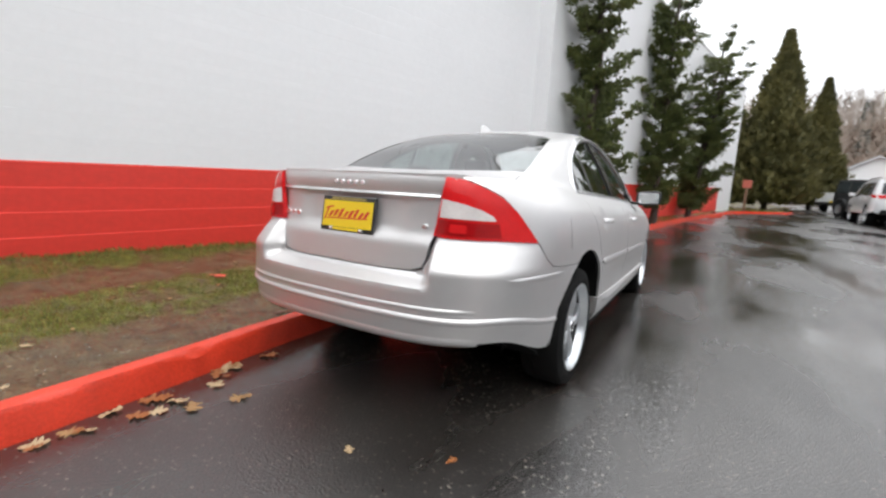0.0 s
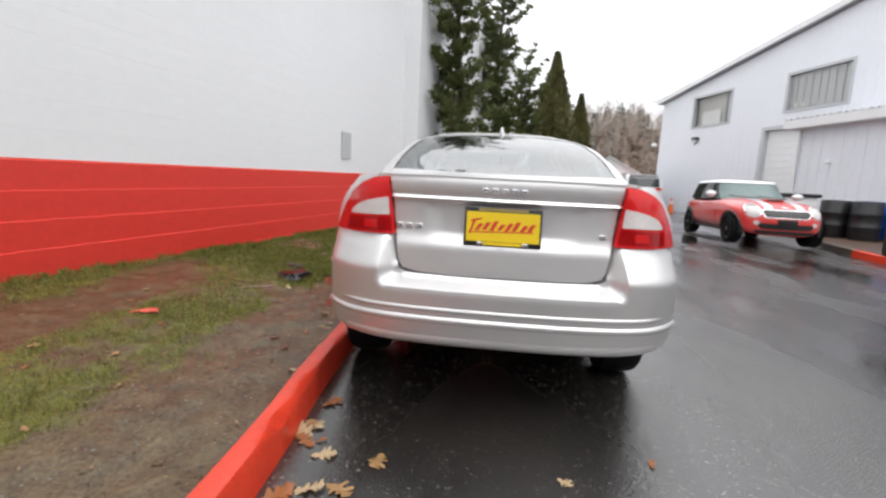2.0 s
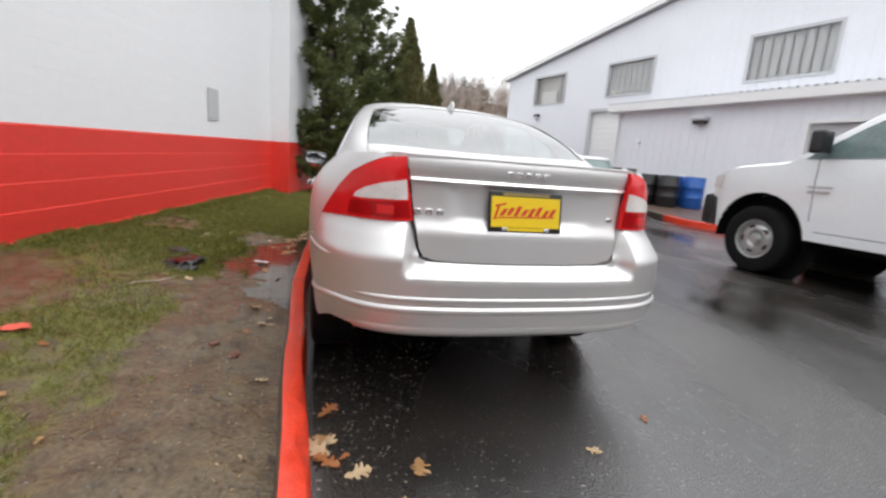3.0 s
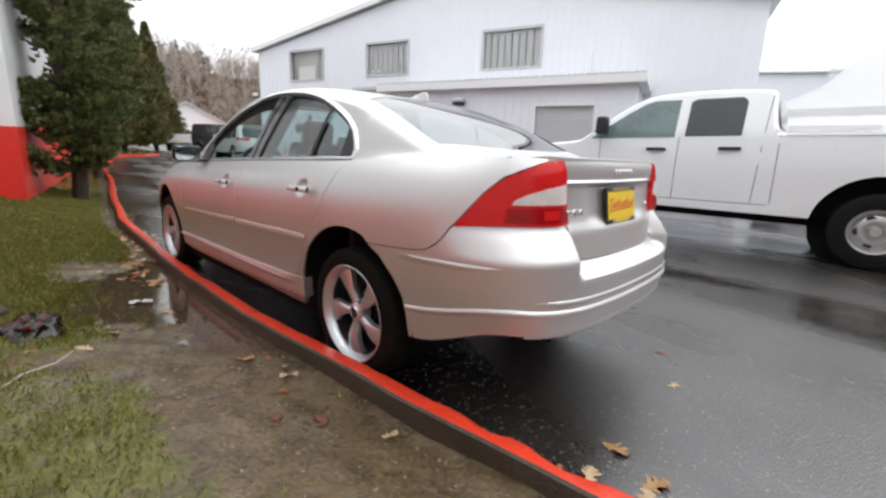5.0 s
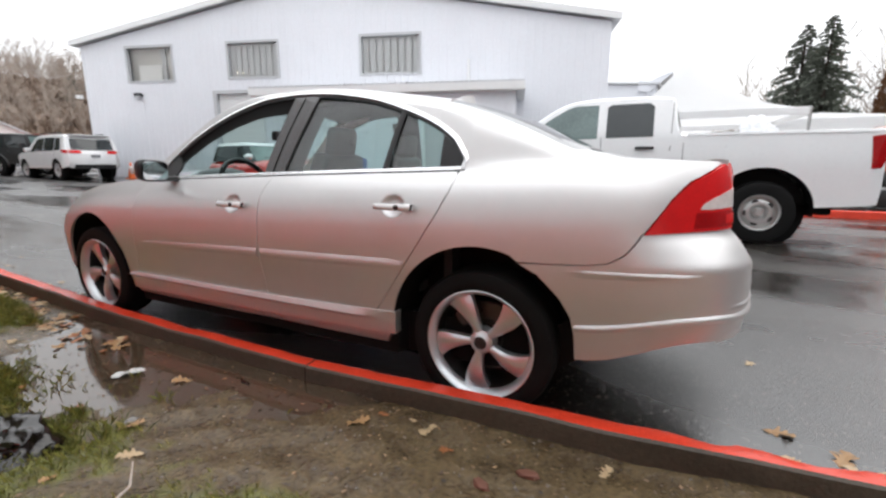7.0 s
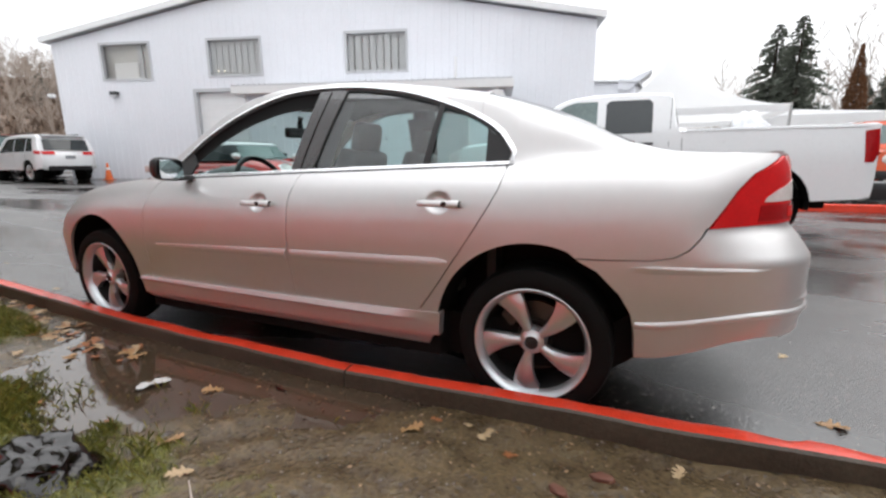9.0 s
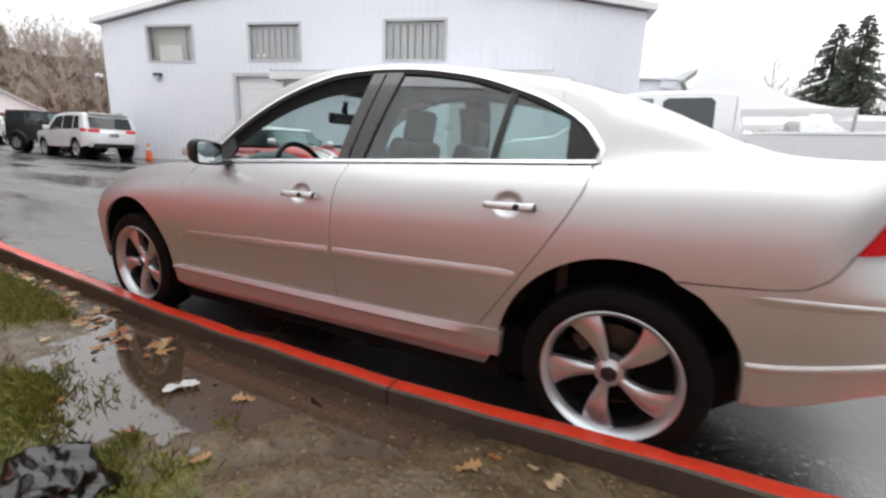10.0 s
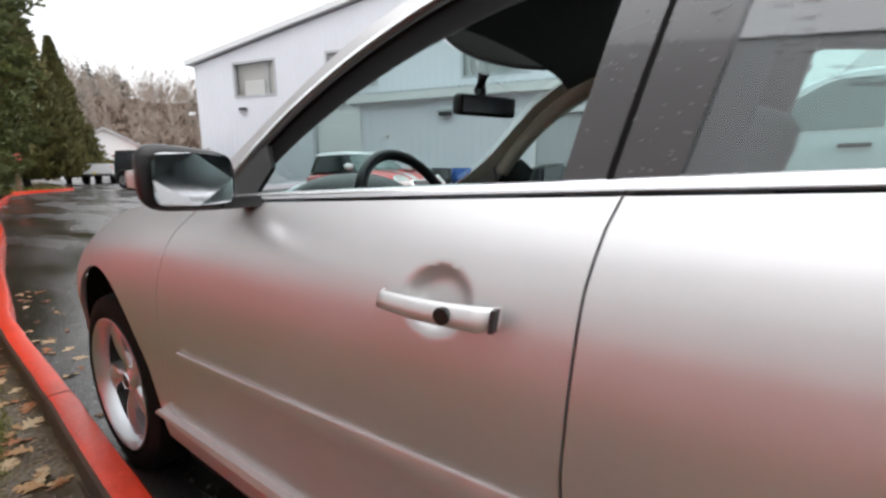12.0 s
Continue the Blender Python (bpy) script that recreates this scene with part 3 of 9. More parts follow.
def build_annex():
    ann = thing("annex", BM, "low pale lean-to with a flat metal roof against the warehouse", "building")
    a0, a1, off, z1 = 9.9, 19.15, -2.3, 3.45
    door = (16.0, 17.95, 0.0, 2.86)
    vs, fs = [], []
    for q in ((a0, door[0], -0.3, z1), (door[0], door[1], door[3], z1), (door[1], a1, -0.3, z1)):
        n = len(vs)
        vs += [(q[0], off, q[2]), (q[1], off, q[2]), (q[1], off, q[3]), (q[0], off, q[3])]
        fs.append((n, n + 1, n + 2, n + 3))
    obj("annex_front", vs, fs, M_METAL_WALL, ann)
    rib, rf = [], []
    a = a0 + 0.2
    while a < a1:
        zb = door[3] + 0.05 if door[0] - 0.05 < a < door[1] + 0.05 else -0.3
        n = len(rib)
        for u, o in ((-0.02, 0), (-0.01, -0.014), (0.01, -0.014), (0.02, 0)):
            rib += [(a + u, off + o, zb), (a + u, off + o, z1)]
        rf += [(n, n + 1, n + 3, n + 2), (n + 2, n + 3, n + 5, n + 4), (n + 4, n + 5, n + 7, n + 6)]
        a += 0.3
    tagged(obj("annex_ribs", rib, rf, M_METAL_WALL, ann), kind="stuff")
    for a in (a0, a1):
        obj("annex_side", [(a, off, -0.3), (a, 0, -0.3), (a, 0, z1 + 0.3), (a, off, z1)], [(0, 1, 2, 3)], M_METAL_WALL, ann)
    part("annex_roof", box_bm(a0 - 0.25, a1 + 0.25, off - 0.28, 0.0, z1 + 0.26, z1 + 0.32), M_ROOF, ann)
    box("fascia", a0 - 0.27, a1 + 0.27, off - 0.32, off - 0.24, z1 + 0.02, z1 + 0.27, M_TRIM, ann, "white fascia board")
    box("fascia", a1 + 0.2, a1 + 0.27, off - 0.24, 0, z1 + 0.02, z1 + 0.27, M_TRIM, ann)
    box("soffit", a0 - 0.25, a1 + 0.22, off - 0.24, 0.0, z1 + 0.0, z1 + 0.03, M_TRIM, ann)
    # corrugated roof edge
    vs, fs, k = [], [], 0
    a = a0 - 0.25
    while a < a1 + 0.25:
        n = len(vs)
        vs += [(a, off - 0.34, z1 + 0.29), (a + 0.05, off - 0.34, z1 + 0.33), (a + 0.10, off - 0.34, z1 + 0.29), (a, off + 0.6, z1 + 0.34), (a + 0.05, off + 0.6, z1 + 0.38), (a + 0.10, off + 0.6, z1 + 0.34)]
        fs += [(n, n + 1, n + 4, n + 3), (n + 1, n + 2, n + 5, n + 4)]
        a += 0.2
    tagged(obj("roof_corrugation", vs, fs, M_ROOF, ann), kind="stuff")
    gt = new("roller_door")
    gt.parent = ann
    z = 0.2
    while z < door[3] - 0.02:
        box("door_slat", door[0] + 0.02, door[1] - 0.02, off + 0.1, off + 0.14, z + 0.004, min(z + 0.1, door[3]), M_ROLLER, gt)
        z += 0.104
    box("door_frame", door[0] - 0.06, door[0] + 0.02, off - 0.03, off + 0.12, 0, door[3] + 0.06, M_TRIM, gt)
    box("door_frame", door[1] - 0.02, door[1] + 0.06, off - 0.03, off + 0.12, 0, door[3] + 0.06, M_TRIM, gt)
    box("door_frame", door[0] + 0.02, door[1] - 0.02, off - 0.03, off + 0.12, door[3] - 0.02, door[3] + 0.06, M_TRIM, gt)
    vs, fs = tube([(a0 + 0.12, off - 0.07, 0.0), (a0 + 0.12, off - 0.07, z1)], 0.05)
    obj("downpipe", vs, fs, M_TRIM, ann, smooth=40)
    lamp = new("wall_lamp")
    lamp.parent = ann
    box("lamp_body", 12.9, 13.4, off - 0.28, off, 3.02, 3.16, M_ROLLER, lamp, bevel=0.04)
    box("lamp_lens", 12.95, 13.35, off - 0.24, off - 0.03, 2.93, 3.02, M_DARK, lamp, bevel=0.02)
    box("bell_box", 10.9, 11.06, off - 0.08, off, 2.35, 2.45, M_TRIM, ann, bevel=0.02)
    return ann


build_hall()
build_annex()


# ---- unseen hall, added behind the starting point to cut light on the sedan's tail ----
def build_light_blocker():
    hall = thing("light_blocker", pose(4, -15, 0), "unseen grey hall, added to block light", "building")
    m = mat("blocker_grey", (0.20, 0.20, 0.205), 0.6, var=0.15, scale=0.5)
    box("wall", -13, 16, -8, 0, -0.3, 7.5, m, hall)
    box("roof", -13.3, 16.3, -8.3, 0.3, 7.5, 7.75, M_ROOF, hall)


build_light_blocker()


# ---- the silver sedan ----
def paint_mat(name, col, metal=0.0, rough=0.3, var=0.04, wet=True):
    """Lacquered body paint, beaded with fine rain."""
    m = mat(name, col, rough, metal, var=var, scale=2.0, coat=1.0, rvar=0.06)
    n, l = m.node_tree.nodes, m.node_tree.links
    b = n["Principled BSDF"]
    b.inputs["Coat Roughness"].default_value = 0.07
    if wet:
        tc, vor, ramp, bp = n["Texture Coordinate"], n.new("ShaderNodeTexVoronoi"), n.new("ShaderNodeValToRGB"), n.new("ShaderNodeBump")
        vor.inputs["Scale"].default_value = 150
        ramp.color_ramp.elements[0].position, ramp.color_ramp.elements[1].position = 0.0, 0.28
        ramp.color_ramp.elements[0].color, ramp.color_ramp.elements[1].color = (1, 1, 1, 1), (0, 0, 0, 1)
        l.new(tc.outputs["Object"], vor.inputs["Vector"])
        l.new(vor.outputs["Distance"], ramp.inputs[0])
        l.new(ramp.outputs[0], bp.inputs["Height"])
        bp.inputs["Strength"].default_value, bp.inputs["Distance"].default_value = 0.10, 0.002
        l.new(bp.outputs[0], b.inputs["Coat Normal"])
    return m


M_SILVER = paint_mat("silver_metallic_paint", (0.70, 0.69, 0.685), 0.78, 0.44)
M_SILVER.node_tree.nodes["Principled BSDF"].inputs["Coat Weight"].default_value = 0.35
M_BLACK = mat("black_plastic", (0.018, 0.018, 0.019), 0.35, bump=0.1, bscale=200)
M_PILLAR = paint_mat("dark_grey_film", (0.040, 0.037, 0.037), 0.0, 0.24)
M_CHROME = mat("bright_chrome", (0.86, 0.86, 0.87), 0.2, 0.85, var=0.03)
M_ALLOY = mat("machined_alloy", (0.68, 0.71, 0.73), 0.30, 0.82, var=0.06, bump=0.03, bscale=300)
M_BARREL = mat("dark_wheel_barrel", (0.05, 0.05, 0.05), 0.4, 0.6)
M_RUBBER = mat("tyre_rubber", (0.010, 0.010, 0.010), 0.7, var=0.3, bump=0.2, bscale=120, spec=0.12)
M_WELL = mat("wheel_well", (0.012, 0.012, 0.012), 0.85, spec=0.08)
M_GLASS = glass_mat("green_tinted_glass", (0.70, 0.88, 0.86), 0.19)
M_REAR_GLASS = glass_mat("rear_screen_glass", (0.40, 0.46, 0.45), 0.25)
M_SEAT = mat("grey_leather", (0.075, 0.08, 0.08), 0.45, bump=0.15)
M_TRIM_IN = mat("charcoal_cabin_trim", (0.035, 0.035, 0.037), 0.6, bump=0.1)
M_BEIGE = mat("beige_pillar_trim", (0.76, 0.70, 0.57), 0.7)
M_RED_LENS = mat("red_lens", (0.70, 0.014, 0.016), 0.1, var=0.2, scale=9, spec=0.3)
M_DEEP_RED = mat("deep_red_lens", (0.42, 0.004, 0.006), 0.1, var=0.4, scale=14, spec=0.3)
M_CLEAR_LENS = mat("clear_lens", (0.76, 0.71, 0.69), 0.1, var=0.25, scale=12, spec=0.4)
M_YELLOW = mat("yellow_plate", (0.85, 0.60, 0.015), 0.4, var=0.05)
M_PLATE_RED = mat("red_script", (0.65, 0.05, 0.02), 0.45)
M_DISC = mat("brake_disc", (0.12, 0.11, 0.105), 0.4, 0.8)
M_MIRROR = mat("mirror_glass", (0.62, 0.64, 0.66), 0.16, 1.0, var=0.25, scale=14, rvar=0.6)

OUT = [(0, -1.022), (0.25, -1.016), (0.47, -0.988), (0.617, -0.932), (0.718, -0.84), (0.778, -0.715), (0.822, -0.54), (0.858, -0.25), (0.876, 0.2), (0.886, 0.8), (0.889, 1.5),
       (0.887, 2.1), (0.878, 2.6), (0.856, 3.0), (0.812, 3.3), (0.715, 3.51), (0.56, 3.645), (0.32, 3.735), (0, 3.765)]


def outline_fn():
    pts = []
    for i in range(len(OUT) - 1):
        p0 = OUT[i - 1] if i else (-OUT[1][0], OUT[1][1])
        p1, p2 = OUT[i], OUT[i + 1]
        p3 = OUT[i + 2] if i + 2 < len(OUT) else (-OUT[-2][0], OUT[-2][1])
        for k in range(12):
            t = k / 12
            pts.append(tuple(0.5 * (2 * b + (c - a) * t + (2 * a - 5 * b + 4 * c - d) * t * t + (3 * b - a - 3 * c + d) * t ** 3) for a, b, c, d in zip(p0, p1, p2, p3)))
    pts.append(OUT[-1])
    s = [0.0]
    for a, b in zip(pts, pts[1:]):
        s.append(s[-1] + math.dist(a, b))
    return pts, s


O_PTS, O_S = outline_fn()


def out_at(s):
    """Point and inward normal of the plan outline at arc length s from the middle of the tail."""
    s = min(max(s, 0.0), O_S[-1] - 1e-6)
    i = int(np.searchsorted(O_S, s, side="right")) - 1
    i = min(max(i, 0), len(O_PTS) - 2)
    t = (s - O_S[i]) / (O_S[i + 1] - O_S[i])
    (ax, ay), (bx, by) = O_PTS[i], O_PTS[i + 1]
    j0, j1 = max(i - 3, 0), min(i + 4, len(O_PTS) - 1)
    tx, ty = O_PTS[j1][0] - O_PTS[j0][0], O_PTS[j1][1] - O_PTS[j0][1]
    if i < 3:
        w = (i + t) / 3.5
        tx, ty = tx, ty * w
    d = math.hypot(tx, ty)
    return ax + (bx - ax) * t, ay + (by - ay) * t, -ty / d, tx / d


def s_y(y):
    """Arc length where the flank is at y."""
    best = min(range(30, len(O_PTS)), key=lambda i: abs(O_PTS[i][1] - y) if O_PTS[i][0] > 0.5 else 9)
    j = best + 1 if (best + 1 < len(O_PTS) and O_PTS[best][1] < y) else best - 1
    a, b = O_PTS[best], O_PTS[j]
    t = (y - a[1]) / (b[1] - a[1]) if b[1] != a[1] else 0
    return O_S[best] + (O_S[j] - O_S[best]) * t


def s_x(x):
    """Arc length where the tail is at x."""
    i = max(k for k in range(60) if O_PTS[k][0] <= x and O_PTS[k][1] < -0.5)
    a, b = O_PTS[i], O_PTS[i + 1]
    return O_S[i] + (O_S[i + 1] - O_S[i]) * (x - a[0]) / (b[0] - a[0])


ZTOP = curve1([(-1.1, 1.085), (-0.85, 1.088), (-0.5, 1.083), (0.13, 1.050), (0.6, 1.035), (1.19, 1.015), (2.0, 0.985), (2.4, 0.970), (2.8, 0.937), (3.1, 0.885), (3.4, 0.80), (3.6, 0.735), (3.79, 0.67)])
O_SIDE = curve1([(0, 0.125), (0.02, 0.103), (0.045, 0.078), (0.08, 0.05), (0.12, 0.028), (0.17, 0.013), (0.24, 0.003), (0.32, 0.0), (0.6, 0.0)])
O_LOW = curve1([(0.18, 0.075), (0.25, 0.05), (0.33, 0.03), (0.40, 0.02), (0.5, 0.012), (0.6, 0.002), (0.68, 0.0), (2, 0)])
O_COR = curve1([(0.25, 0.06), (0.40, 0.03), (0.47, 0.008), (0.52, 0.0), (0.60, 0.0), (0.70, 0.0), (0.716, 0.002), (0.723, 0.006), (0.78, 0.043), (0.835, 0.079), (0.9, 0.086), (1.0, 0.096), (1.05, 0.108), (1.09, 0.128)])
O_LID = curve1([(0.66, 0.085), (0.70, 0.088), (0.76, 0.094), (0.812, 0.099), (0.822, 0.106), (0.86, 0.119), (0.93, 0.126), (0.994, 0.128), (1.005, 0.124), (1.04, 0.119), (1.07, 0.119), (1.083, 0.124), (1.10, 0.14)])
S_A, S_B = s_y(-0.46), s_y(-0.85)
S_IN, S_OUT = s_x(0.46), s_x(0.56)


def body(s, z, d, side=1, lid=False):
    """The lower shell: outline arc s, height z, d metres under the skin."""
    x, y, nx, ny = out_at(s)
    if lid:
        o = O_LID(z)
    else:
        k = sm(0, 1, (S_A - s) / (S_A - S_B))
        c = O_COR(z)
        t = 1 - sm(S_IN, S_OUT, s)
        if t > 0:
            c += t * sm(0.80, 0.85, z) * (O_LID(z) - 0.012 - c)
        o = (1 - k) * (O_SIDE(max(0, ZTOP(y) - z)) + O_LOW(z)) + k * c
    o += d
    return (side * (x + nx * o), y + ny * o, z)


def top_edge(s):
    x, y, nx, ny = out_at(s)
    p = body(s, ZTOP(y), 0)
    return p


ZROOF = curve1([(-0.80, 1.062), (-0.62, 1.094), (-0.45, 1.118), (-0.3, 1.172), (-0.1, 1.268), (0.1, 1.345), (0.3, 1.402), (0.5, 1.437), (0.7, 1.468), (0.9, 1.494), (1.2, 1.513), (1.5, 1.507), (1.75, 1.472), (2.0, 1.397), (2.2, 1.302), (2.4, 1.190), (2.6, 1.075), (2.75, 0.998), (2.9, 0.95)])
DROP = curve1([(-0.62, 0.02), (-0.3, 0.06), (0.0, 0.08), (0.5, 0.072), (1.2, 0.05), (1.8, 0.05), (2.3, 0.045), (2.8, 0.03)])
XBELT = curve1([(-0.7, 0.58), (-0.4, 0.655), (-0.1, 0.714), (0.13, 0.734), (0.6, 0.750), (1.2, 0.757), (2.0, 0.754), (2.4, 0.74), (2.8, 0.70)])


def side_x(y, z):
    dz = max(0.0, z - ZTOP(y))
    return XBELT(y) - 0.40 * dz - 0.28 * dz * dz


def zroof(u, y):
    """Roof height; the windscreen sweeps back towards its sides."""
    return ZROOF(y + 0.30 * u * u * sm(1.5, 2.3, y))


def rail_z(y):
    return zroof(1, y) - DROP(y)


def house(side):
    """The greenhouse flank as a surface over (y, z)."""
    return lambda y, z, d: (side * (side_x(y, z) - d), y, z)


def roof_top(u, y, d):
    """The roof and screens over (u = share of the half width, y)."""
    e = side_x(y, rail_z(y))
    k = 1 - math.sqrt(max(0.0, 1 - (0.99 * min(1.0, abs(u))) ** 3.0))
    return (u * e, y, zroof(u, y) - DROP(y) * k / 0.828 - d)


def deck(x, y, d):
    """The boot lid's top and the shelf beside it."""
    e = XDECK(y)
    c = min(1.0, abs(x) / e)
    back = DECK_END(abs(x))
    rise = 0.028 * sm(0.0, 0.5, y - back)
    return (x, y, ZTOP(y) + rise * (1 - c * c) - d)


_edge = [top_edge(s_x(0.02) * k / 40) for k in range(41)] + [top_edge(s_x(0.02) + (s_y(0.2) - s_x(0.02)) * k / 80) for k in range(81)]
_ex = sorted({round(p[1], 4): p[0] for p in _edge}.items())
XDECK = curve1([(y, max(x, 0.02)) for y, x in _ex])
_ey = sorted({round(p[0], 4): p[1] for p in _edge if p[1] < -0.6}.items())
DECK_END = curve1([(x, y) for x, y in _ey])


def hood(x, y, d):
    s = s_y(min(max(y, 2.3), 3.5))
    e = top_edge(s)[0] if y < 3.5 else 0.68 * math.sqrt(max(0.02, 1 - ((y - 3.5) / 0.24) ** 2))
    c = min(1.0, abs(x) / e)
    return (x, y, ZTOP(y) + 0.045 * (1 - c ** 2.2) - d)


def arc(cy, cz, r, a0, a1, n=22, ry=1.0):
    return [(cy + r * ry * math.cos(radians(a0 + (a1 - a0) * i / n)), cz + r * math.sin(radians(a0 + (a1 - a0) * i / n))) for i in range(n + 1)]


def sp(pts):
    """Flank outline points (y, z) as (s, z)."""
    return [(s_y(y), z) for y, z in pts]


def dense(pts, step=0.03):
    out = []
    for a, b in zip(pts, pts[1:] + pts[:1]):
        n = max(1, int(math.dist(a, b) / step))
        out += [(a[0] + (b[0] - a[0]) * i / n, a[1] + (b[1] - a[1]) * i / n) for i in range(n)]
    return out


def sedan_wheel(car, x, y, side):
    w = new("wheel")
    w.parent = car
    w.location = (side * x, y, 0.322)
    if side < 0:
        w.rotation_euler = (radians(41), 0, math.pi)
    # outward is +x
    tyre = [(-0.155, 0.235), (-0.165, 0.27), (-0.15, 0.312), (-0.11, 0.322), (-0.09, 0.322), (-0.088, 0.315), (-0.08, 0.315), (-0.078, 0.322), (-0.03, 0.322), (0.02, 0.322), (0.045, 0.312), (0.058, 0.272), (0.05, 0.236), (0.03, 0.225)]
    obj("tyre", *lathe(tyre, 56), M_RUBBER, w, "black tyre", 50)
    rim = [(0.028, 0.220), (0.048, 0.237), (0.056, 0.240), (0.058, 0.236), (0.053, 0.230), (0.028, 0.215), (0.012, 0.212)]
    obj("rim", *lathe(rim, 56), M_ALLOY, w, "machined alloy rim", 50)
    obj("rim_barrel", *lathe([(0.012, 0.212), (-0.06, 0.204), (-0.14, 0.20), (-0.15, 0.235)], 48), M_BARREL, w, "dark wheel barrel", 50)
    for i in range(5):
        # a blade that is broad at the hub, waisted, and flares with a slight sweep into the rim
        vs, fs, rows = [], [], []
        for k in range(11):
            t = k / 10
            r = 0.045 + t * 0.176
            wd = 0.018 + 0.044 * t ** 1.5
            sw = 0.15 * t * t
            ux = 0.012 + 0.012 * math.sin(math.pi * t * 0.9) - 0.004 * t
            for q, dx in ((-1.0, -0.032), (-0.97, -0.004), (-0.5, 0.005), (0.0, 0.008), (0.5, 0.005), (0.97, -0.004), (1.0, -0.032)):
                ang = 2 * math.pi * i / 5 + sw + q * wd / r
                vs.append((ux + dx, r * math.cos(ang), r * math.sin(ang)))
        for k in range(10):
            for j in range(6):
                fs.append((k * 7 + j, k * 7 + j + 1, (k + 1) * 7 + j + 1, (k + 1) * 7 + j))
        obj("spoke", vs, fs, M_ALLOY, w, smooth=50)
    obj("hub", *lathe([(0.028, 0.0), (0.028, 0.030), (0.022, 0.036), (0.016, 0.052), (-0.03, 0.06)], 32), M_ALLOY, w, smooth=40)
    obj("hub_cap", *lathe([(0.034, 0.0), (0.033, 0.020), (0.028, 0.0265), (0.02, 0.0275)], 28), M_BLACK, w, "black hub cap", 40)
    obj("hub_ring", *lathe([(0.0285, 0.0265), (0.0325, 0.028), (0.0285, 0.0305)], 28), M_CHROME, w, smooth=40)
    for i in range(5):
        a = 2 * math.pi * (i + 0.5) / 5
        vs, fs = lathe([(0.006, 0.0), (0.006, 0.007), (-0.02, 0.008)], 8)
        obj("wheel_nut", [(v[0], v[1] + 0.046 * math.cos(a), v[2] + 0.046 * math.sin(a)) for v in vs], fs, M_CHROME, w)
    obj("brake_disc", *lathe([(-0.075, 0.05), (-0.05, 0.06), (-0.045, 0.075), (-0.062, 0.08), (-0.062, 0.155), (-0.085, 0.155)], 40), M_DISC, w, smooth=40)
    part("brake_caliper", box_bm(-0.10, -0.035, -0.06, 0.06, 0.095, 0.165, 0.012, 2), M_DISC, w, smooth=40)
    obj("drum_shield", *lathe([(-0.12, 0.0), (-0.12, 0.2)], 32), M_WELL, w)
    return w


def text_mesh(name, body_text, size, m, material, parent, depth=0.002, label="", shear=0.0, offset=0.0):
    cu = bpy.data.curves.new(name, "FONT")
    cu.body, cu.size, cu.extrude, cu.align_x, cu.align_y, cu.shear, cu.offset = body_text, size, depth, "CENTER", "CENTER", shear, offset
    cu.resolution_u = 3
    tmp = new(name + "_tmp", cu)
    me = bpy.data.meshes.new_from_object(tmp.evaluated_get(bpy.context.evaluated_depsgraph_get()))
    bpy.data.objects.remove(tmp)
    bpy.data.curves.remove(cu)
    me.name = name
    me.materials.clear()
    me.materials.append(material)
    ob = new(name, me)
    ob.matrix_basis = m
    ob.parent = parent
    if label:
        tagged(ob, label)
    return ob


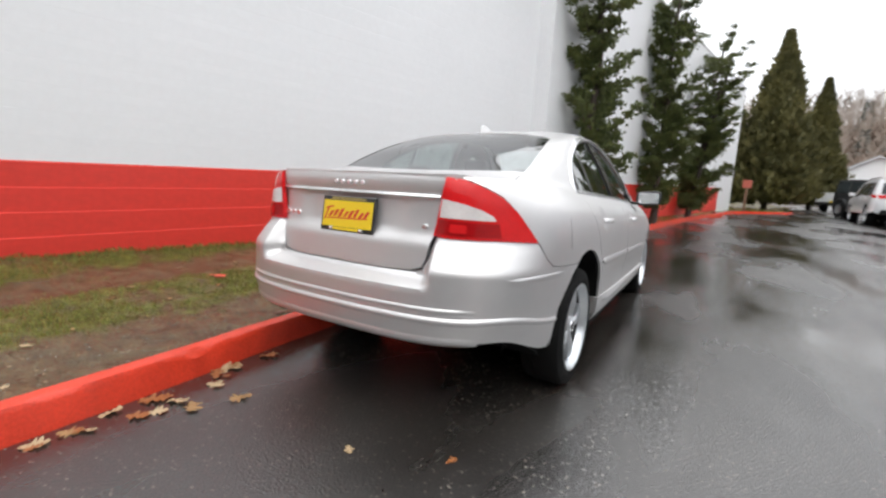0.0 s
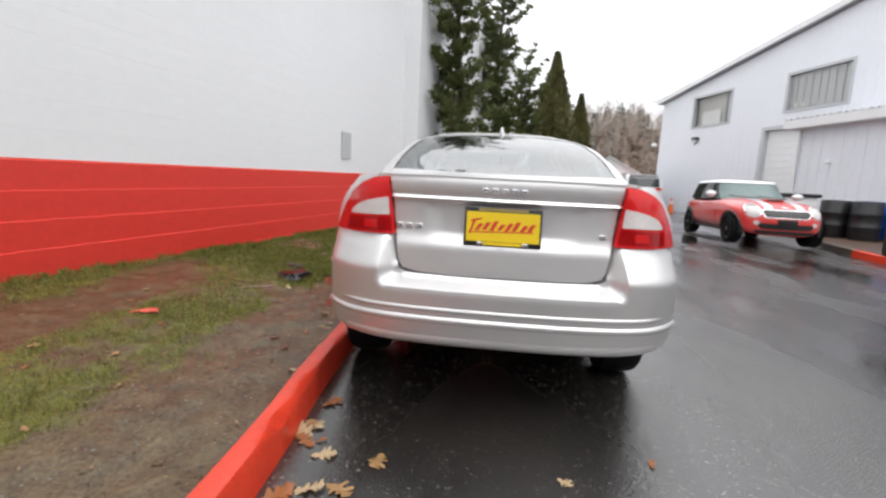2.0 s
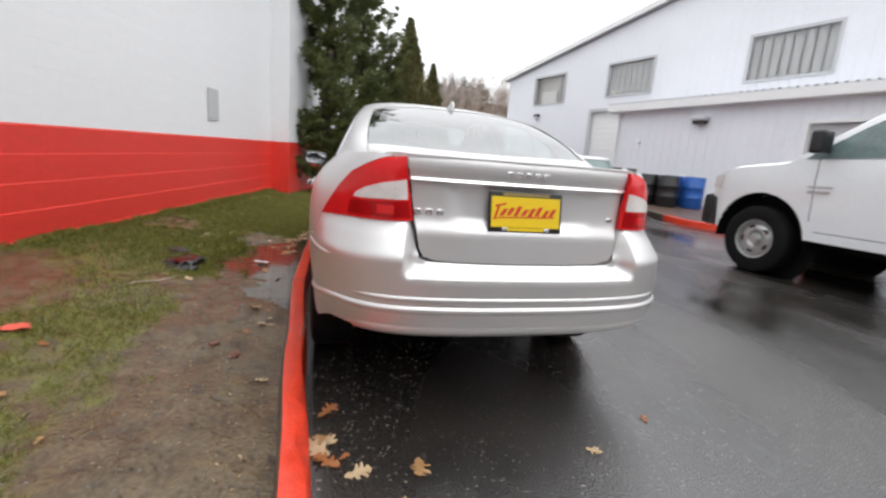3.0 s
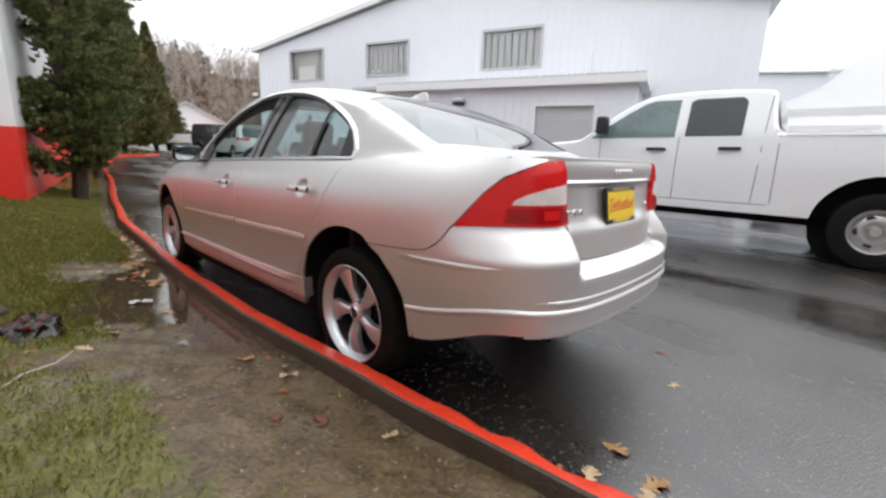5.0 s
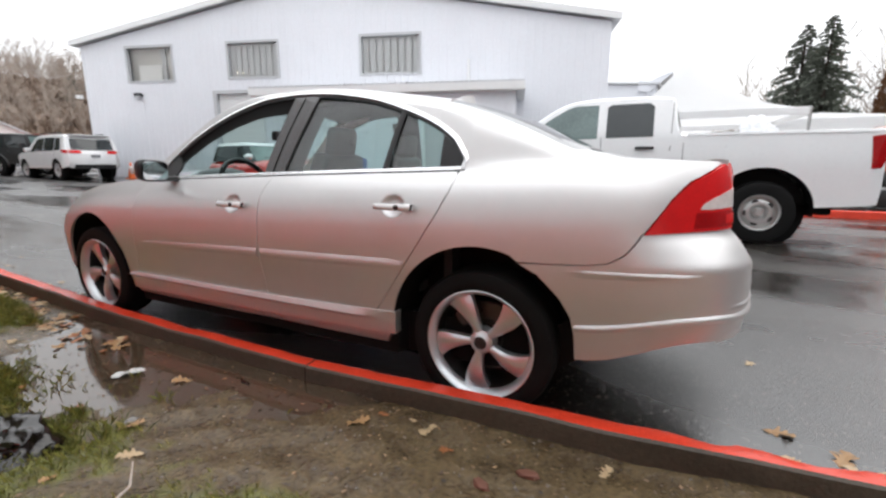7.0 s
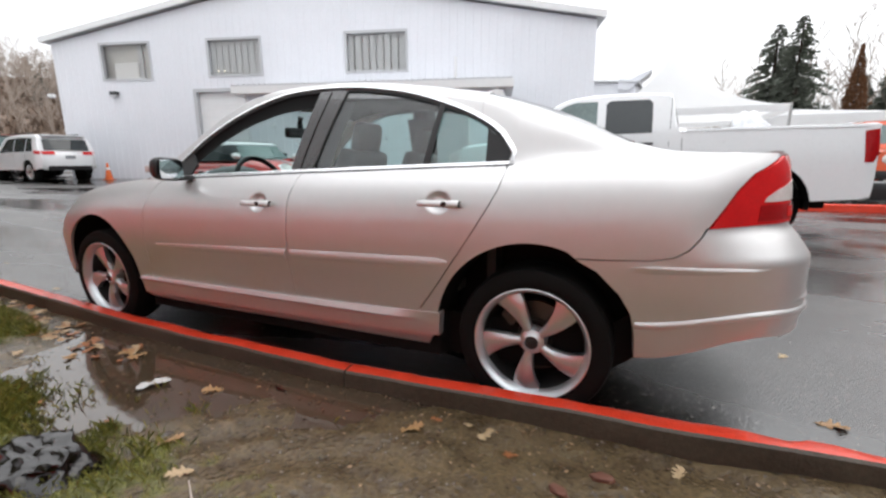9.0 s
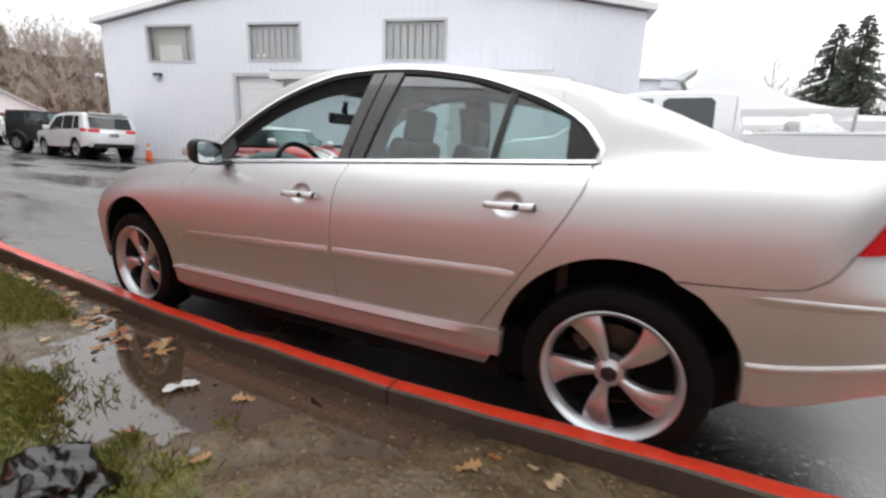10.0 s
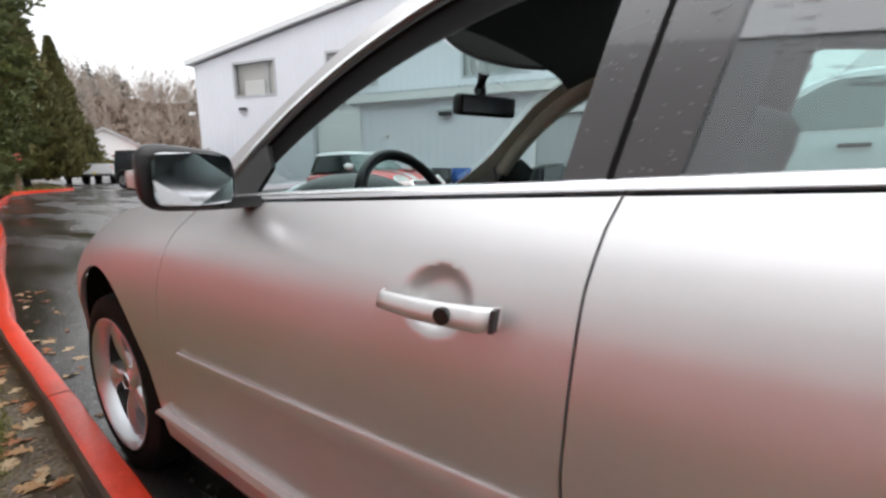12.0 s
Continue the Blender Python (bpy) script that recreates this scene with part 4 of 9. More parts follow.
def build_sedan():
    car = thing("sedan", pose(0, 0, 0), "silver four-door sedan, wet with rain, parked along the red kerb", "car")
    SEAM_B = [(1.172, 0.33), (1.19, 0.45), (1.205, 0.56), (1.212, 0.70), (1.208, 0.80), (1.204, 0.915), (1.198, 0.975), (1.19, 1.012)]
    SEAM_C = [(0.56, 0.335), (0.507, 0.40), (0.394, 0.56), (0.263, 0.756), (0.187, 0.88), (0.148, 0.96), (0.130, 1.03)]
    SEAM_A = [(2.30, 0.33), (2.305, 0.55), (2.30, 0.75), (2.27, 0.90), (2.24, 0.955)]
    gap = 0.002

    def belt(y):
        return ZTOP(y) - 0.004

    def shift(pts, dy):
        return [(y + dy, z) for y, z in pts]

    for side in (-1, 1):
        f = lambda s, z, d, side=side: body(s, z, d, side)
        fl = side < 0
        # doors
        rear = [(y, z) for y, z in shift(SEAM_C, gap)] + [(y, belt(y)) for y in np.linspace(0.14, 1.18, 24)] + shift(SEAM_B, -gap)[::-1]
        front = shift(SEAM_B, gap) + [(y, belt(y)) for y in np.linspace(1.20, 2.23, 26)] + shift(SEAM_A, 0.004)[::-1]
        for nm, pl, hy, hz in (("rear_door", rear, 0.388, 0.896), ("front_door", front, 1.389, 0.868)):
            
            def skin(s, z, d, side=side, c=s_y(hy + 0.016), hz=hz):
                q = 1 - min(1.0, ((s - c) / 0.062) ** 2 + ((z - hz - 0.002) / 0.049) ** 2)
                return body(s, z, d + 0.026 * sm(0.0, 0.9, q), side)
            door = panel(nm, sp(pl), skin, M_SILVER, car, step=0.0062 if fl else 0.03, flip=fl)
            # pull handle over a scooped cup
            y0, y1 = hy - 0.092, hy + 0.103
            hv, hf = [], []
            for i in range(15):
                t = i / 14
                y = y0 + (y1 - y0) * t
                bow = 0.030 + 0.010 * math.sin(math.pi * t)
                hh = 0.0165 * (1 - 0.25 * t)
                if t in (0.0, 1.0):
                    bow, hh = 0.012, hh * 0.8
                for a in range(10):
                    g = 2 * math.pi * a / 10
                    px, py, pz = body(s_y(y), hz + hh * math.sin(g) * (1 if abs(math.sin(g)) < 0.9 else 0.95), -bow - 0.008 * math.cos(g), side)
                    hv.append((px, py, pz))
            for i in range(14):
                for a in range(10):
                    hf.append((i * 10 + a, i * 10 + (a + 1) % 10, (i + 1) * 10 + (a + 1) % 10, (i + 1) * 10 + a))
            hf += [tuple(range(10)), tuple(range(140, 150))[::-1]]
            obj("door_handle", hv, hf, M_SILVER, door, smooth=60)
            if side < 0:
                kx, ky, kz = body(s_y(hy - 0.03), hz, -0.045, side)
                kv, kf = lathe([(-0.004, 0.0), (-0.004, 0.011), (0.004, 0.011)], 14)
                obj("key_hole", [(kx + v[0], ky + v[1] * 1.1, kz + v[2]) for v in kv], kf, M_BLACK, door)
                panel("handle_end", dense([(s_y(y0 - 0.003), hz - 0.013), (s_y(y0 + 0.003), hz - 0.013), (s_y(y0 + 0.003), hz + 0.013), (s_y(y0 - 0.003), hz + 0.013)], 0.01), lambda s, z, d, side=side: body(s, z, d - 0.032, side), M_BLACK, door, step=0.02, flip=fl)
            # crease-shaped side moulding
            ya, yb = (0.352, 1.195) if nm == "rear_door" else (1.222, 2.20)

            def mz(y):
                return 0.647 - 0.0225 * (y - 0.35)

            def mould(s, z, d, side=side):
                y = out_at(s)[1]
                t = (z - mz(y)) / 0.022
                return body(s, z, d - 0.0115 * max(0, 1 - ((t + 0.3) ** 2) / 2.2) + 0.002, side)
            if nm == "rear_door":
                mp = [(ya, mz(ya) - 0.004), (ya + 0.06, mz(ya) - 0.024), (yb, mz(yb) - 0.026), (yb, mz(yb) + 0.018), (ya + 0.06, mz(ya) + 0.018), (ya, mz(ya) + 0.008)]
            else:
                mp = [(ya, mz(ya) - 0.026), (yb - 0.3, mz(yb) - 0.020), (yb, mz(yb) - 0.004), (yb, mz(yb) + 0.004), (yb - 0.3, mz(yb) + 0.015), (ya, mz(ya) + 0.018)]
            panel("side_moulding", sp(dense(mp, 0.04)), mould, M_SILVER, door, step=0.018, rim=0.006, flip=fl)
            # inner lining
            lin = [(y, min(z, belt(y) - 0.03)) for y, z in pl]
            panel("door_lining", sp(lin), lambda s, z, d, side=side: body(s, z, 0.085, side), M_TRIM_IN, door, step=0.12, rim=0, flip=not fl)
        # rear quarter, cut by the wheel arch
        q = [(0.128, belt(0.128)), (0.145, 0.96), (0.184, 0.88), (0.260, 0.756), (0.391, 0.56), (0.504, 0.40), (0.54, 0.345), (0.55, 0.30), (0.41, 0.30)] + arc(0.006, 0.345, 0.406, -5, 110, 48) + [(-0.16, 0.704), (-0.3, 0.708), (-0.42, 0.713), (-0.49, 0.725), (-0.54, 0.756), (-0.573, 0.797), (-0.592, 0.829)]
        qs = sp(q)
        qs += [(s_y(-0.60), 0.832), (s_y(-0.645), 0.889), (s_y(-0.696), 0.953), (s_y(-0.741), 0.994), (s_x(0.758), 1.016), (s_x(0.733), 1.034), (s_x(0.703), 1.049), (s_x(0.663), 1.064), (s_x(0.623), 1.075), (s_x(0.585), 1.083)]
        qs += [(s, ZTOP(out_at(s)[1]) - 0.0005) for s in np.linspace(s_x(0.585), s_y(0.128), 30)][1:-1]
        panel("rear_quarter", qs, f, M_SILVER, car, step=0.03, flip=fl)
        # front wing
        wing = [(2.308, 0.35), (2.313, 0.55), (2.308, 0.75), (2.278, 0.90), (2.245, belt(2.245))] + [(y, ZTOP(y) - 0.001) for y in np.linspace(2.3, 3.32, 22)] + [(3.325, 0.62), (3.327, 0.31), (3.245, 0.315)] + arc(2.835, 0.345, 0.406, 0, 180, 26) + [(2.43, 0.30), (2.36, 0.30)]
        panel("front_wing", sp(wing), f, M_SILVER, car, step=0.035, flip=fl)
        # sill skirt
        sk = [(0.404, 0.304), (0.62, 0.30), (1.2, 0.292), (2.0, 0.285), (2.42, 0.28), (2.40, 0.385), (2.0, 0.392), (1.2, 0.398), (0.8, 0.405), (0.394, 0.414)]

        def skirt(s, z, d, side=side):
            up = min(1.0, max(0.0, (0.416 - z) / 0.038))
            k = sm(0.364, 0.376, z)
            w = sm(0.42, 0.66, out_at(s)[1])
            return body(s, z, d - 0.004 - 0.021 * w * up * k - 0.003 * (1 - k), side)
        panel("sill_skirt", sp(dense(sk, 0.04)), skirt, M_SILVER, car, step=0.009, rim=0.05, flip=fl)
        lower = [(0.43, 0.315), (2.44, 0.29), (2.40, 0.25), (2.2, 0.244), (1.2, 0.248), (0.60, 0.243), (0.47, 0.243)]
        panel("lower_sill", sp(dense(lower, 0.05)), lambda s, z, d, side=side: body(s, z, d + 0.006 + 0.22 * max(0.0, 0.275 - z), side), M_SILVER, car, step=0.02, rim=0.05, flip=fl)
        # wheel-arch liners
        for cy in (0.0, 2.835):
            vs, fs = [], []
            for i in range(49):
                a = radians(-5 + 188 * i / 48)
                for dd in (0.012, 0.34):
                    x = min(abs(body(s_y(cy + 0.42 * math.cos(a)), 0.5, dd)[0]), abs(body(s_y(cy), 0.6, dd)[0]))
                    vs.append((side * x, cy + 0.413 * math.cos(a), 0.345 + 0.413 * math.sin(a)))
            fs = [(2 * i, 2 * i + 2, 2 * i + 3, 2 * i + 1) for i in range(48)]
            obj("arch_liner", vs, fs, M_WELL, car)
            vs, fs = lathe([(0, 0.0), (0, 0.414)], 24)
            obj("arch_back", [(side * 0.58, cy + v[1], max(0.24, 0.345 + v[2])) for v in vs], fs, M_WELL, car)
        # flank of the greenhouse: frame around the side windows
        h = house(side)
        DLO = [(0.127, 1.06), (0.118, 1.10), (0.15, 1.156), (0.225, 1.222), (0.34, 1.285), (0.49, 1.343), (0.65, 1.392), (0.82, 1.426), (1.0, 1.449), (1.2, 1.458), (1.4, 1.449), (1.6, 1.403), (1.78, 1.330), (1.94, 1.234), (2.06, 1.138), (2.17, 1.03), (2.20, 1.0)]

        DLO_F = curve1(DLO[1:])
        # upper frame, from the window arch up to the roof rail
        ys = list(np.linspace(0.288, 2.20, 38))
        up = [(y, DLO_F(y)) for y in ys] + [(y, max(rail_z(y), DLO_F(y) + 0.004)) for y in ys[::-1]]
        panel("roof_rail", up, h, M_SILVER, car, step=0.04, flip=not fl)
        # rear pillar: from the shoulder up the flank and over to the rear screen, in one soft sweep
        pv, pf, np_ = [], [], 30
        pys = list(np.linspace(-0.70, 0.112, 34)) + list(np.linspace(0.12, 0.2866, 8))
        for y in pys:
            zr_, sec = rail_z(y), []
            if y < 0.115:
                xe = XDECK(y) - 0.004
                sec += [(xe, ZTOP(y) - 0.001), (xe * 0.6 + XBELT(y) * 0.4, ZTOP(y) + 0.0005), (XBELT(y) + 0.002, ZTOP(y) + 0.004)]
                z0 = ZTOP(y) + 0.012
            else:
                z0 = DLO_F(max(y, 0.119))
            zr_ = max(zr_, z0 + 0.001)
            sec += [(side_x(y, z), z) for z in np.linspace(z0, zr_, 12)]
            us = 0.89 + 0.06 * (-0.295 - y) / 0.305 if y < -0.295 else 0.89 - 0.045 * (y + 0.295) / 0.584
            us = min(us, 0.965)
            sec += [(roof_top(u, y, 0)[0], roof_top(u, y, 0)[2]) for u in np.linspace(0.998, us, 10)]
            lens = [0.0]
            for p, q_ in zip(sec, sec[1:]):
                lens.append(lens[-1] + math.dist(p, q_))
            pts = [(float(np.interp(t, lens, [p[0] for p in sec])), float(np.interp(t, lens, [p[1] for p in sec]))) for t in np.linspace(0, lens[-1], np_)]
            w_ = 1 - sm(0.02, 0.27, y)
            soft_ = [p for p in pts]
            for _ in range(26):
                soft_ = [soft_[0]] + [tuple(0.25 * a_ + 0.5 * b_ + 0.25 * c_ for a_, b_, c_ in zip(soft_[i - 1], soft_[i], soft_[i + 1])) for i in range(1, np_ - 1)] + [soft_[-1]]
            pv += [(side * (w_ * q_[0] + (1 - w_) * p[0]), y, w_ * q_[1] + (1 - w_) * p[1]) for p, q_ in zip(pts, soft_)]
        for i in range(len(pys) - 1):
            for k in range(np_ - 1):
                f4 = (i * np_ + k, (i + 1) * np_ + k, (i + 1) * np_ + k + 1, i * np_ + k + 1)
                pf.append(f4[::-1] if fl else f4)
        obj("rear_pillar", pv, pf, M_SILVER, car, smooth=70)
        fp = [(2.20, ZTOP(2.2) - 0.01), (2.55, ZTOP(2.55) - 0.01), (2.62, ZTOP(2.62))] + [(y, max(ZTOP(y), rail_z(y))) for y in (2.5, 2.4, 2.3, 2.2)]
        panel("front_pillar_foot", fp, h, M_SILVER, car, step=0.05, flip=not fl)
        # chrome surround
        def strip(name, path, w, lift, material, parent, label=""):
            vs, fs = [], []
            for i, (y, z) in enumerate(path):
                a, b = path[max(i - 1, 0)], path[min(i + 1, len(path) - 1)]
                ty, tz = b[0] - a[0], b[1] - a[1]
                L = math.hypot(ty, tz)
                ny, nz = -tz / L, ty / L
                for o, dd in ((-w, 0.002), (-w * 0.55, -lift), (w * 0.55, -lift * 0.8), (w, 0.002)):
                    vs.append(h(y + ny * o, z + nz * o, dd))
            for i in range(len(path) - 1):
                for k in range(3):
                    q4 = (i * 4 + k, i * 4 + k + 1, (i + 1) * 4 + k + 1, (i + 1) * 4 + k)
                    fs.append(q4 if not fl else q4[::-1])
            return obj(name, vs, fs, material, parent, label, smooth=60)
        arch_path = [(0.127, 1.055), (0.117, 1.10)] + [(y, DLO_F(y)) for y in np.linspace(0.13, 2.18, 44)]
        strip("window_chrome", arch_path, 0.0115, 0.012, M_CHROME, car)
        strip("belt_chrome", [(y, ZTOP(y) + 0.009) for y in np.linspace(0.118, 2.12, 34)], 0.010, 0.010, M_CHROME, car)
        # black rubber within the chrome, pillars, and panes
        inner = [(y, DLO_F(y) - 0.018) for y in np.linspace(0.16, 2.14, 40)]
        strip("window_rubber", inner, 0.009, 0.0, M_BLACK, car)
        if side > 0:
            strip("pillar_lining", [(y, DLO_F(y) + 0.012) for y in np.linspace(1.5, 2.16, 20)], 0.034, -0.034, M_BEIGE, car, "pale beige pillar lining")
        if side < 0:
            strip("door_frame_lining", [(y, DLO_F(y) - 0.062) for y in np.linspace(1.18, 2.10, 26)], 0.055, -0.016, M_WELL, car)
            strip("door_frame_lining", [(2.10, DLO_F(2.10) - 0.05), (2.13, 1.0)], 0.055, -0.016, M_WELL, car)
        bp = [(1.277, 1.016), (1.137, 1.02), (1.045, 1.434), (1.221, 1.434)]
        panel("middle_pillar", dense(bp, 0.05), h, M_PILLAR, car, "dark grey window pillar", step=0.05, flip=not fl)
        panel("pillar_trim", [(1.30, 1.0), (1.09, 1.0), (1.02, 1.38), (1.25, 1.38)], lambda y, z, d, side=side: house(side)(y, z, 0.075), M_TRIM_IN, car, step=0.1, rim=0)
        strip("pillar_seam", [(1.215 - 0.071 * i / 8, 1.018 + 0.408 * i / 8) for i in range(9)], 0.006, 0.003, M_WELL, car)
        strip("window_divider", [(0.514 - 0.032 * i / 6, 1.04 + 0.285 * i / 6) for i in range(7)], 0.016, 0.003, M_BLACK, car)
        tri = [(0.235, 1.058), (0.14, 1.062), (0.132, 1.10), (0.16, 1.145), (0.245, 1.205)]
        panel("quarter_fillet", dense(tri, 0.05), h, M_BLACK, car, step=0.05, flip=not fl)
        g1 = [(0.165, 1.055), (0.165, 1.15)] + [(y, DLO_F(y) - 0.012) for y in np.linspace(0.2, 1.10, 20)] + [(1.16, 1.02)]
        gp = panel("rear_side_pane", g1, lambda y, z, d, side=side: house(side)(y, z, 0.012), M_GLASS, car, "green-tinted side window", step=0.08, rim=0, flip=not fl)
        if side > 0:
            g2 = [(1.22, 1.02), (1.2, 1.40)] + [(y, DLO_F(y) - 0.012) for y in np.linspace(1.22, 2.1, 20)] + [(2.15, 1.0)]
            panel("front_side_pane", g2, lambda y, z, d, side=side: house(side)(y, z, 0.012), M_GLASS, car, "green-tinted side window", step=0.08, rim=0, flip=not fl)
        # inside of the front door's corner, black mirror sail
        sail = [(2.20, 1.0), (2.02, 0.998), (1.985, 1.06), (2.04, 1.115), (2.1, 1.085)]
        panel("mirror_sail", dense(sail, 0.05), lambda y, z, d, side=side: house(side)(y, z, d - 0.004), M_BLACK, car, step=0.05, flip=not fl)
        # door mirror: shell, black foot and glass
        mir = new("door_mirror")
        mir.parent = car
        my, mzc, mx = 1.965, 1.036, 0.918
        bm = bmesh.new()
        bmesh.ops.create_uvsphere(bm, u_segments=24, v_segments=16, radius=1)
        for v in bm.verts:
            x, y, z = v.co
            sx = math.copysign(abs(x) ** 0.42, x)
            sz = math.copysign(abs(z) ** 0.45, z)
            yy = y * (0.085 if y > 0 else 0.02)
            v.co = (side * (mx + sx * 0.106 * (1 - 0.12 * (y > 0) * y)), my + yy - 0.035 * sx, mzc + sz * 0.062 * (1 - 0.2 * max(0, y)) + 0.006 * sx)
        part("mirror_shell", bm, M_BLACK, mir, "", 60)
        gv = [(side * (mx + 0.090 * math.copysign(abs(math.cos(a)) ** 0.38, math.cos(a))), my - 0.026 - 0.035 * math.cos(a), mzc + 0.050 * math.copysign(abs(math.sin(a)) ** 0.38, math.sin(a))) for a in np.linspace(0, 2 * math.pi, 33)[:-1]]
        obj("mirror_glass", gv, [tuple(range(32))[::(1 if side > 0 else -1)]], M_MIRROR, mir)
        part("mirror_foot", box_bm(*sorted((side * 0.765, side * 0.86)), my + 0.0, my + 0.07, 0.972, 1.0, 0.01, 2), M_BLACK, mir, smooth=40)
        part("indicator_lens", box_bm(*sorted((side * 0.990, side * 1.010)), my + 0.02, my + 0.06, 1.02, 1.055, 0.008, 2), M_CLEAR_LENS, mir, "small indicator lens", 40)
        # headlight
        hl = [(3.33, 0.66), (3.33, 0.785), (3.52, 0.74), (3.62, 0.66)]
        panel("headlight", sp(dense(hl, 0.04)), f, M_CLEAR_LENS, car, step=0.05, flip=fl)
        # tail lamp: red shell, clear window, deep red lower window
        lamp = [(s_x(0.472), 0.845), (s_x(0.56), 0.842), (s_x(0.66), 0.840), (s_y(-0.80), 0.838), (s_y(-0.70), 0.834), (s_y(-0.606), 0.829), (s_y(-0.65), 0.886), (s_y(-0.70), 0.949), (s_y(-0.745), 0.990), (s_x(0.755), 1.012), (s_x(0.73), 1.030), (s_x(0.70), 1.045), (s_x(0.66), 1.060), (s_x(0.62), 1.072), (s_x(0.58), 1.079), (s_x(0.516), 1.0825)]
        tl = panel("tail_lamp", dense(lamp, 0.03), lambda s, z, d, side=side: body(s, z, d - 0.007, side), M_RED_LENS, car, "red tail lamp with a clear window", step=0.025, rim=0.02, flip=fl)
        cl = [(s_x(0.498), 0.922), (s_x(0.62), 0.920), (s_x(0.70), 0.917), (s_x(0.735), 0.917), (s_x(0.728), 0.934), (s_x(0.69), 0.957), (s_x(0.61), 0.980), (s_x(0.507), 0.996)]
        panel("reverse_lens", dense(cl, 0.02), lambda s, z, d, side=side: body(s, z, d - 0.0095, side), M_CLEAR_LENS, tl, "clear reversing lens", step=0.02, rim=0.004, flip=fl)
        dl = [(s_x(0.482), 0.856), (s_x(0.75), 0.85), (s_x(0.745), 0.905), (s_x(0.66), 0.908), (s_x(0.495), 0.915)]
        panel("brake_lens", dense(dl, 0.02), lambda s, z, d, side=side: body(s, z, d - 0.0095, side), M_DEEP_RED, tl, "deep red brake lens", step=0.02, rim=0.004, flip=fl)
        fl2 = [(s_x(0.55), 0.865), (s_x(0.625), 0.863), (s_x(0.625), 0.898), (s_x(0.55), 0.90)]
        panel("fog_lens", dense(fl2, 0.02), lambda s, z, d, side=side: body(s, z, d - 0.0115, side), M_RED_LENS, tl, step=0.02, rim=0.003, flip=fl)
        sedan_wheel(car, 0.79, 0.0, side)
        sedan_wheel(car, 0.79, 2.835, side)
    # beads and runs of rain on the kerb side's pillar and pane
    rng, bv, bf = random.Random(41), [], []
    for i in range(330):
        if i < 110:
            z = rng.uniform(1.04, 1.40)
            y = 1.275 - 0.12 * (z - 1.02) - rng.random() * 0.15
            ry_, rz_, tilt = rng.uniform(0.0012, 0.003), rng.uniform(0.001, 0.002), rng.uniform(-0.4, 0.6)
            if rng.random() < 0.3:
                ry_ *= 2.6
        else:
            y = rng.uniform(0.55, 1.06)
            z = rng.uniform(1.12, DLO_F(y) - 0.05)
            ry_, rz_, tilt = rng.uniform(0.004, 0.014), rng.uniform(0.0005, 0.0009), rng.uniform(0.1, 0.35)
        base = 0.0 if i < 110 else 0.012
        n = len(bv)
        for a in range(6):
            g = a * math.pi / 3
            dy, dz = ry_ * math.cos(g), rz_ * math.sin(g)
            bv.append(house(-1)(y + dy * math.cos(tilt) - dz * math.sin(tilt), z + dy * math.sin(tilt) + dz * math.cos(tilt), base - 0.0003))
        bv.append(house(-1)(y, z, base - 0.0003 - rz_ * 0.8))
        bf += [(n + a, n + (a + 1) % 6, n + 6) for a in range(6)]
    tagged(obj("rain_film", bv, bf, mat("rain_film", (0.12, 0.125, 0.13), 0.05, spec=1.0), car, "beads and runs of rain", 60), kind="stuff")
    # rear bumper: one wrap-round shell, both halves in one mesh
    def zbot(s):
        y = out_at(s)[1]
        return 0.425 + 0.012 * sm(0.35, 0.95, s) - 0.112 * sm(s_x(0.72), s_y(-0.40), s)
    ss = list(np.linspace(0, s_y(-0.395), 40))
    bump_poly = [(s, zbot(s)) for s in ss] + [(s_y(-0.388), 0.42), (s_y(-0.37), 0.50), (s_y(-0.325), 0.575), (s_y(-0.24), 0.66), (s_y(-0.165), 0.698), (s_y(-0.3), 0.704), (s_y(-0.42), 0.709), (s_y(-0.492), 0.721), (s_y(-0.544), 0.752), (s_y(-0.578), 0.794), (s_y(-0.60), 0.827), (s_y(-0.70), 0.832), (s_y(-0.80), 0.836), (s_x(0.66), 0.838), (s_x(0.48), 0.841), (s_x(0.462), 0.80), (s_x(0.452), 0.745), (s_x(0.435), 0.705), (s_x(0.40), 0.692), (s_x(0.2), 0.688), (0.0, 0.687)]

    def bsurf(side):
        def f(s, z, d):
            x, y, nx, ny = out_at(s)
            wl_ = 1 - sm(s_x(0.445), s_x(0.50), s)
            return body(s, z, d + wl_ * 0.080 * sm(0.636, 0.690, z), side)
        return f
    vs, fs = [], []
    for side in (-1, 1):
        v2, f2 = patch(dense(bump_poly, 0.02), bsurf(side), 0.0135, 0.05, side < 0)
        n = len(vs)
        vs += v2
        fs += [tuple(i + n for i in f) for f in f2]
    bumper = obj("rear_bumper", vs, fs, M_SILVER, car, "silver bumper wrapped round the tail", 38)
    # twin raised mouldings and the lower lip
    def zr(s):
        return 0.520 + 0.010 * sm(0.5, 1.0, s) - 0.074 * sm(s_x(0.70), s_y(-0.38), s)
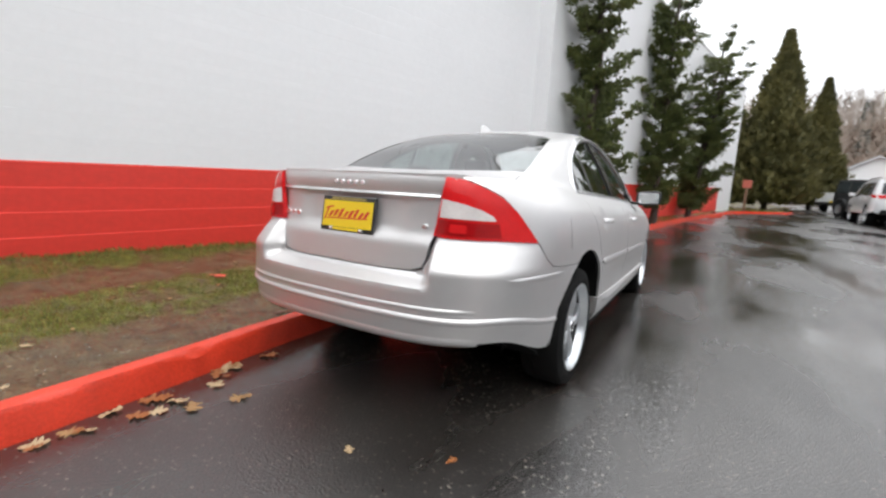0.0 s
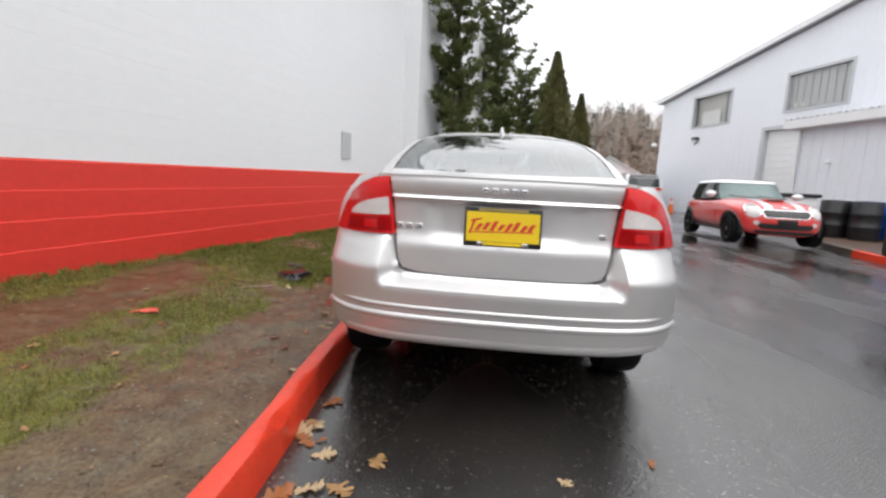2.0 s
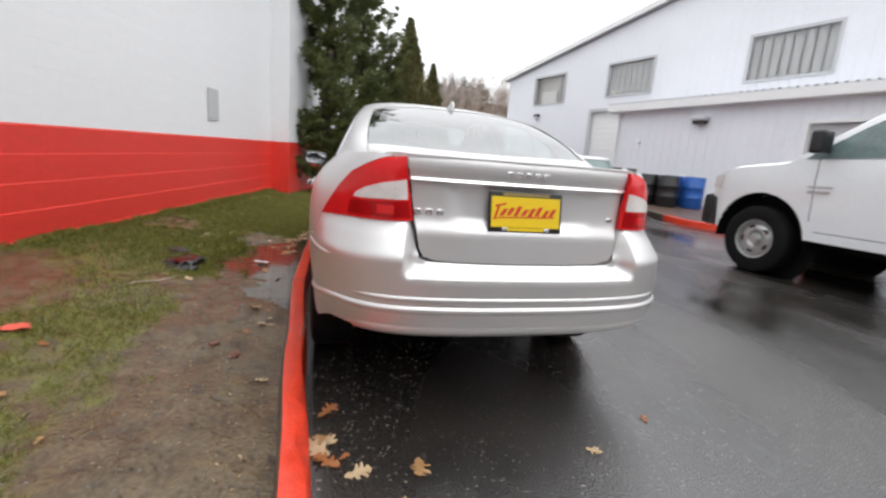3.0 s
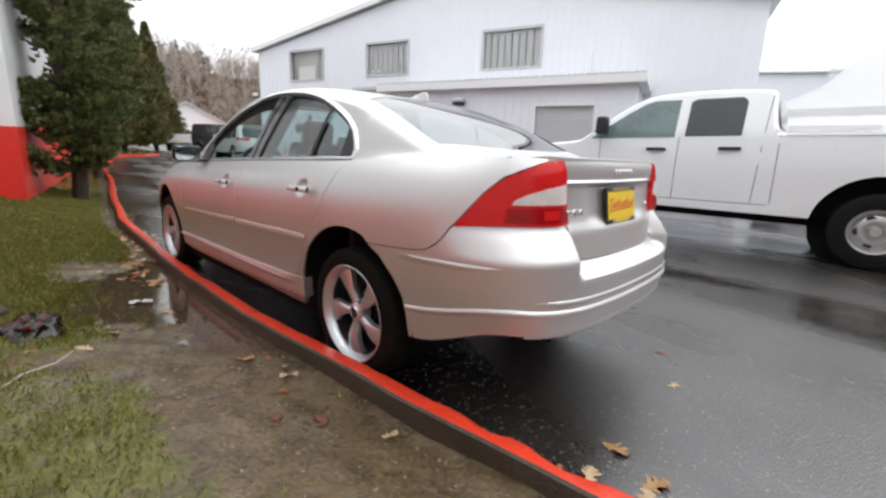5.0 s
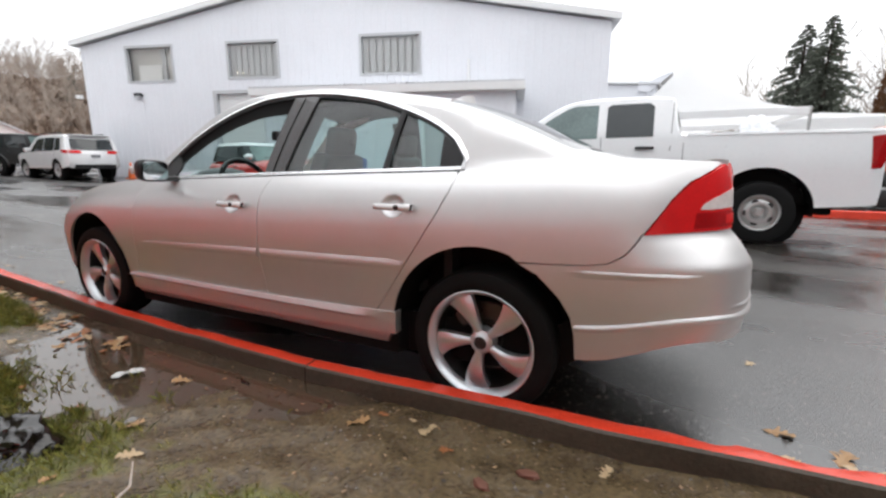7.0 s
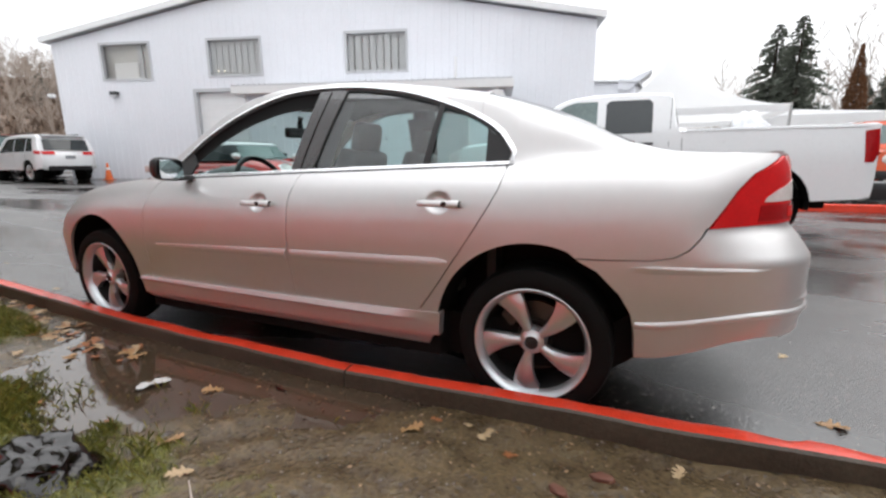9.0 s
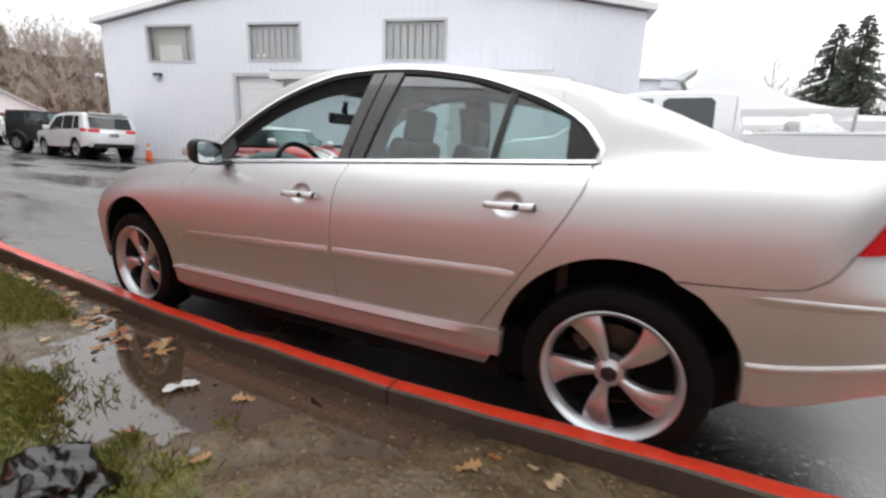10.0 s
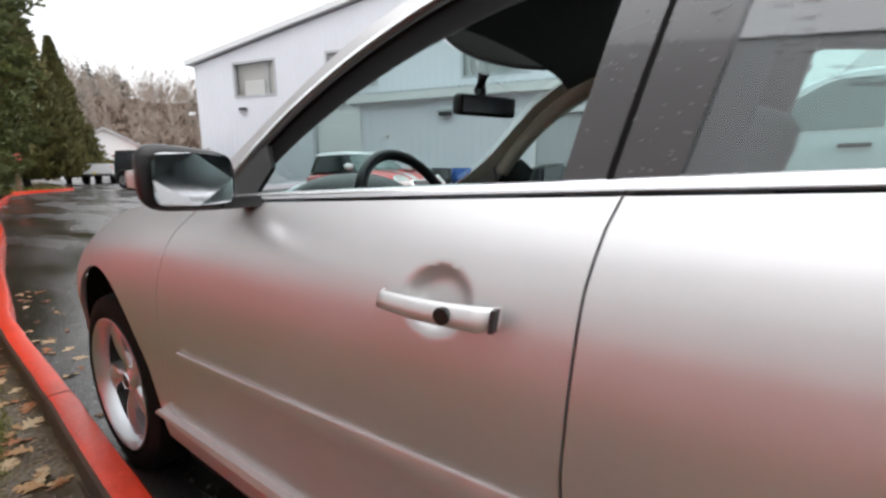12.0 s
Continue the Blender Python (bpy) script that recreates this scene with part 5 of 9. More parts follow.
    for nm, off, hw, lift, s_end in (("bumper_moulding", 0.042, 0.010, 0.006, s_x(0.66)), ("bumper_moulding", 0.0, 0.013, 0.010, s_y(-0.385)), ("bumper_lip", -0.095, 0.016, 0.007, s_x(0.68))):
        vs, fs = [], []
        for side in (-1, 1):
            n0 = len(vs)
            sss = np.linspace(0, s_end, 60)
            for s in sss:
                fade = 1 - sm(s_end - 0.10, s_end, s) if nm != "bumper_moulding" or off else 1 - sm(s_end - 0.02, s_end, s) * 0.3
                zc = zr(s) + off if nm == "bumper_moulding" else zbot(s) + 0.006
                for o, dd in ((1.6, 0.004), (0.75, -lift * 0.75 * fade), (0.1, -lift * fade), (-0.6, -lift * 0.55 * fade), (-1.2, 0.004)):
                    vs.append(body(s, zc + o * hw, dd, side))
            for i in range(59):
                for k in range(4):
                    q4 = (n0 + i * 5 + k, n0 + i * 5 + k + 1, n0 + (i + 1) * 5 + k + 1, n0 + (i + 1) * 5 + k)
                    fs.append(q4 if side < 0 else q4[::-1])
        obj(nm, vs, fs, M_SILVER, bumper, smooth=70)
    # flank crease above the bumper's moulding
    for side in (-1, 1):
        cr = [(-0.34, 0.668), (-0.42, 0.660), (-0.6, 0.668), (-0.76, 0.684), (-0.80, 0.692), (-0.70, 0.694), (-0.42, 0.690), (-0.34, 0.680)]

        def crf(s, z, d, side=side):
            y = out_at(s)[1]
            return body(s, z, d - 0.0065 * sm(0.656, 0.684, z) * (1 - sm(0.686, 0.697, z)) * sm(-0.82, -0.72, y) * (1 - sm(-0.42, -0.34, y)), side)
        panel("bumper_crease", sp(dense(cr, 0.03)), crf, M_SILVER, bumper, step=0.008, rim=0.006, flip=side < 0)
    # boot lid: tail face and top
    lidp = [(0.0, 0.692), (s_x(0.2), 0.692), (s_x(0.36), 0.696), (s_x(0.42), 0.710), (s_x(0.440), 0.74), (s_x(0.452), 0.80), (s_x(0.466), 0.845), (s_x(0.486), 0.95), (s_x(0.510), 1.078), (s_x(0.3), 1.083), (0.0, 1.086)]
    vs, fs = [], []

    def lidf(side):
        def f(s, z, d):
            x, y, nx, ny = out_at(s)
            # shallow pocket for the plate
            pk = (1 - sm(0.24, 0.345, abs(x) + (z - 0.9) * -0.25)) * sm(0.825, 0.85, z) * (1 - sm(0.982, 0.997, z))
            return body(s, z, d + 0.014 * pk, side, True)
        return f
    for side in (-1, 1):
        v2, f2 = patch(dense(lidp, 0.02), lidf(side), 0.018, 0.02, side < 0)
        n = len(vs)
        vs += v2
        fs += [tuple(i + n for i in f) for f in f2]
    lid = obj("boot_lid", vs, fs, M_SILVER, car, "", 34)
    s51 = s_x(0.510)
    edge = [body(s, 1.084, 0.0, 1, True) for s in np.linspace(0, s51, 16)]
    right = [(p[0], p[1]) for p in edge] + [(0.545, -0.80), (0.60, -0.62), (0.645, -0.47)]
    topp = right + [(-x, y) for x, y in right[::-1][:-1]]

    def lidtop(x, y, d):
        px, py, pz = deck(x, y, d)
        back = body(s_x(min(abs(x), 0.5)) if abs(x) > 0.02 else 0, 1.084, 0, 1, True)[1]
        k = sm(0, 0.10, y - back)
        return (px, py, pz * k + (1.084 - d) * (1 - k) + 0.012 * math.exp(-((y - back - 0.03) / 0.05) ** 2))
    panel("boot_lid_top", dense(topp, 0.04), lidtop, M_SILVER, lid, step=0.035, rim=0.02)
    # shelf between the lid and the quarter panel
    for side in (-1, 1):
        e = [(0.552, -0.80), (0.607, -0.62), (0.655, -0.45), (0.69, -0.25), (0.72, -0.05)]
        o = [(top_edge(s)[0] - 0.001, top_edge(s)[1]) for s in np.linspace(s_x(0.575), s_y(0.12), 24)]
        poly = [(0.52, body(s_x(0.515), 1.084, 0, 1, True)[1])] + o + e[::-1]
        poly = [(side * x, y) for x, y in poly]
        panel("quarter_shelf", dense(poly, 0.04), lambda x, y, d: deck(x, y, d + 0.001), M_SILVER, car, step=0.035, rim=0.015, flip=side < 0)
    # chrome bar over the plate
    vs, fs = [], []
    for side in (-1, 1):
        n0 = len(vs)
        sss = np.linspace(0, s_x(0.492), 24)
        for s in sss:
            for o, dd in ((0.009, 0.004), (0.006, -0.006), (-0.003, -0.013), (-0.007, -0.009), (-0.008, 0.01)):
                vs.append(body(s, 1.003 + o, dd, side, True))
        for i in range(23):
            for k in range(4):
                q4 = (n0 + i * 5 + k, n0 + i * 5 + k + 1, n0 + (i + 1) * 5 + k + 1, n0 + (i + 1) * 5 + k)
                fs.append(q4 if side < 0 else q4[::-1])
    obj("chrome_bar", vs, fs, M_CHROME, lid, "chrome bar across the boot lid", 60)
    # plate in its black holder, with red script as plain strokes
    py_ = body(0, 0.90, 0, 1, True)[1] + 0.002
    pm = pose(0, py_ - 0.012, 0.897, 90 - 8, 0, 0)
    plate = new("number_plate")
    plate.parent = car
    plate.matrix_basis = pm
    part("plate_frame", box_bm(-0.156, 0.156, -0.079, 0.079, -0.004, 0.004, 0.003, 2), M_BLACK, plate, "black plate holder", 40)
    box("plate_sheet", -0.147, 0.147, -0.06, 0.06, 0.003, 0.0055, M_YELLOW, plate, "yellow dealer plate")
    box("plate_band", -0.10, 0.10, -0.074, -0.062, 0.003, 0.006, M_YELLOW, plate)
    box("plate_band", -0.10, 0.10, 0.064, 0.075, 0.003, 0.006, mat("dull_gold", (0.35, 0.27, 0.10), 0.5), plate)
    for x in (-0.09, 0.09):
        part("plate_bolt", box_bm(x - 0.012, x + 0.012, -0.075, -0.061, 0.004, 0.009, 0.003, 2), M_CHROME, plate, smooth=40)
    strokes = [(-0.128, -0.118, -0.03, 0.03)] + [(-0.105 + i * 0.03, -0.105 + i * 0.03 + 0.018, -0.016 + 0.003 * (i % 2), 0.012 + 0.006 * ((i * 7) % 3)) for i in range(8)]
    sv, sf = [], []
    for i, (x0, x1, y0, y1) in enumerate(strokes):
        n = len(sv)
        k = 0.010
        sv += [(x0 - k, y0, 0.0062), (x1 - k, y0, 0.0062), (x1 + k, y1, 0.0062), (x0 + k, y1, 0.0062)]
        sf.append((n, n + 1, n + 2, n + 3))
    n = len(sv)
    sv += [(-0.13, -0.026, 0.0062), (0.12, -0.018, 0.0062), (0.125, -0.013, 0.0062), (-0.11, -0.02, 0.0062), (-0.13, 0.026, 0.0062), (-0.085, 0.036, 0.0062), (-0.085, 0.029, 0.0062), (-0.13, 0.018, 0.0062)]
    sf += [(n, n + 1, n + 2, n + 3), (n + 4, n + 7, n + 6, n + 5)]
    obj("red_bar_mark", sv, sf, M_PLATE_RED, plate, "red bars in place of script")
    # maker's badge and model marks as plain chrome shapes
    for i in range(5):
        x = -0.078 + i * 0.039
        yb_ = body(0, 1.047, 0, 1, True)[1]
        part("badge_bar", box_bm(x - 0.013, x + 0.013, yb_ - 0.006, yb_ + 0.002, 1.033, 1.053, 0.003, 1), M_CHROME, lid, smooth=40)
    for i in range(3):
        x = -0.445 + i * 0.042
        yb_ = body(s_x(abs(x)), 0.88, 0, 1, True)[1]
        part("model_bar", box_bm(x, x + 0.03, yb_ - 0.005, yb_ + 0.006, 0.868, 0.893, 0.003, 1), M_CHROME, lid, smooth=40)
    yb_ = body(s_x(0.40), 0.88, 0, 1, True)[1]
    part("model_bar", box_bm(0.385, 0.415, yb_ - 0.005, yb_ + 0.006, 0.868, 0.888, 0.003, 1), M_CHROME, lid, smooth=40)
    # roof, screens, hood
    ry0, ry1 = 0.36, 1.78
    panel("roof_skin", [(u, ry0 - 0.10 * min(u * u, 0.714)) for u in np.linspace(-1, 1, 21)] + [(1, ry1 - 0.14)] + [(u, ry1 + 0.10 * (1 - u * u) - 0.14 * u * u) for u in np.linspace(1, -1, 17)][1:-1] + [(-1, ry1 - 0.14)], roof_top, M_SILVER, car, step=0.03, rim=0.012)
    rb = -0.41
    rw = [(u, rb + 0.11 * abs(u) ** 2.5 / 0.81) for u in np.linspace(-0.885, 0.885, 21)] + [(u, ry0 - 0.012 - 0.10 * u * u) for u in np.linspace(0.84, -0.84, 21)]
    panel("rear_screen", rw, lambda u, y, d: roof_top(u, y, d + 0.004), M_REAR_GLASS, car, "tinted rear screen with rain on it", step=0.06, rim=0)
    wb = [(u, rb - 0.006 + 0.11 * abs(u) ** 2.5 / 0.81) for u in np.linspace(-0.89, 0.89, 21)]
    cowl = wb[::-1] + [(u, -0.60 + 0.0 * u) for u in np.linspace(-0.95, 0.95, 9)]
    panel("parcel_cowl", cowl, roof_top, M_SILVER, car, step=0.06, rim=0.005, flip=False)
    ws = [(u, ry1 + 0.10 * (1 - u * u) - 0.14 * u * u + 0.01) for u in np.linspace(-0.93, 0.93, 17)] + [(u, 2.72 - 0.34 * u * u) for u in np.linspace(0.93, -0.93, 17)]
    panel("windscreen", ws, lambda u, y, d: roof_top(u, y, d + 0.004), M_GLASS, car, "green-tinted windscreen", step=0.07, rim=0)
    for side in (-1, 1):
        ap = [(side * 0.93, ry1 - 0.015), (side * 1.0, ry1 - 0.145), (side * 1.0, 2.44), (side * 0.93, 2.44)]
        panel("windscreen_pillar", dense(ap, 0.04), roof_top, M_SILVER, car, step=0.022, rim=0.01, flip=side < 0)
        ai = [(side * 0.90, ry1 + 0.02), (side * 0.985, ry1 - 0.06), (side * 0.985, 2.42), (side * 0.90, 2.42)]
        panel("pillar_lining", dense(ai, 0.06), lambda u, y, d: roof_top(u, y, 0.03), M_BEIGE, car, step=0.08, rim=0)
    panel("headlining", [(-0.96, 0.3), (0.96, 0.3), (0.96, 1.75), (-0.96, 1.75)], lambda u, y, d: roof_top(u, y, 0.035), M_TRIM_IN, car, step=0.1, rim=0)
    hp = [(0.70, 2.58)] + [(top_edge(s_y(y))[0] - 0.012, y) for y in np.linspace(2.62, 3.45, 14)] + [(0.58, 3.60), (0.3, 3.70), (0.0, 3.72)]
    hp = hp + [(-x, y) for x, y in hp[::-1][1:]] + [(-0.4, 2.68), (0, 2.72), (0.4, 2.68)]
    panel("bonnet", dense(hp, 0.05), hood, M_SILVER, car, "silver bonnet", step=0.05, rim=0.015)
    nose = [(s_y(3.33), 0.30), (s_y(3.33), 0.62), (O_S[-1], 0.62), (O_S[-1], 0.28)]
    for side in (-1, 1):
        panel("front_bumper", dense(nose, 0.06), lambda s, z, d, side=side: body(s, z, d, side), M_SILVER, car, step=0.05, flip=side < 0)
        gr = [(s_y(3.62), 0.625), (s_y(3.62), 0.70), (O_S[-1], 0.70), (O_S[-1], 0.625)]
        panel("grille", dense(gr, 0.05), lambda s, z, d, side=side: body(s, z, d + 0.01, side), M_BLACK, car, step=0.05, flip=side < 0)
    # shark-fin aerial
    az = roof_top(0, 0.44, 0)[2]
    vs, fs = [], []
    for y, w_, h_ in ((0.36, 0.002, 0.012), (0.375, 0.014, 0.05), (0.40, 0.02, 0.056), (0.44, 0.026, 0.04), (0.49, 0.026, 0.018), (0.535, 0.006, 0.003)):
        zb = roof_top(0, y, 0)[2] - 0.004
        vs += [(-w_, y, zb), (-w_ * 0.35, y, zb + h_), (w_ * 0.35, y, zb + h_), (w_, y, zb)]
    fs = [(i * 4 + k, i * 4 + k + 1, (i + 1) * 4 + k + 1, (i + 1) * 4 + k) for i in range(5) for k in range(3)] + [(0, 1, 2, 3), (23, 22, 21, 20)]
    obj("roof_aerial", vs, fs, M_SILVER, car, "silver fin aerial", 50)
    # fuel flap on the right flank
    fp = dense([(-0.30, 0.80), (-0.285, 0.786), (-0.155, 0.786), (-0.14, 0.80), (-0.14, 0.925), (-0.155, 0.94), (-0.285, 0.94), (-0.30, 0.925)], 0.03)
    panel("fuel_flap", sp(fp), lambda s, z, d: body(s, z, d - 0.0025, 1), M_SILVER, car, step=0.03, rim=0.006)
    # underside and cabin
    und = [(0.74, -0.35), (0.74, 0.40), (0.80, 0.42), (0.80, 2.42), (0.5, 2.45), (0.5, 3.6), (-0.5, 3.6), (-0.5, 2.45), (-0.80, 2.42), (-0.80, 0.42), (-0.74, 0.40), (-0.74, -0.35), (-0.5, -0.9), (0.5, -0.9)]
    panel("underbody", und, lambda x, y, d: (x, y, 0.185 + d * 4 + 0.23 * sm(-0.2, -0.6, y)), M_WELL, car, step=0.3, rim=0.05, flip=True)
    box("cabin_floor", -0.70, 0.70, 0.2, 2.5, 0.33, 0.36, M_TRIM_IN, car)
    box("parcel_shelf", -0.62, 0.62, -0.45, 0.28, 0.99, 1.03, M_TRIM_IN, car)
    box("rear_bulkhead", -0.68, 0.68, 0.2, 0.24, 0.36, 0.99, M_TRIM_IN, car)
    # seats
    for sx in (-0.37, 0.37):
        seat = new("front_seat")
        seat.parent = car
        part("cushion", box_bm(sx - 0.25, sx + 0.25, 1.25, 1.78, 0.44, 0.60, 0.05, 3), M_SEAT, seat, smooth=50)
        bm = box_bm(-0.25, 0.25, -0.06, 0.06, 0, 0.60, 0.05, 3)
        bmesh.ops.transform(bm, matrix=pose(sx, 1.24, 0.56, 17), verts=bm.verts)
        for v in bm.verts:
            v.co.x = sx + (v.co.x - sx) * (1 - 0.28 * sm(0.8, 1.12, v.co.z))
        part("backrest", bm, M_SEAT, seat, smooth=50)
        bm = box_bm(-0.11, 0.11, -0.04, 0.04, 0, 0.165, 0.038, 3)
        bmesh.ops.transform(bm, matrix=pose(sx, 1.07, 1.12, 12), verts=bm.verts)
        for v in bm.verts:
            v.co.x = sx + (v.co.x - sx) * (1 - 0.22 * sm(1.22, 1.34, v.co.z))
        part("headrest", bm, M_SEAT, seat, "grey leather headrest", 50)
    seat = new("rear_seat")
    seat.parent = car
    part("cushion", box_bm(-0.66, 0.66, 0.38, 0.88, 0.44, 0.58, 0.05, 3), M_SEAT, seat, smooth=50)
    bm = box_bm(-0.66, 0.66, -0.06, 0.06, 0, 0.5, 0.05, 3)
    bmesh.ops.transform(bm, matrix=pose(0, 0.42, 0.55, 18), verts=bm.verts)
    part("backrest", bm, M_SEAT, seat, smooth=50)
    for sx in (-0.4, 0.4):
        bm = box_bm(-0.10, 0.10, -0.035, 0.035, 0, 0.15, 0.034, 3)
        bmesh.ops.transform(bm, matrix=pose(sx, 0.26, 1.03, 8), verts=bm.verts)
        part("headrest", bm, M_SEAT, seat, smooth=50)
    # dashboard, wheel, mirror
    dv = [(2.62, 0.93), (2.45, 0.985), (2.2, 1.0), (2.06, 0.975), (2.0, 0.90), (2.03, 0.75), (2.1, 0.5), (2.6, 0.5)]
    vs = [(x, y, z) for x in (-0.70, 0.70) for y, z in dv]
    fs = [tuple(range(8)), tuple(range(8, 16))[::-1]] + [(i, i + 8, (i + 1) % 8 + 8, (i + 1) % 8) for i in range(8)]
    obj("dashboard", vs, fs, M_TRIM_IN, car)
    bm = bmesh.new()
    bmesh.ops.create_uvsphere(bm, u_segments=18, v_segments=8, radius=1, matrix=Matrix.Translation((-0.37, 2.1, 0.975)) @ Matrix.Diagonal((0.2, 0.16, 0.075, 1)))
    part("instrument_hood", bm, M_BLACK, car, smooth=60)
    obj("dash_strip", *tube([(-0.57, 2.17, 0.992), (-0.45, 2.265, 1.008), (-0.32, 2.35, 1.02)], [0.005, 0.009, 0.006], 8), M_CHROME, car, "bright trim strip on the dashboard", 60)
    st = new("steering_wheel")
    st.parent = car
    st.matrix_basis = pose(-0.37, 1.86, 0.93, 66)
    ring = [(0.185 * math.cos(a), 0.185 * math.sin(a), 0) for a in np.linspace(0, 2 * math.pi, 41)]
    obj("wheel_rim", *tube(ring, 0.016, 10), M_BLACK, st, smooth=60)
    part("wheel_hub", box_bm(-0.075, 0.075, -0.06, 0.06, -0.03, 0.02, 0.02, 2), M_BLACK, st, smooth=50)
    for a in (0, 180, 270):
        bm = box_bm(0.06, 0.18, -0.02, 0.02, -0.012, 0.006, 0.006, 1)
        bmesh.ops.transform(bm, matrix=pose(0, 0, 0, 0, 0, a), verts=bm.verts)
        part("wheel_spoke", bm, M_BLACK, st, smooth=50)
    im = new("interior_mirror")
    im.parent = car
    im.matrix_basis = pose(0.04, 1.86, 1.275, 4, 0, -22)
    part("mirror_case", box_bm(-0.125, 0.125, -0.02, 0.03, -0.035, 0.035, 0.018, 3), M_BLACK, im, smooth=50)
    part("mirror_glass", box_bm(-0.112, 0.112, -0.0225, -0.02, -0.026, 0.026, 0.001, 1), M_MIRROR, im)
    vs, fs = tube([(0, 0.02, 0.0), (0, 0.04, 0.06), (0, 0.02, 0.11)], 0.022)
    obj("mirror_stem", vs, fs, M_BLACK, im, smooth=50)
    return car


build_sedan()


# ---- other vehicles ----
M_WHITE_PAINT = paint_mat("white_car_paint", (0.78, 0.79, 0.80), 0.0, 0.28)
M_RED_PAINT = paint_mat("red_car_paint", (0.70, 0.05, 0.045), 0.0, 0.28)
M_BLACK_PAINT = paint_mat("black_car_paint", (0.012, 0.013, 0.015), 0.0, 0.35, wet=False)
M_BLACK_PAINT.node_tree.nodes["Principled BSDF"].inputs["Coat Weight"].default_value = 0.12
M_BLACK_PAINT.node_tree.nodes["Principled BSDF"].inputs["Specular IOR Level"].default_value = 0.25
M_ORANGE_PAINT = paint_mat("orange_car_paint", (0.75, 0.10, 0.02), 0.0, 0.28)
M_GREY_PAINT = paint_mat("grey_car_paint", (0.22, 0.23, 0.25), 0.3, 0.3)
M_TINT = mat("dark_car_glass", (0.035, 0.042, 0.045), 0.04, var=0.2)
M_TINT_PALE = mat("pale_green_car_glass", (0.16, 0.22, 0.215), 0.04, var=0.35, scale=3)
M_STEEL = mat("steel_wheel", (0.50, 0.50, 0.49), 0.38, 0.6, var=0.15)
M_AMBER = mat("amber_lens", (0.6, 0.2, 0.02), 0.15)


def offset_in(pts, r):
    """A closed outline moved inwards by r."""
    area = sum(a[0] * b[1] - b[0] * a[1] for a, b in zip(pts, pts[1:] + pts[:1]))
    sg = 1 if area > 0 else -1
    out = []
    for i, p in enumerate(pts):
        a, b = pts[i - 1], pts[(i + 1) % len(pts)]
        t = Vector((b[0] - a[0], b[1] - a[1])).normalized()
        out.append((p[0] - sg * t.y * r, p[1] + sg * t.x * r))
    return out


def smooth_line(pts, n=5):
    out = []
    for i in range(len(pts) - 1):
        p0, p1, p2, p3 = pts[max(i - 1, 0)], pts[i], pts[i + 1], pts[min(i + 2, len(pts) - 1)]
        for k in range(n):
            t = k / n
            out.append(tuple(0.5 * (2 * b + (c - a) * t + (2 * a - 5 * b + 4 * c - d) * t * t + (3 * b - a - 3 * c + d) * t ** 3) for a, b, c, d in zip(p0, p1, p2, p3)))
    return out + [pts[-1]]


def car_wheel(car, x, y, z, r, rim_r, side, material, spokes, name="wheel"):
    w = new(name)
    w.parent = car
    w.location = (side * x, y, z)
    if side < 0:
        w.rotation_euler = (0, 0, math.pi)
    obj("tyre", *lathe([(-0.2, rim_r), (-0.22, r * 0.85), (-0.19, r * 0.98), (-0.15, r), (-0.03, r), (0.01, r * 0.975), (0.03, r * 0.86), (0.015, rim_r * 1.01), (-0.01, rim_r * 0.98)], 36), M_RUBBER, w, "black tyre", 40)
    obj("rim", *lathe([(0.0, rim_r), (0.018, rim_r * 1.0), (0.012, rim_r * 0.93), (-0.04, rim_r * 0.88), (-0.05, 0.02)] if spokes == 0 else [(0.0, rim_r), (0.018, rim_r), (0.01, rim_r * 0.93), (-0.10, rim_r * 0.85)], 36), material, w, "", 45)
    if spokes:
        for i in range(spokes):
            bm = box_bm(-0.03, 0.0, -0.045 * rim_r / 0.22, 0.045 * rim_r / 0.22, 0.04, rim_r * 0.95, 0.008, 1)
            bmesh.ops.transform(bm, matrix=Matrix.Rotation(2 * math.pi * i / spokes, 4, "X"), verts=bm.verts)
            part("spoke", bm, material, w, smooth=40)
        obj("wheel_back", *lathe([(-0.09, 0.0), (-0.09, rim_r * 0.9)], 24), M_WELL, w)
    else:
        # pressed steel disc: raised ring with oval vents and a hub
        obj("disc_ring", *lathe([(-0.045, rim_r * 0.85), (-0.02, rim_r * 0.74), (0.0, rim_r * 0.6), (-0.004, rim_r * 0.46), (-0.03, rim_r * 0.38), (-0.045, 0.05)], 36), material, w, "", 45)
        for i in range(5):
            a = 2 * math.pi * (i + 0.3) / 5
            vs, fs = lathe([(0.002, 0.0), (0.002, 0.03), (-0.01, 0.032)], 14)
            obj("vent_hole", [(v[0] - 0.004, v[1] * 1.25 * math.cos(a) - v[2] * math.sin(a) + rim_r * 0.66 * math.cos(a + 1.571) * 0 + rim_r * 0.64 * -math.sin(a), v[1] * 1.25 * math.sin(a) * 1 + v[2] * math.cos(a) * 0.8 + rim_r * 0.64 * math.cos(a)) for v in vs], fs, M_BLACK, w)
    obj("hub", *lathe([(0.02, 0.0), (0.018, 0.045), (0.0, 0.055), (-0.04, 0.075)], 20), material if spokes == 0 else M_BLACK, w, "", 40)
    return w


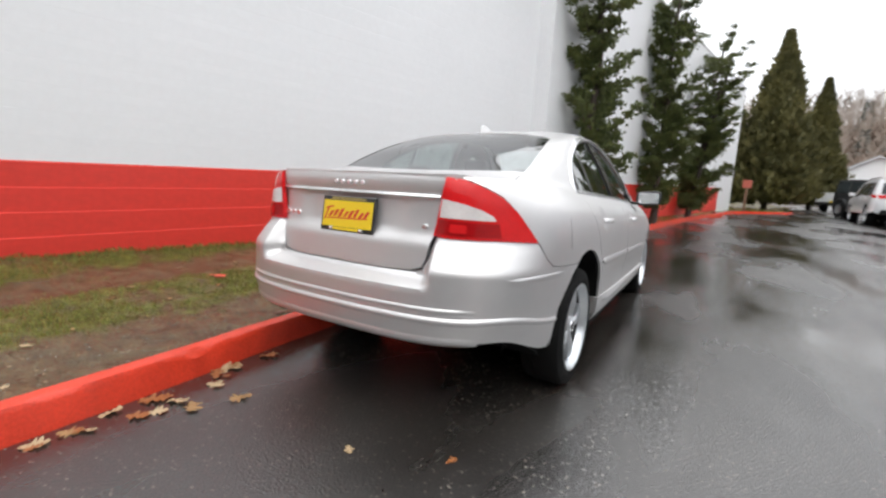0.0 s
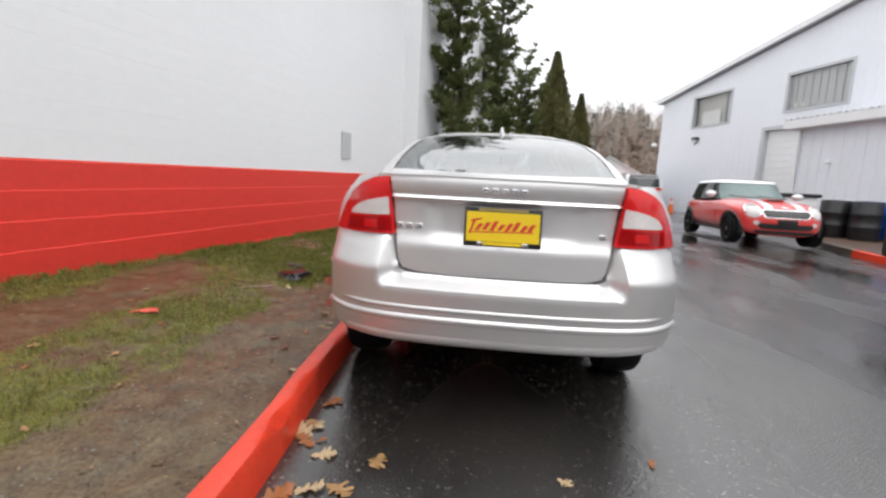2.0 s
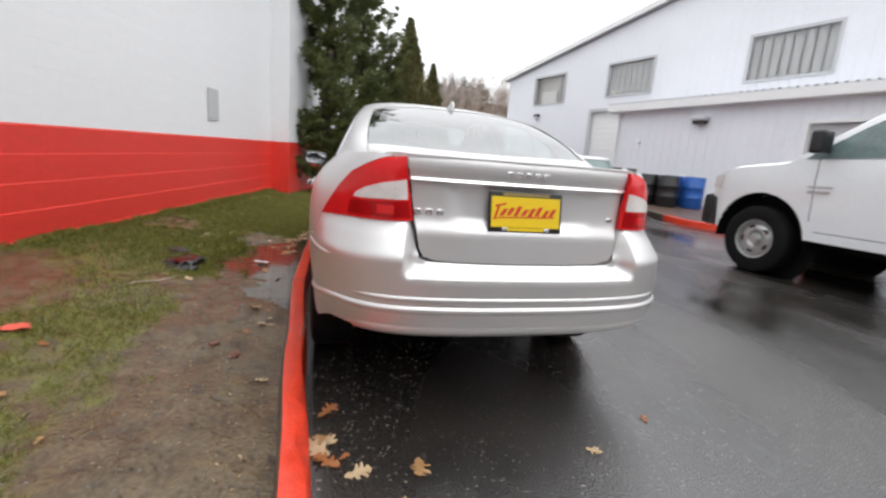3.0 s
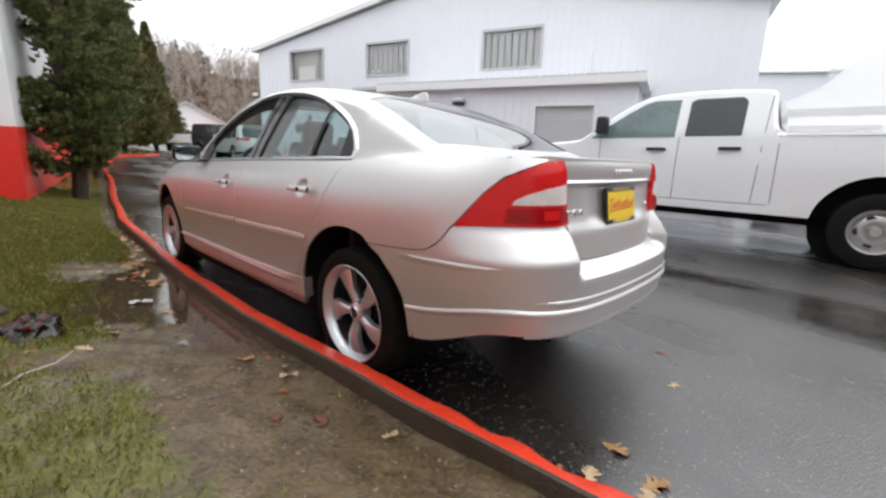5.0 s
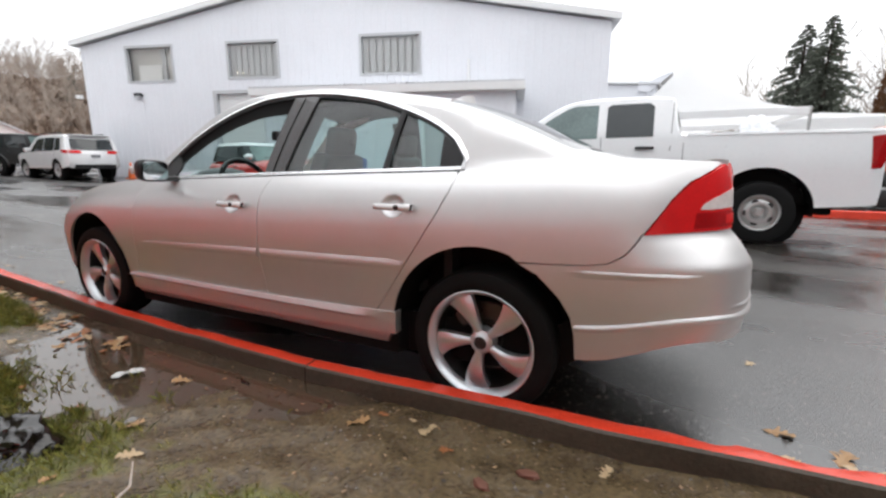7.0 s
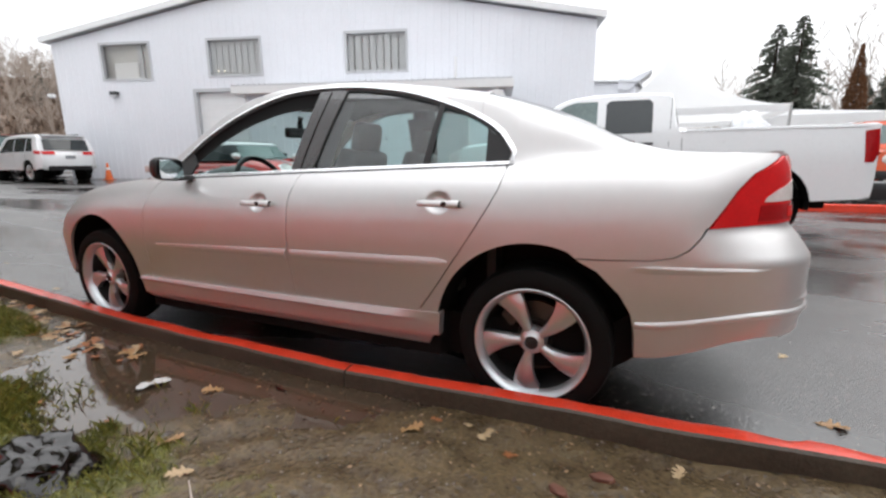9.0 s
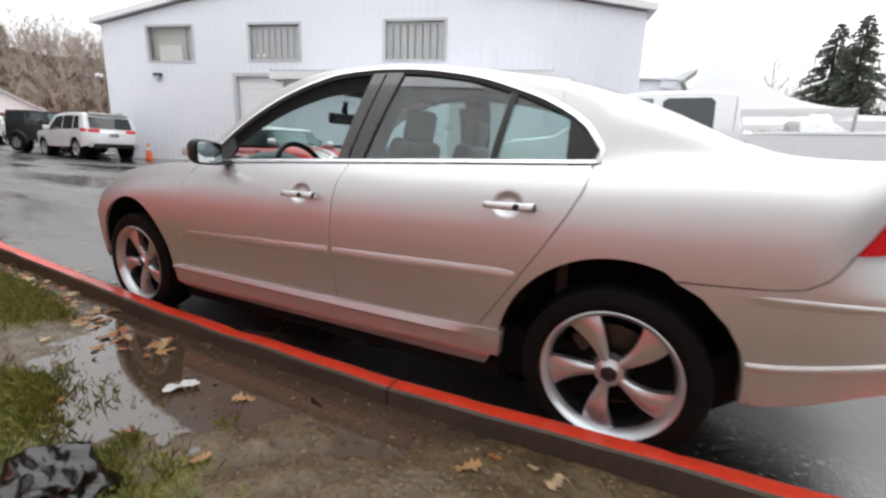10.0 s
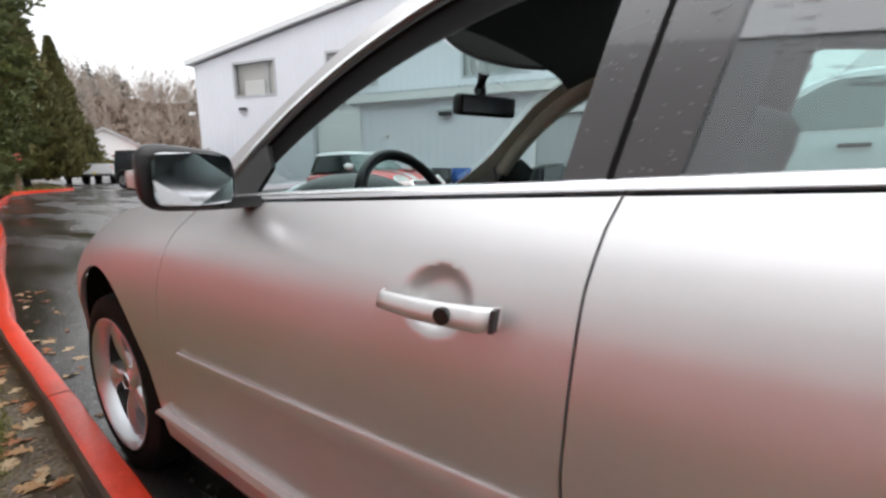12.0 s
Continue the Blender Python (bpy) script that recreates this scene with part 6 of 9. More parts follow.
def vehicle(name, m, label, s, category="car"):
    """A vehicle from its side silhouette: sides cut by the wheel arches, a crowned skin over the top, glass, lamps, wheels."""
    car = thing(name, m, label, category)
    hw, belt, roof, tum, r = s["hw"], s["belt"], s["roof"], s["tum"], s.get("round", 0.05)
    sil = smooth_line(s["sil"], 4)  # rear bottom, over the top, to front bottom
    y0, y1 = min(p[0] for p in sil), max(p[0] for p in sil)
    pr, pf = s.get("rear_round", 0.25), s.get("front_round", 0.5)

    def half(y, z):
        k = 1 - 0.16 * max(0, 1 - (y - y0) / pr) ** 2 - 0.22 * max(0, 1 - (y1 - y) / pf) ** 2
        return hw * k - tum * max(0.0, (z - belt) / (roof - belt)) ** 1.15 - 0.05 * max(0, (0.5 - z) / 0.4) - 0.025 * sm(belt - 0.28, belt, z)

    zb = s["sil"][0][1]
    bot = [(s["sil"][-1][0], zb)]
    for wy, wr in s["wheels"][::-1]:
        cz = s["wr"] + 0.01
        a0 = math.degrees(math.asin(max(-1, (zb - cz) / wr)))
        bot += arc(wy, cz, wr, a0, 180 - a0, 16)
    poly = sil + bot
    inn = offset_in(sil + [(y1, zb - 0.001)], r)[:len(sil)]
    for side in (-1, 1):
        vs, fs = patch(inn + bot, lambda y, z, d: (side * (half(y, z) - d), y, z), 0.09, 0.04, side > 0)
        obj("body_side", vs, fs, s["paint"], car, "", 40)
    # skin
    us = [-1, -0.985, -0.94, -0.82, -0.5, 0, 0.5, 0.82, 0.94, 0.985, 1]
    n, vs, fs = len(us), [], []
    for i, (p, q) in enumerate(zip(sil, inn)):
        for u in us:
            k = abs(u) ** 22 * 0.85 + 0.15 * u * u
            y, z = p[0] + (q[0] - p[0]) * k, p[1] + (q[1] - p[1]) * k
            # bow of the nose and tail in plan
            y += -s.get("bow", 0.10) * u * u * sm(y1 - pf, y1, y) + 0.5 * s.get("bow", 0.10) * u * u * sm(y0 + pr, y0, y)
            vs.append((u * half(q[0], q[1]), y, z))
    for i in range(len(sil) - 1):
        for k in range(n - 1):
            fs.append((i * n + k, (i + 1) * n + k, (i + 1) * n + k + 1, i * n + k + 1))
    obj("body_skin", vs, fs, s["paint"], car, "", 50)
    obj("floor_pan", [(x, y, zb + 0.03) for x, y in ((-hw + 0.12, y0 + 0.15), (hw - 0.12, y0 + 0.15), (hw - 0.12, y1 - 0.2), (-hw + 0.12, y1 - 0.2))], [(0, 3, 2, 1)], M_WELL, car)
    for wy, wr in s["wheels"]:
        for side in (-1, 1):
            lv, lf = lathe([(0.0, 0.0), (0.0, wr)], 20)
            obj("wheel_well", [(side * (hw - 0.30), wy + v[1], s["wr"] + v[2]) for v in lv], lf, M_WELL, car)
            av = []
            for i in range(17):
                a = radians(-5 + 190 * i / 16)
                av += [(side * (half(wy, belt - 0.3) - 0.03), wy + wr * math.cos(a), s["wr"] + 0.01 + wr * math.sin(a)), (side * (hw - 0.31), wy + wr * math.cos(a), s["wr"] + 0.01 + wr * math.sin(a))]
            obj("arch_liner", av, [(2 * i, 2 * i + 2, 2 * i + 3, 2 * i + 1) for i in range(16)], M_WELL, car)
            car_wheel(car, hw - s.get("tuck", 0.05), wy, s["wr"], s["wr"], s["rim"], side, s.get("rim_mat", M_ALLOY), s.get("spokes", 5))
            if s.get("flare"):
                fv = []
                for i in range(19):
                    a = radians(-8 + 196 * i / 18)
                    for o, ww in ((0.0, 0.004), (0.0, 0.03), (0.05, 0.022), (0.07, -0.002)):
                        yy, zz = wy + (wr + o) * math.cos(a), s["wr"] + 0.01 + (wr + o) * math.sin(a)
                        fv.append((side * (half(yy, zz) + ww), yy, zz))
                ff = [(4 * i + k, 4 * i + k + 1, 4 * i + k + 5, 4 * i + k + 4) for i in range(18) for k in range(3)]
                obj("arch_flare", fv, ff, s["flare"], car, "", 50)
    for side in (-1, 1):
        for nm, pl, material, lift in s["side_parts"]:
            vs, fs = patch(dense(pl, 0.12), lambda y, z, d: (side * (half(y, z) + lift - d), y, z), 0.1, 0.014, side > 0)
            obj(nm, vs, fs, material, car, "", 40)
        for y, z, ln in s.get("handles", ()):
            x = half(y, z)
            part("door_handle", box_bm(*sorted((side * x, side * (x + 0.045))), y - ln / 2, y + ln / 2, z - 0.02, z + 0.02, 0.012, 2), s.get("handle_mat", M_BLACK), car, smooth=40)
        for y0_, z0_, y1_, z1_ in s.get("seams", ()):
            n_ = 7
            vs = []
            for i in range(n_):
                t = i / (n_ - 1)
                y, z = y0_ + (y1_ - y0_) * t, z0_ + (z1_ - z0_) * t
                for dy in (-0.004, 0.004):
                    vs.append((side * (half(y, z) + 0.002), y + (dy if abs(z1_ - z0_) > abs(y1_ - y0_) else 0), z + (0 if abs(z1_ - z0_) > abs(y1_ - y0_) else dy)))
            obj("panel_gap", vs, [(2 * i, 2 * i + 1, 2 * i + 3, 2 * i + 2) for i in range(n_ - 1)], M_BLACK, car)
        if "mirror" in s:
            y, z, w_, h_, mm = s["mirror"]
            x = half(y, z)
            mir = new("door_mirror")
            mir.parent = car
            part("mirror_shell", box_bm(*sorted((side * (x + 0.06), side * (x + 0.06 + w_))), y - 0.05, y + 0.09, z, z + h_, 0.035, 3), mm, mir, smooth=50)
            part("mirror_arm", box_bm(*sorted((side * (x - 0.02), side * (x + 0.08))), y, y + 0.05, z + 0.02, z + 0.07, 0.01, 1), M_BLACK, mir)
    # panes and panels laid on the crowned skin, between two silhouette stations
    upper = sorted((p for p in sil if p[1] > belt * 0.75), key=lambda p: p[0])
    top_z = curve1([p for i, p in enumerate(upper) if i == 0 or p[0] > upper[i - 1][0] + 0.004])
    for nm, span, ua, ub, material, lift in s["cross_parts"]:
        vs, fs = [], []
        if len(span) == 2:
            for i in range(9):
                u = ua + (ub - ua) * i / 8
                for k in range(13):
                    y = span[0] + (span[1] - span[0]) * k / 12
                    z = top_z(y)
                    vs.append((u * half(y, z), y - s.get("bow", 0.10) * u * u * sm(y1 - pf, y1, y), z + lift - r * 0.15 * u * u - r * 0.8 * abs(u) ** 22))
            fs = [(i * 13 + k, i * 13 + k + 1, i * 13 + k + 14, i * 13 + k + 13) for i in range(8) for k in range(12)]
            obj(nm, vs, fs, material, car, "", 50)
            continue
        ya, za, yb, zb_ = span
        t = Vector((yb - ya, zb_ - za)).normalized()
        ny, nz = -t.y, t.x
        if nz < -0.7 or (abs(nz) < 0.7 and (ny > 0) != ((ya + yb) / 2 > (y0 + y1) / 2)):
            ny, nz = -ny, -nz
        m_ = 10
        for i in range(m_ + 1):
            u = ua + (ub - ua) * i / m_
            for k in range(5):
                tt = k / 4
                y, z = ya + (yb - ya) * tt, za + (zb_ - za) * tt
                bowy = -s.get("bow", 0.10) * u * u * sm(y1 - pf, y1, y) + 0.5 * s.get("bow", 0.10) * u * u * sm(y0 + pr, y0, y)
                drop = -r * 0.15 * u * u
                vs.append((u * half(y, z), y + ny * (lift + drop) + bowy, z + nz * (lift + drop)))
        for i in range(m_):
            for k in range(4):
                fs.append((i * 5 + k, i * 5 + k + 1, (i + 1) * 5 + k + 1, (i + 1) * 5 + k))
        obj(nm, vs, fs, material, car, "", 50)
    for nm, (x0, x1, ya, yb, za, zb_), material, bev in s.get("boxes", ()):
        part(nm, box_bm(x0, x1, ya, yb, za, zb_, bev, 2), material, car, smooth=45)
    return car


def rz(x, y, turn):
    return pose(x, y, road_z(x, y), 0, 0, turn)


def build_truck():
    sil = [(-1.20, 0.49), (-1.24, 0.75), (-1.23, 1.15), (-1.20, 1.445), (-1.0, 1.46), (0.0, 1.46), (0.92, 1.455), (0.98, 1.47), (1.02, 1.62), (1.07, 1.90), (1.18, 1.965), (1.65, 1.99), (2.25, 1.975), (2.6, 1.90), (2.95, 1.69), (3.30, 1.43), (3.45, 1.36), (4.0, 1.30), (4.32, 1.22), (4.45, 1.08), (4.48, 0.8), (4.44, 0.49)]
    glass_r = [(1.34, 1.405), (1.96, 1.395), (1.96, 1.83), (1.90, 1.87), (1.40, 1.87), (1.34, 1.82)]
    glass_f = [(2.08, 1.39), (3.20, 1.37), (3.06, 1.48), (2.74, 1.70), (2.52, 1.83), (2.40, 1.87), (2.08, 1.87)]
    s = dict(hw=1.0, belt=1.36, roof=1.98, tum=0.20, round=0.05, sil=sil, wheels=[(0, 0.575), (3.59, 0.555)], wr=0.405, rim=0.235, rim_mat=M_STEEL, spokes=0, paint=M_WHITE_PAINT, rear_round=0.1, front_round=0.55, bow=0.14, tuck=0.02,
             side_parts=[("rear_door_pane", glass_r, M_TINT, 0.004), ("front_door_pane", glass_f, M_TINT_PALE, 0.004),
                         ("tail_lamp", [(-1.20, 0.98), (-1.05, 0.98), (-1.02, 1.36), (-1.16, 1.38)], M_DEEP_RED, 0.006),
                         ("sill_moulding", [(0.72, 0.49), (2.95, 0.49), (2.95, 0.56), (0.72, 0.57)], M_WHITE_PAINT, 0.018),
                         ("bed_rail_cap", [(-1.18, 1.41), (0.92, 1.41), (0.92, 1.44), (-1.18, 1.44)], M_WHITE_PAINT, 0.012),
                         ("headlamp", [(4.20, 0.98), (4.42, 0.98), (4.40, 1.14), (4.18, 1.17)], M_CLEAR_LENS, 0.006),
                         ("front_bumper_side", [(4.18, 0.49), (4.43, 0.52), (4.45, 0.90), (4.26, 0.86)], M_BLACK, 0.02),
                         ("model_badge", [(2.86, 1.06), (3.10, 1.06), (3.10, 1.08), (2.86, 1.08)], M_STEEL, 0.006),
                         ("model_badge", [(2.88, 1.00), (3.10, 1.00), (3.10, 1.03), (2.88, 1.03)], M_STEEL, 0.006)],
             handles=[(1.44, 1.25, 0.24), (2.28, 1.23, 0.24)], seams=[(0.95, 0.62, 0.96, 1.42), (1.14, 0.62, 1.10, 1.88), (2.02, 0.58, 2.02, 1.40), (3.02, 0.70, 3.06, 1.38), (0.98, 0.60, 2.95, 0.59)],
             mirror=(2.98, 1.42, 0.17, 0.24, M_BLACK),
             cross_parts=[("windscreen", (2.70, 1.85, 3.26, 1.47), -0.9, 0.9, M_TINT, 0.004), ("cab_rear_pane", (0.985, 1.52, 1.06, 1.86), -0.8, 0.8, M_TINT_PALE, 0.004), ("tailgate", (-1.235, 0.80, -1.235, 1.40), -0.86, 0.86, M_WHITE_PAINT, 0.02), ("grille", (4.48, 0.88, 4.43, 1.12), -0.6, 0.6, M_BLACK, 0.02)],
             boxes=[("rear_bumper", (-0.98, 0.98, -1.46, -1.16, 0.50, 0.74), M_BLACK, 0.06), ("front_bumper", (-0.90, 0.90, 4.30, 4.50, 0.48, 0.90), M_BLACK, 0.07), ("running_gear", (-0.55, 0.55, -0.9, 4.1, 0.36, 0.52), M_WELL, 0.03)])
    c = pose(0, 0, 0, 0, 0, 2.9)
    hub = Vector((4.45, -1.88, 0))
    ctr = hub + (c @ Vector((1.0, 0, 0)))
    truck = vehicle("pickup_truck", pose(ctr.x, ctr.y, road_z(ctr.x, ctr.y) + 0.0, 0, 0, 2.9), "white crew-cab pickup truck with black bumpers and steel wheels", s, "truck")
    # round fuel flap on the bed
    vs, fs = lathe([(0.0, 0.085), (0.004, 0.08), (0.004, 0.0)], 28)
    obj("fuel_flap", [(-(0.975 + v[0]), 0.70 + v[1], 1.18 + v[2]) for v in vs], [f[::-1] for f in fs], M_WHITE_PAINT, truck, "", 40)
    # white plastic bag bulging above the bed's far rail
    bm = bmesh.new()
    bmesh.ops.create_icosphere(bm, subdivisions=4, radius=1)
    for v in bm.verts:
        n_ = v.co.normalized()
        k = 1 + 0.28 * noise.noise(n_ * 2.1) + 0.12 * abs(noise.noise(n_ * 6))
        v.co = Vector((n_.x * 0.2 * k, n_.y * 0.25 * k, max(-0.04, n_.z * k * (0.25 + 0.10 * n_.y))))
    me = bpy.data.meshes.new("plastic_bag")
    bm.to_mesh(me)
    bm.free()
    me.materials.append(mat("white_plastic_film", (0.85, 0.86, 0.88), 0.3, var=0.05))
    bag = new("plastic_bag", me)
    bag.matrix_basis = pose(6.05, -2.0, road_z(6, -2) + 1.50, 0, 0, 20)
    tagged(bag, "white crumpled plastic bag lying in the truck bed", "bag")
    return truck


def build_mini():
    car = thing("hatchback", rz(6.22, 9.69, 174), "red two-door hatchback with white roof, mirrors and bonnet stripes", "car")
    W = curve1([(-0.62, 0.50), (-0.56, 0.66), (-0.4, 0.77), (0.0, 0.83), (0.6, 0.84), (2.0, 0.84), (2.467, 0.83), (2.72, 0.77), (2.90, 0.665), (3.0, 0.53), (3.06, 0.33), (3.08, 0.12)])
    ZT = curve1([(-0.62, 0.80), (-0.5, 0.95), (0.0, 0.965), (1.0, 0.96), (1.75, 0.975), (2.2, 0.945), (2.6, 0.885), (2.82, 0.82), (2.96, 0.74), (3.04, 0.64), (3.08, 0.54)])
    ZB = curve1([(-0.62, 0.42), (-0.5, 0.27), (0.0, 0.24), (2.7, 0.22), (2.95, 0.22), (3.04, 0.27), (3.08, 0.36)])

    def sect(y, a):
        w, zt, zb = W(y), ZT(y), ZB(y)
        zc, hh = (zt + zb) / 2, (zt - zb) / 2
        return w * max(0.0, math.cos(a)) ** 0.42, zc + hh * math.copysign(abs(math.sin(a)) ** 0.62, a)

    def top_z(x, y):
        c = min(1.0, abs(x) / W(y)) ** (1 / 0.42)
        return (ZT(y) + ZB(y)) / 2 + (ZT(y) - ZB(y)) / 2 * max(0.0, 1 - c * c) ** 0.31

    def half_w(y, z):
        zc, hh = (ZT(y) + ZB(y)) / 2, (ZT(y) - ZB(y)) / 2
        q = min(1.0, abs(z - zc) / hh) ** (1 / 0.62)
        return W(y) * max(0.0, 1 - q * q) ** 0.21

    def nose(x, z):
        lo, hi = 2.2, 3.0799
        for _ in range(22):
            m_ = (lo + hi) / 2
            if half_w(m_, z) >= abs(x) and ZB(m_) < z < ZT(m_):
                lo = m_
            else:
                hi = m_
        return lo
    ys = list(np.linspace(-0.62, -0.3, 7)) + list(np.linspace(-0.1, 2.5, 18)) + list(np.linspace(2.6, 3.08, 15))
    n, vs, fs = 40, [], []
    for y in ys:
        for k in range(n):
            t = 2 * math.pi * k / n
            a = math.asin(math.sin(t))
            x, z = sect(y, a)
            vs.append((x if math.cos(t) >= 0 else -x, y, z))
    for i in range(len(ys) - 1):
        for k in range(n):
            fs.append((i * n + k, i * n + (k + 1) % n, (i + 1) * n + (k + 1) % n, (i + 1) * n + k))
    fs += [tuple(range(n)), tuple(range((len(ys) - 1) * n, len(ys) * n))[::-1]]
    obj("body", vs, fs, M_RED_PAINT, car, "red painted body", 50)
    # glasshouse with blacked-out pillars under a white roof
    lev = [(0.93, -0.52, 1.84, 0.765), (1.0, -0.48, 1.74, 0.75), (1.12, -0.42, 1.57, 0.725), (1.24, -0.36, 1.41, 0.695), (1.315, -0.32, 1.32, 0.672), (1.32, -0.335, 1.335, 0.682), (1.36, -0.30, 1.27, 0.66), (1.39, -0.22, 1.17, 0.61), (1.408, -0.08, 1.0, 0.50), (1.415, 0.15, 0.75, 0.25), (1.416, 0.44, 0.46, 0.01)]
    m = 44
    rings = []
    for z, y0, y1, w in lev:
        ring = []
        for k in range(m):
            t = 2 * math.pi * k / m
            cx, sy = math.copysign(abs(math.cos(t)) ** 0.36, math.cos(t)), math.copysign(abs(math.sin(t)) ** 0.36, math.sin(t))
            ring.append((w * cx, (y0 + y1) / 2 + (y1 - y0) / 2 * sy - (0.16 * (abs(cx) ** 3) * (sy > 0) * min(1, (1.41 - z) * 4)), z))
        rings.append(ring)

    def band(name, i0, i1, keep, material, label=""):
        vs = [p for r in rings[i0:i1 + 1] for p in r]
        fs = [(j * m + k, j * m + (k + 1) % m, (j + 1) * m + (k + 1) % m, (j + 1) * m + k) for j in range(i1 - i0) for k in range(m) if keep(k)]
        obj(name, vs, fs, material, car, label, 50)
    front = lambda k: 5 <= k <= 16
    band("windscreen", 0, 4, front, M_TINT_PALE, "pale green windscreen")
    band("side_glass", 0, 4, lambda k: not front(k), M_TINT, "dark wrap-round side glass")
    band("roof_panel", 5, 10, lambda k: True, M_WHITE_PAINT, "white roof")
    for x0 in (-0.36, 0.21):
        vs = [(x0 + 0.15 * i, y, top_z(x0 + 0.15 * i, y) + 0.006) for y in np.linspace(1.82, 2.93, 16) for i in (0, 0.5, 1)]
        fs = [(3 * j + i, 3 * j + i + 1, 3 * j + i + 4, 3 * j + i + 3) for j in range(15) for i in (0, 1)]
        obj("bonnet_stripe", vs, fs, M_WHITE_PAINT, car, "white bonnet stripe", 50)
    sz = top_z(0, 2.35)
    part("bonnet_scoop", box_bm(-0.19, 0.19, 2.28, 2.46, sz - 0.03, sz + 0.035, 0.02, 2), M_RED_PAINT, car, smooth=40)
    box("scoop_mouth", -0.15, 0.15, 2.455, 2.466, sz - 0.008, sz + 0.022, M_BLACK, car)

    def nose_panel(name, pts, lift, material, label=""):
        panel(name, dense(pts, 0.03), lambda x, z, d: (x, nose(x, z) + lift - d, z), material, car, label, step=0.03, rim=0.03)
    nose_panel("grille_surround", [(-0.46, 0.70), (-0.40, 0.755), (0.40, 0.755), (0.46, 0.70), (0.38, 0.585), (-0.38, 0.585)], 0.012, M_CHROME, "chrome grille surround")
    nose_panel("grille", [(-0.43, 0.695), (-0.38, 0.738), (0.38, 0.738), (0.43, 0.695), (0.36, 0.60), (-0.36, 0.60)], 0.02, M_BLACK)
    nose_panel("lower_grille", [(-0.50, 0.44), (-0.46, 0.47), (0.46, 0.47), (0.50, 0.44), (0.44, 0.36), (-0.44, 0.36)], 0.012, M_BLACK)
    nose_panel("number_plate", [(-0.17, 0.56), (0.17, 0.56), (0.17, 0.455), (-0.17, 0.455)], 0.03, M_BLACK, "dark plate carrier")
    nose_panel("lower_valance", [(-0.55, 0.33), (0.55, 0.33), (0.5, 0.26), (-0.5, 0.26)], 0.012, M_BLACK)
    part("mouth_bar", box_bm(-0.07, 0.07, 2.90, 2.94, 0.775, 0.80, 0.01, 1), M_CHROME, car, smooth=40)
    for side in (-1, 1):
        hx, hz, hr = side * 0.565, 0.72, 0.118
        for nm, k0, lift, material in (("headlamp_ring", 1.12, 0.014, M_CHROME), ("headlamp", 0.98, 0.03, M_CLEAR_LENS)):
            cpts = [(hx + hr * k0 * math.cos(a), hz + hr * k0 * 1.08 * math.sin(a)) for a in np.linspace(0, 2 * math.pi, 29)[:-1]]
            panel(nm, cpts, lambda x, z, d, lift=lift, k0=k0: (x, nose(x, min(z, 0.80)) + lift * (1 - 0.5 * (((x - hx) / hr) ** 2 + ((z - hz) / hr) ** 2)) + 0.006 - d, z), material, car, "round clear headlamp" if nm == "headlamp" else "", step=0.02, rim=0.04)
        cpts = [(side * 0.52 + 0.045 * math.cos(a), 0.475 + 0.045 * math.sin(a)) for a in np.linspace(0, 2 * math.pi, 17)[:-1]]
        panel("fog_lamp", cpts, lambda x, z, d: (x, nose(x, z) + 0.016 - d, z), M_CLEAR_LENS, car, step=0.02, rim=0.02)
        for yc in (0.0, 2.467):
            # black arch trim with the dark well inside
            vs, fs = [], []
            for i in range(25):
                a = radians(-12 + 204 * i / 24)
                for r, o in ((0.30, 0.012), (0.372, 0.022), (0.385, -0.02)):
                    y, z = yc + r * math.cos(a), 0.315 + r * math.sin(a)
                    vs.append((side * (half_w(min(y, 2.9), max(min(z, 0.75), 0.42)) + o), y, z))
            fs = [(3 * i + j, 3 * i + j + 1, 3 * i + j + 4, 3 * i + j + 3) for i in range(24) for j in (0, 1)]
            obj("arch_trim", vs, fs, M_BLACK, car, "black wheel-arch trim", 50)
            v2, f2 = lathe([(0, 0.0), (0, 0.33)], 24)
            obj("wheel_well", [(side * (half_w(yc, 0.5) + 0.006), yc + v[1], 0.32 + v[2]) for v in v2], f2, M_WELL, car)
            car_wheel(car, half_w(yc, 0.5) - 0.004, yc, 0.30, 0.30, 0.20, side, M_BLACK, 7)
        vs = [(side * (half_w(y, 0.34) + 0.01), y, z) for y in np.linspace(0.36, 2.1, 8) for z in (0.24, 0.34)]
        obj("sill_trim", vs, [(2 * i, 2 * i + 2, 2 * i + 3, 2 * i + 1) for i in range(7)], M_BLACK, car)
        vs = [(side * (half_w(y, 0.80) + 0.006 + 0.02 * (i in (1, 2))), y, 0.80 + dz) for i, y in enumerate((0.72, 0.75, 0.88, 0.91)) for dz in (-0.02, 0.02)]
        obj("door_handle", vs, [(2 * i, 2 * i + 2, 2 * i + 3, 2 * i + 1) for i in range(3)], M_CHROME, car)
        bm = bmesh.new()
        bmesh.ops.create_uvsphere(bm, u_segments=18, v_segments=10, radius=1, matrix=Matrix.Translation((side * 0.90, 1.52, 1.04)) @ Matrix.Diagonal((0.12, 0.07, 0.075, 1)))
        part("door_mirror", bm, M_WHITE_PAINT, car, "white door mirror", 60)
        seam = [(side * (half_w(1.80 - 0.03 * math.sin(i), z) + 0.002), 1.80 - 0.06 * (z - 0.3), z) for i, z in enumerate(np.linspace(0.34, 0.86, 8))]
        obj("door_seam", *tube(seam, 0.004, 5), M_BLACK, car)
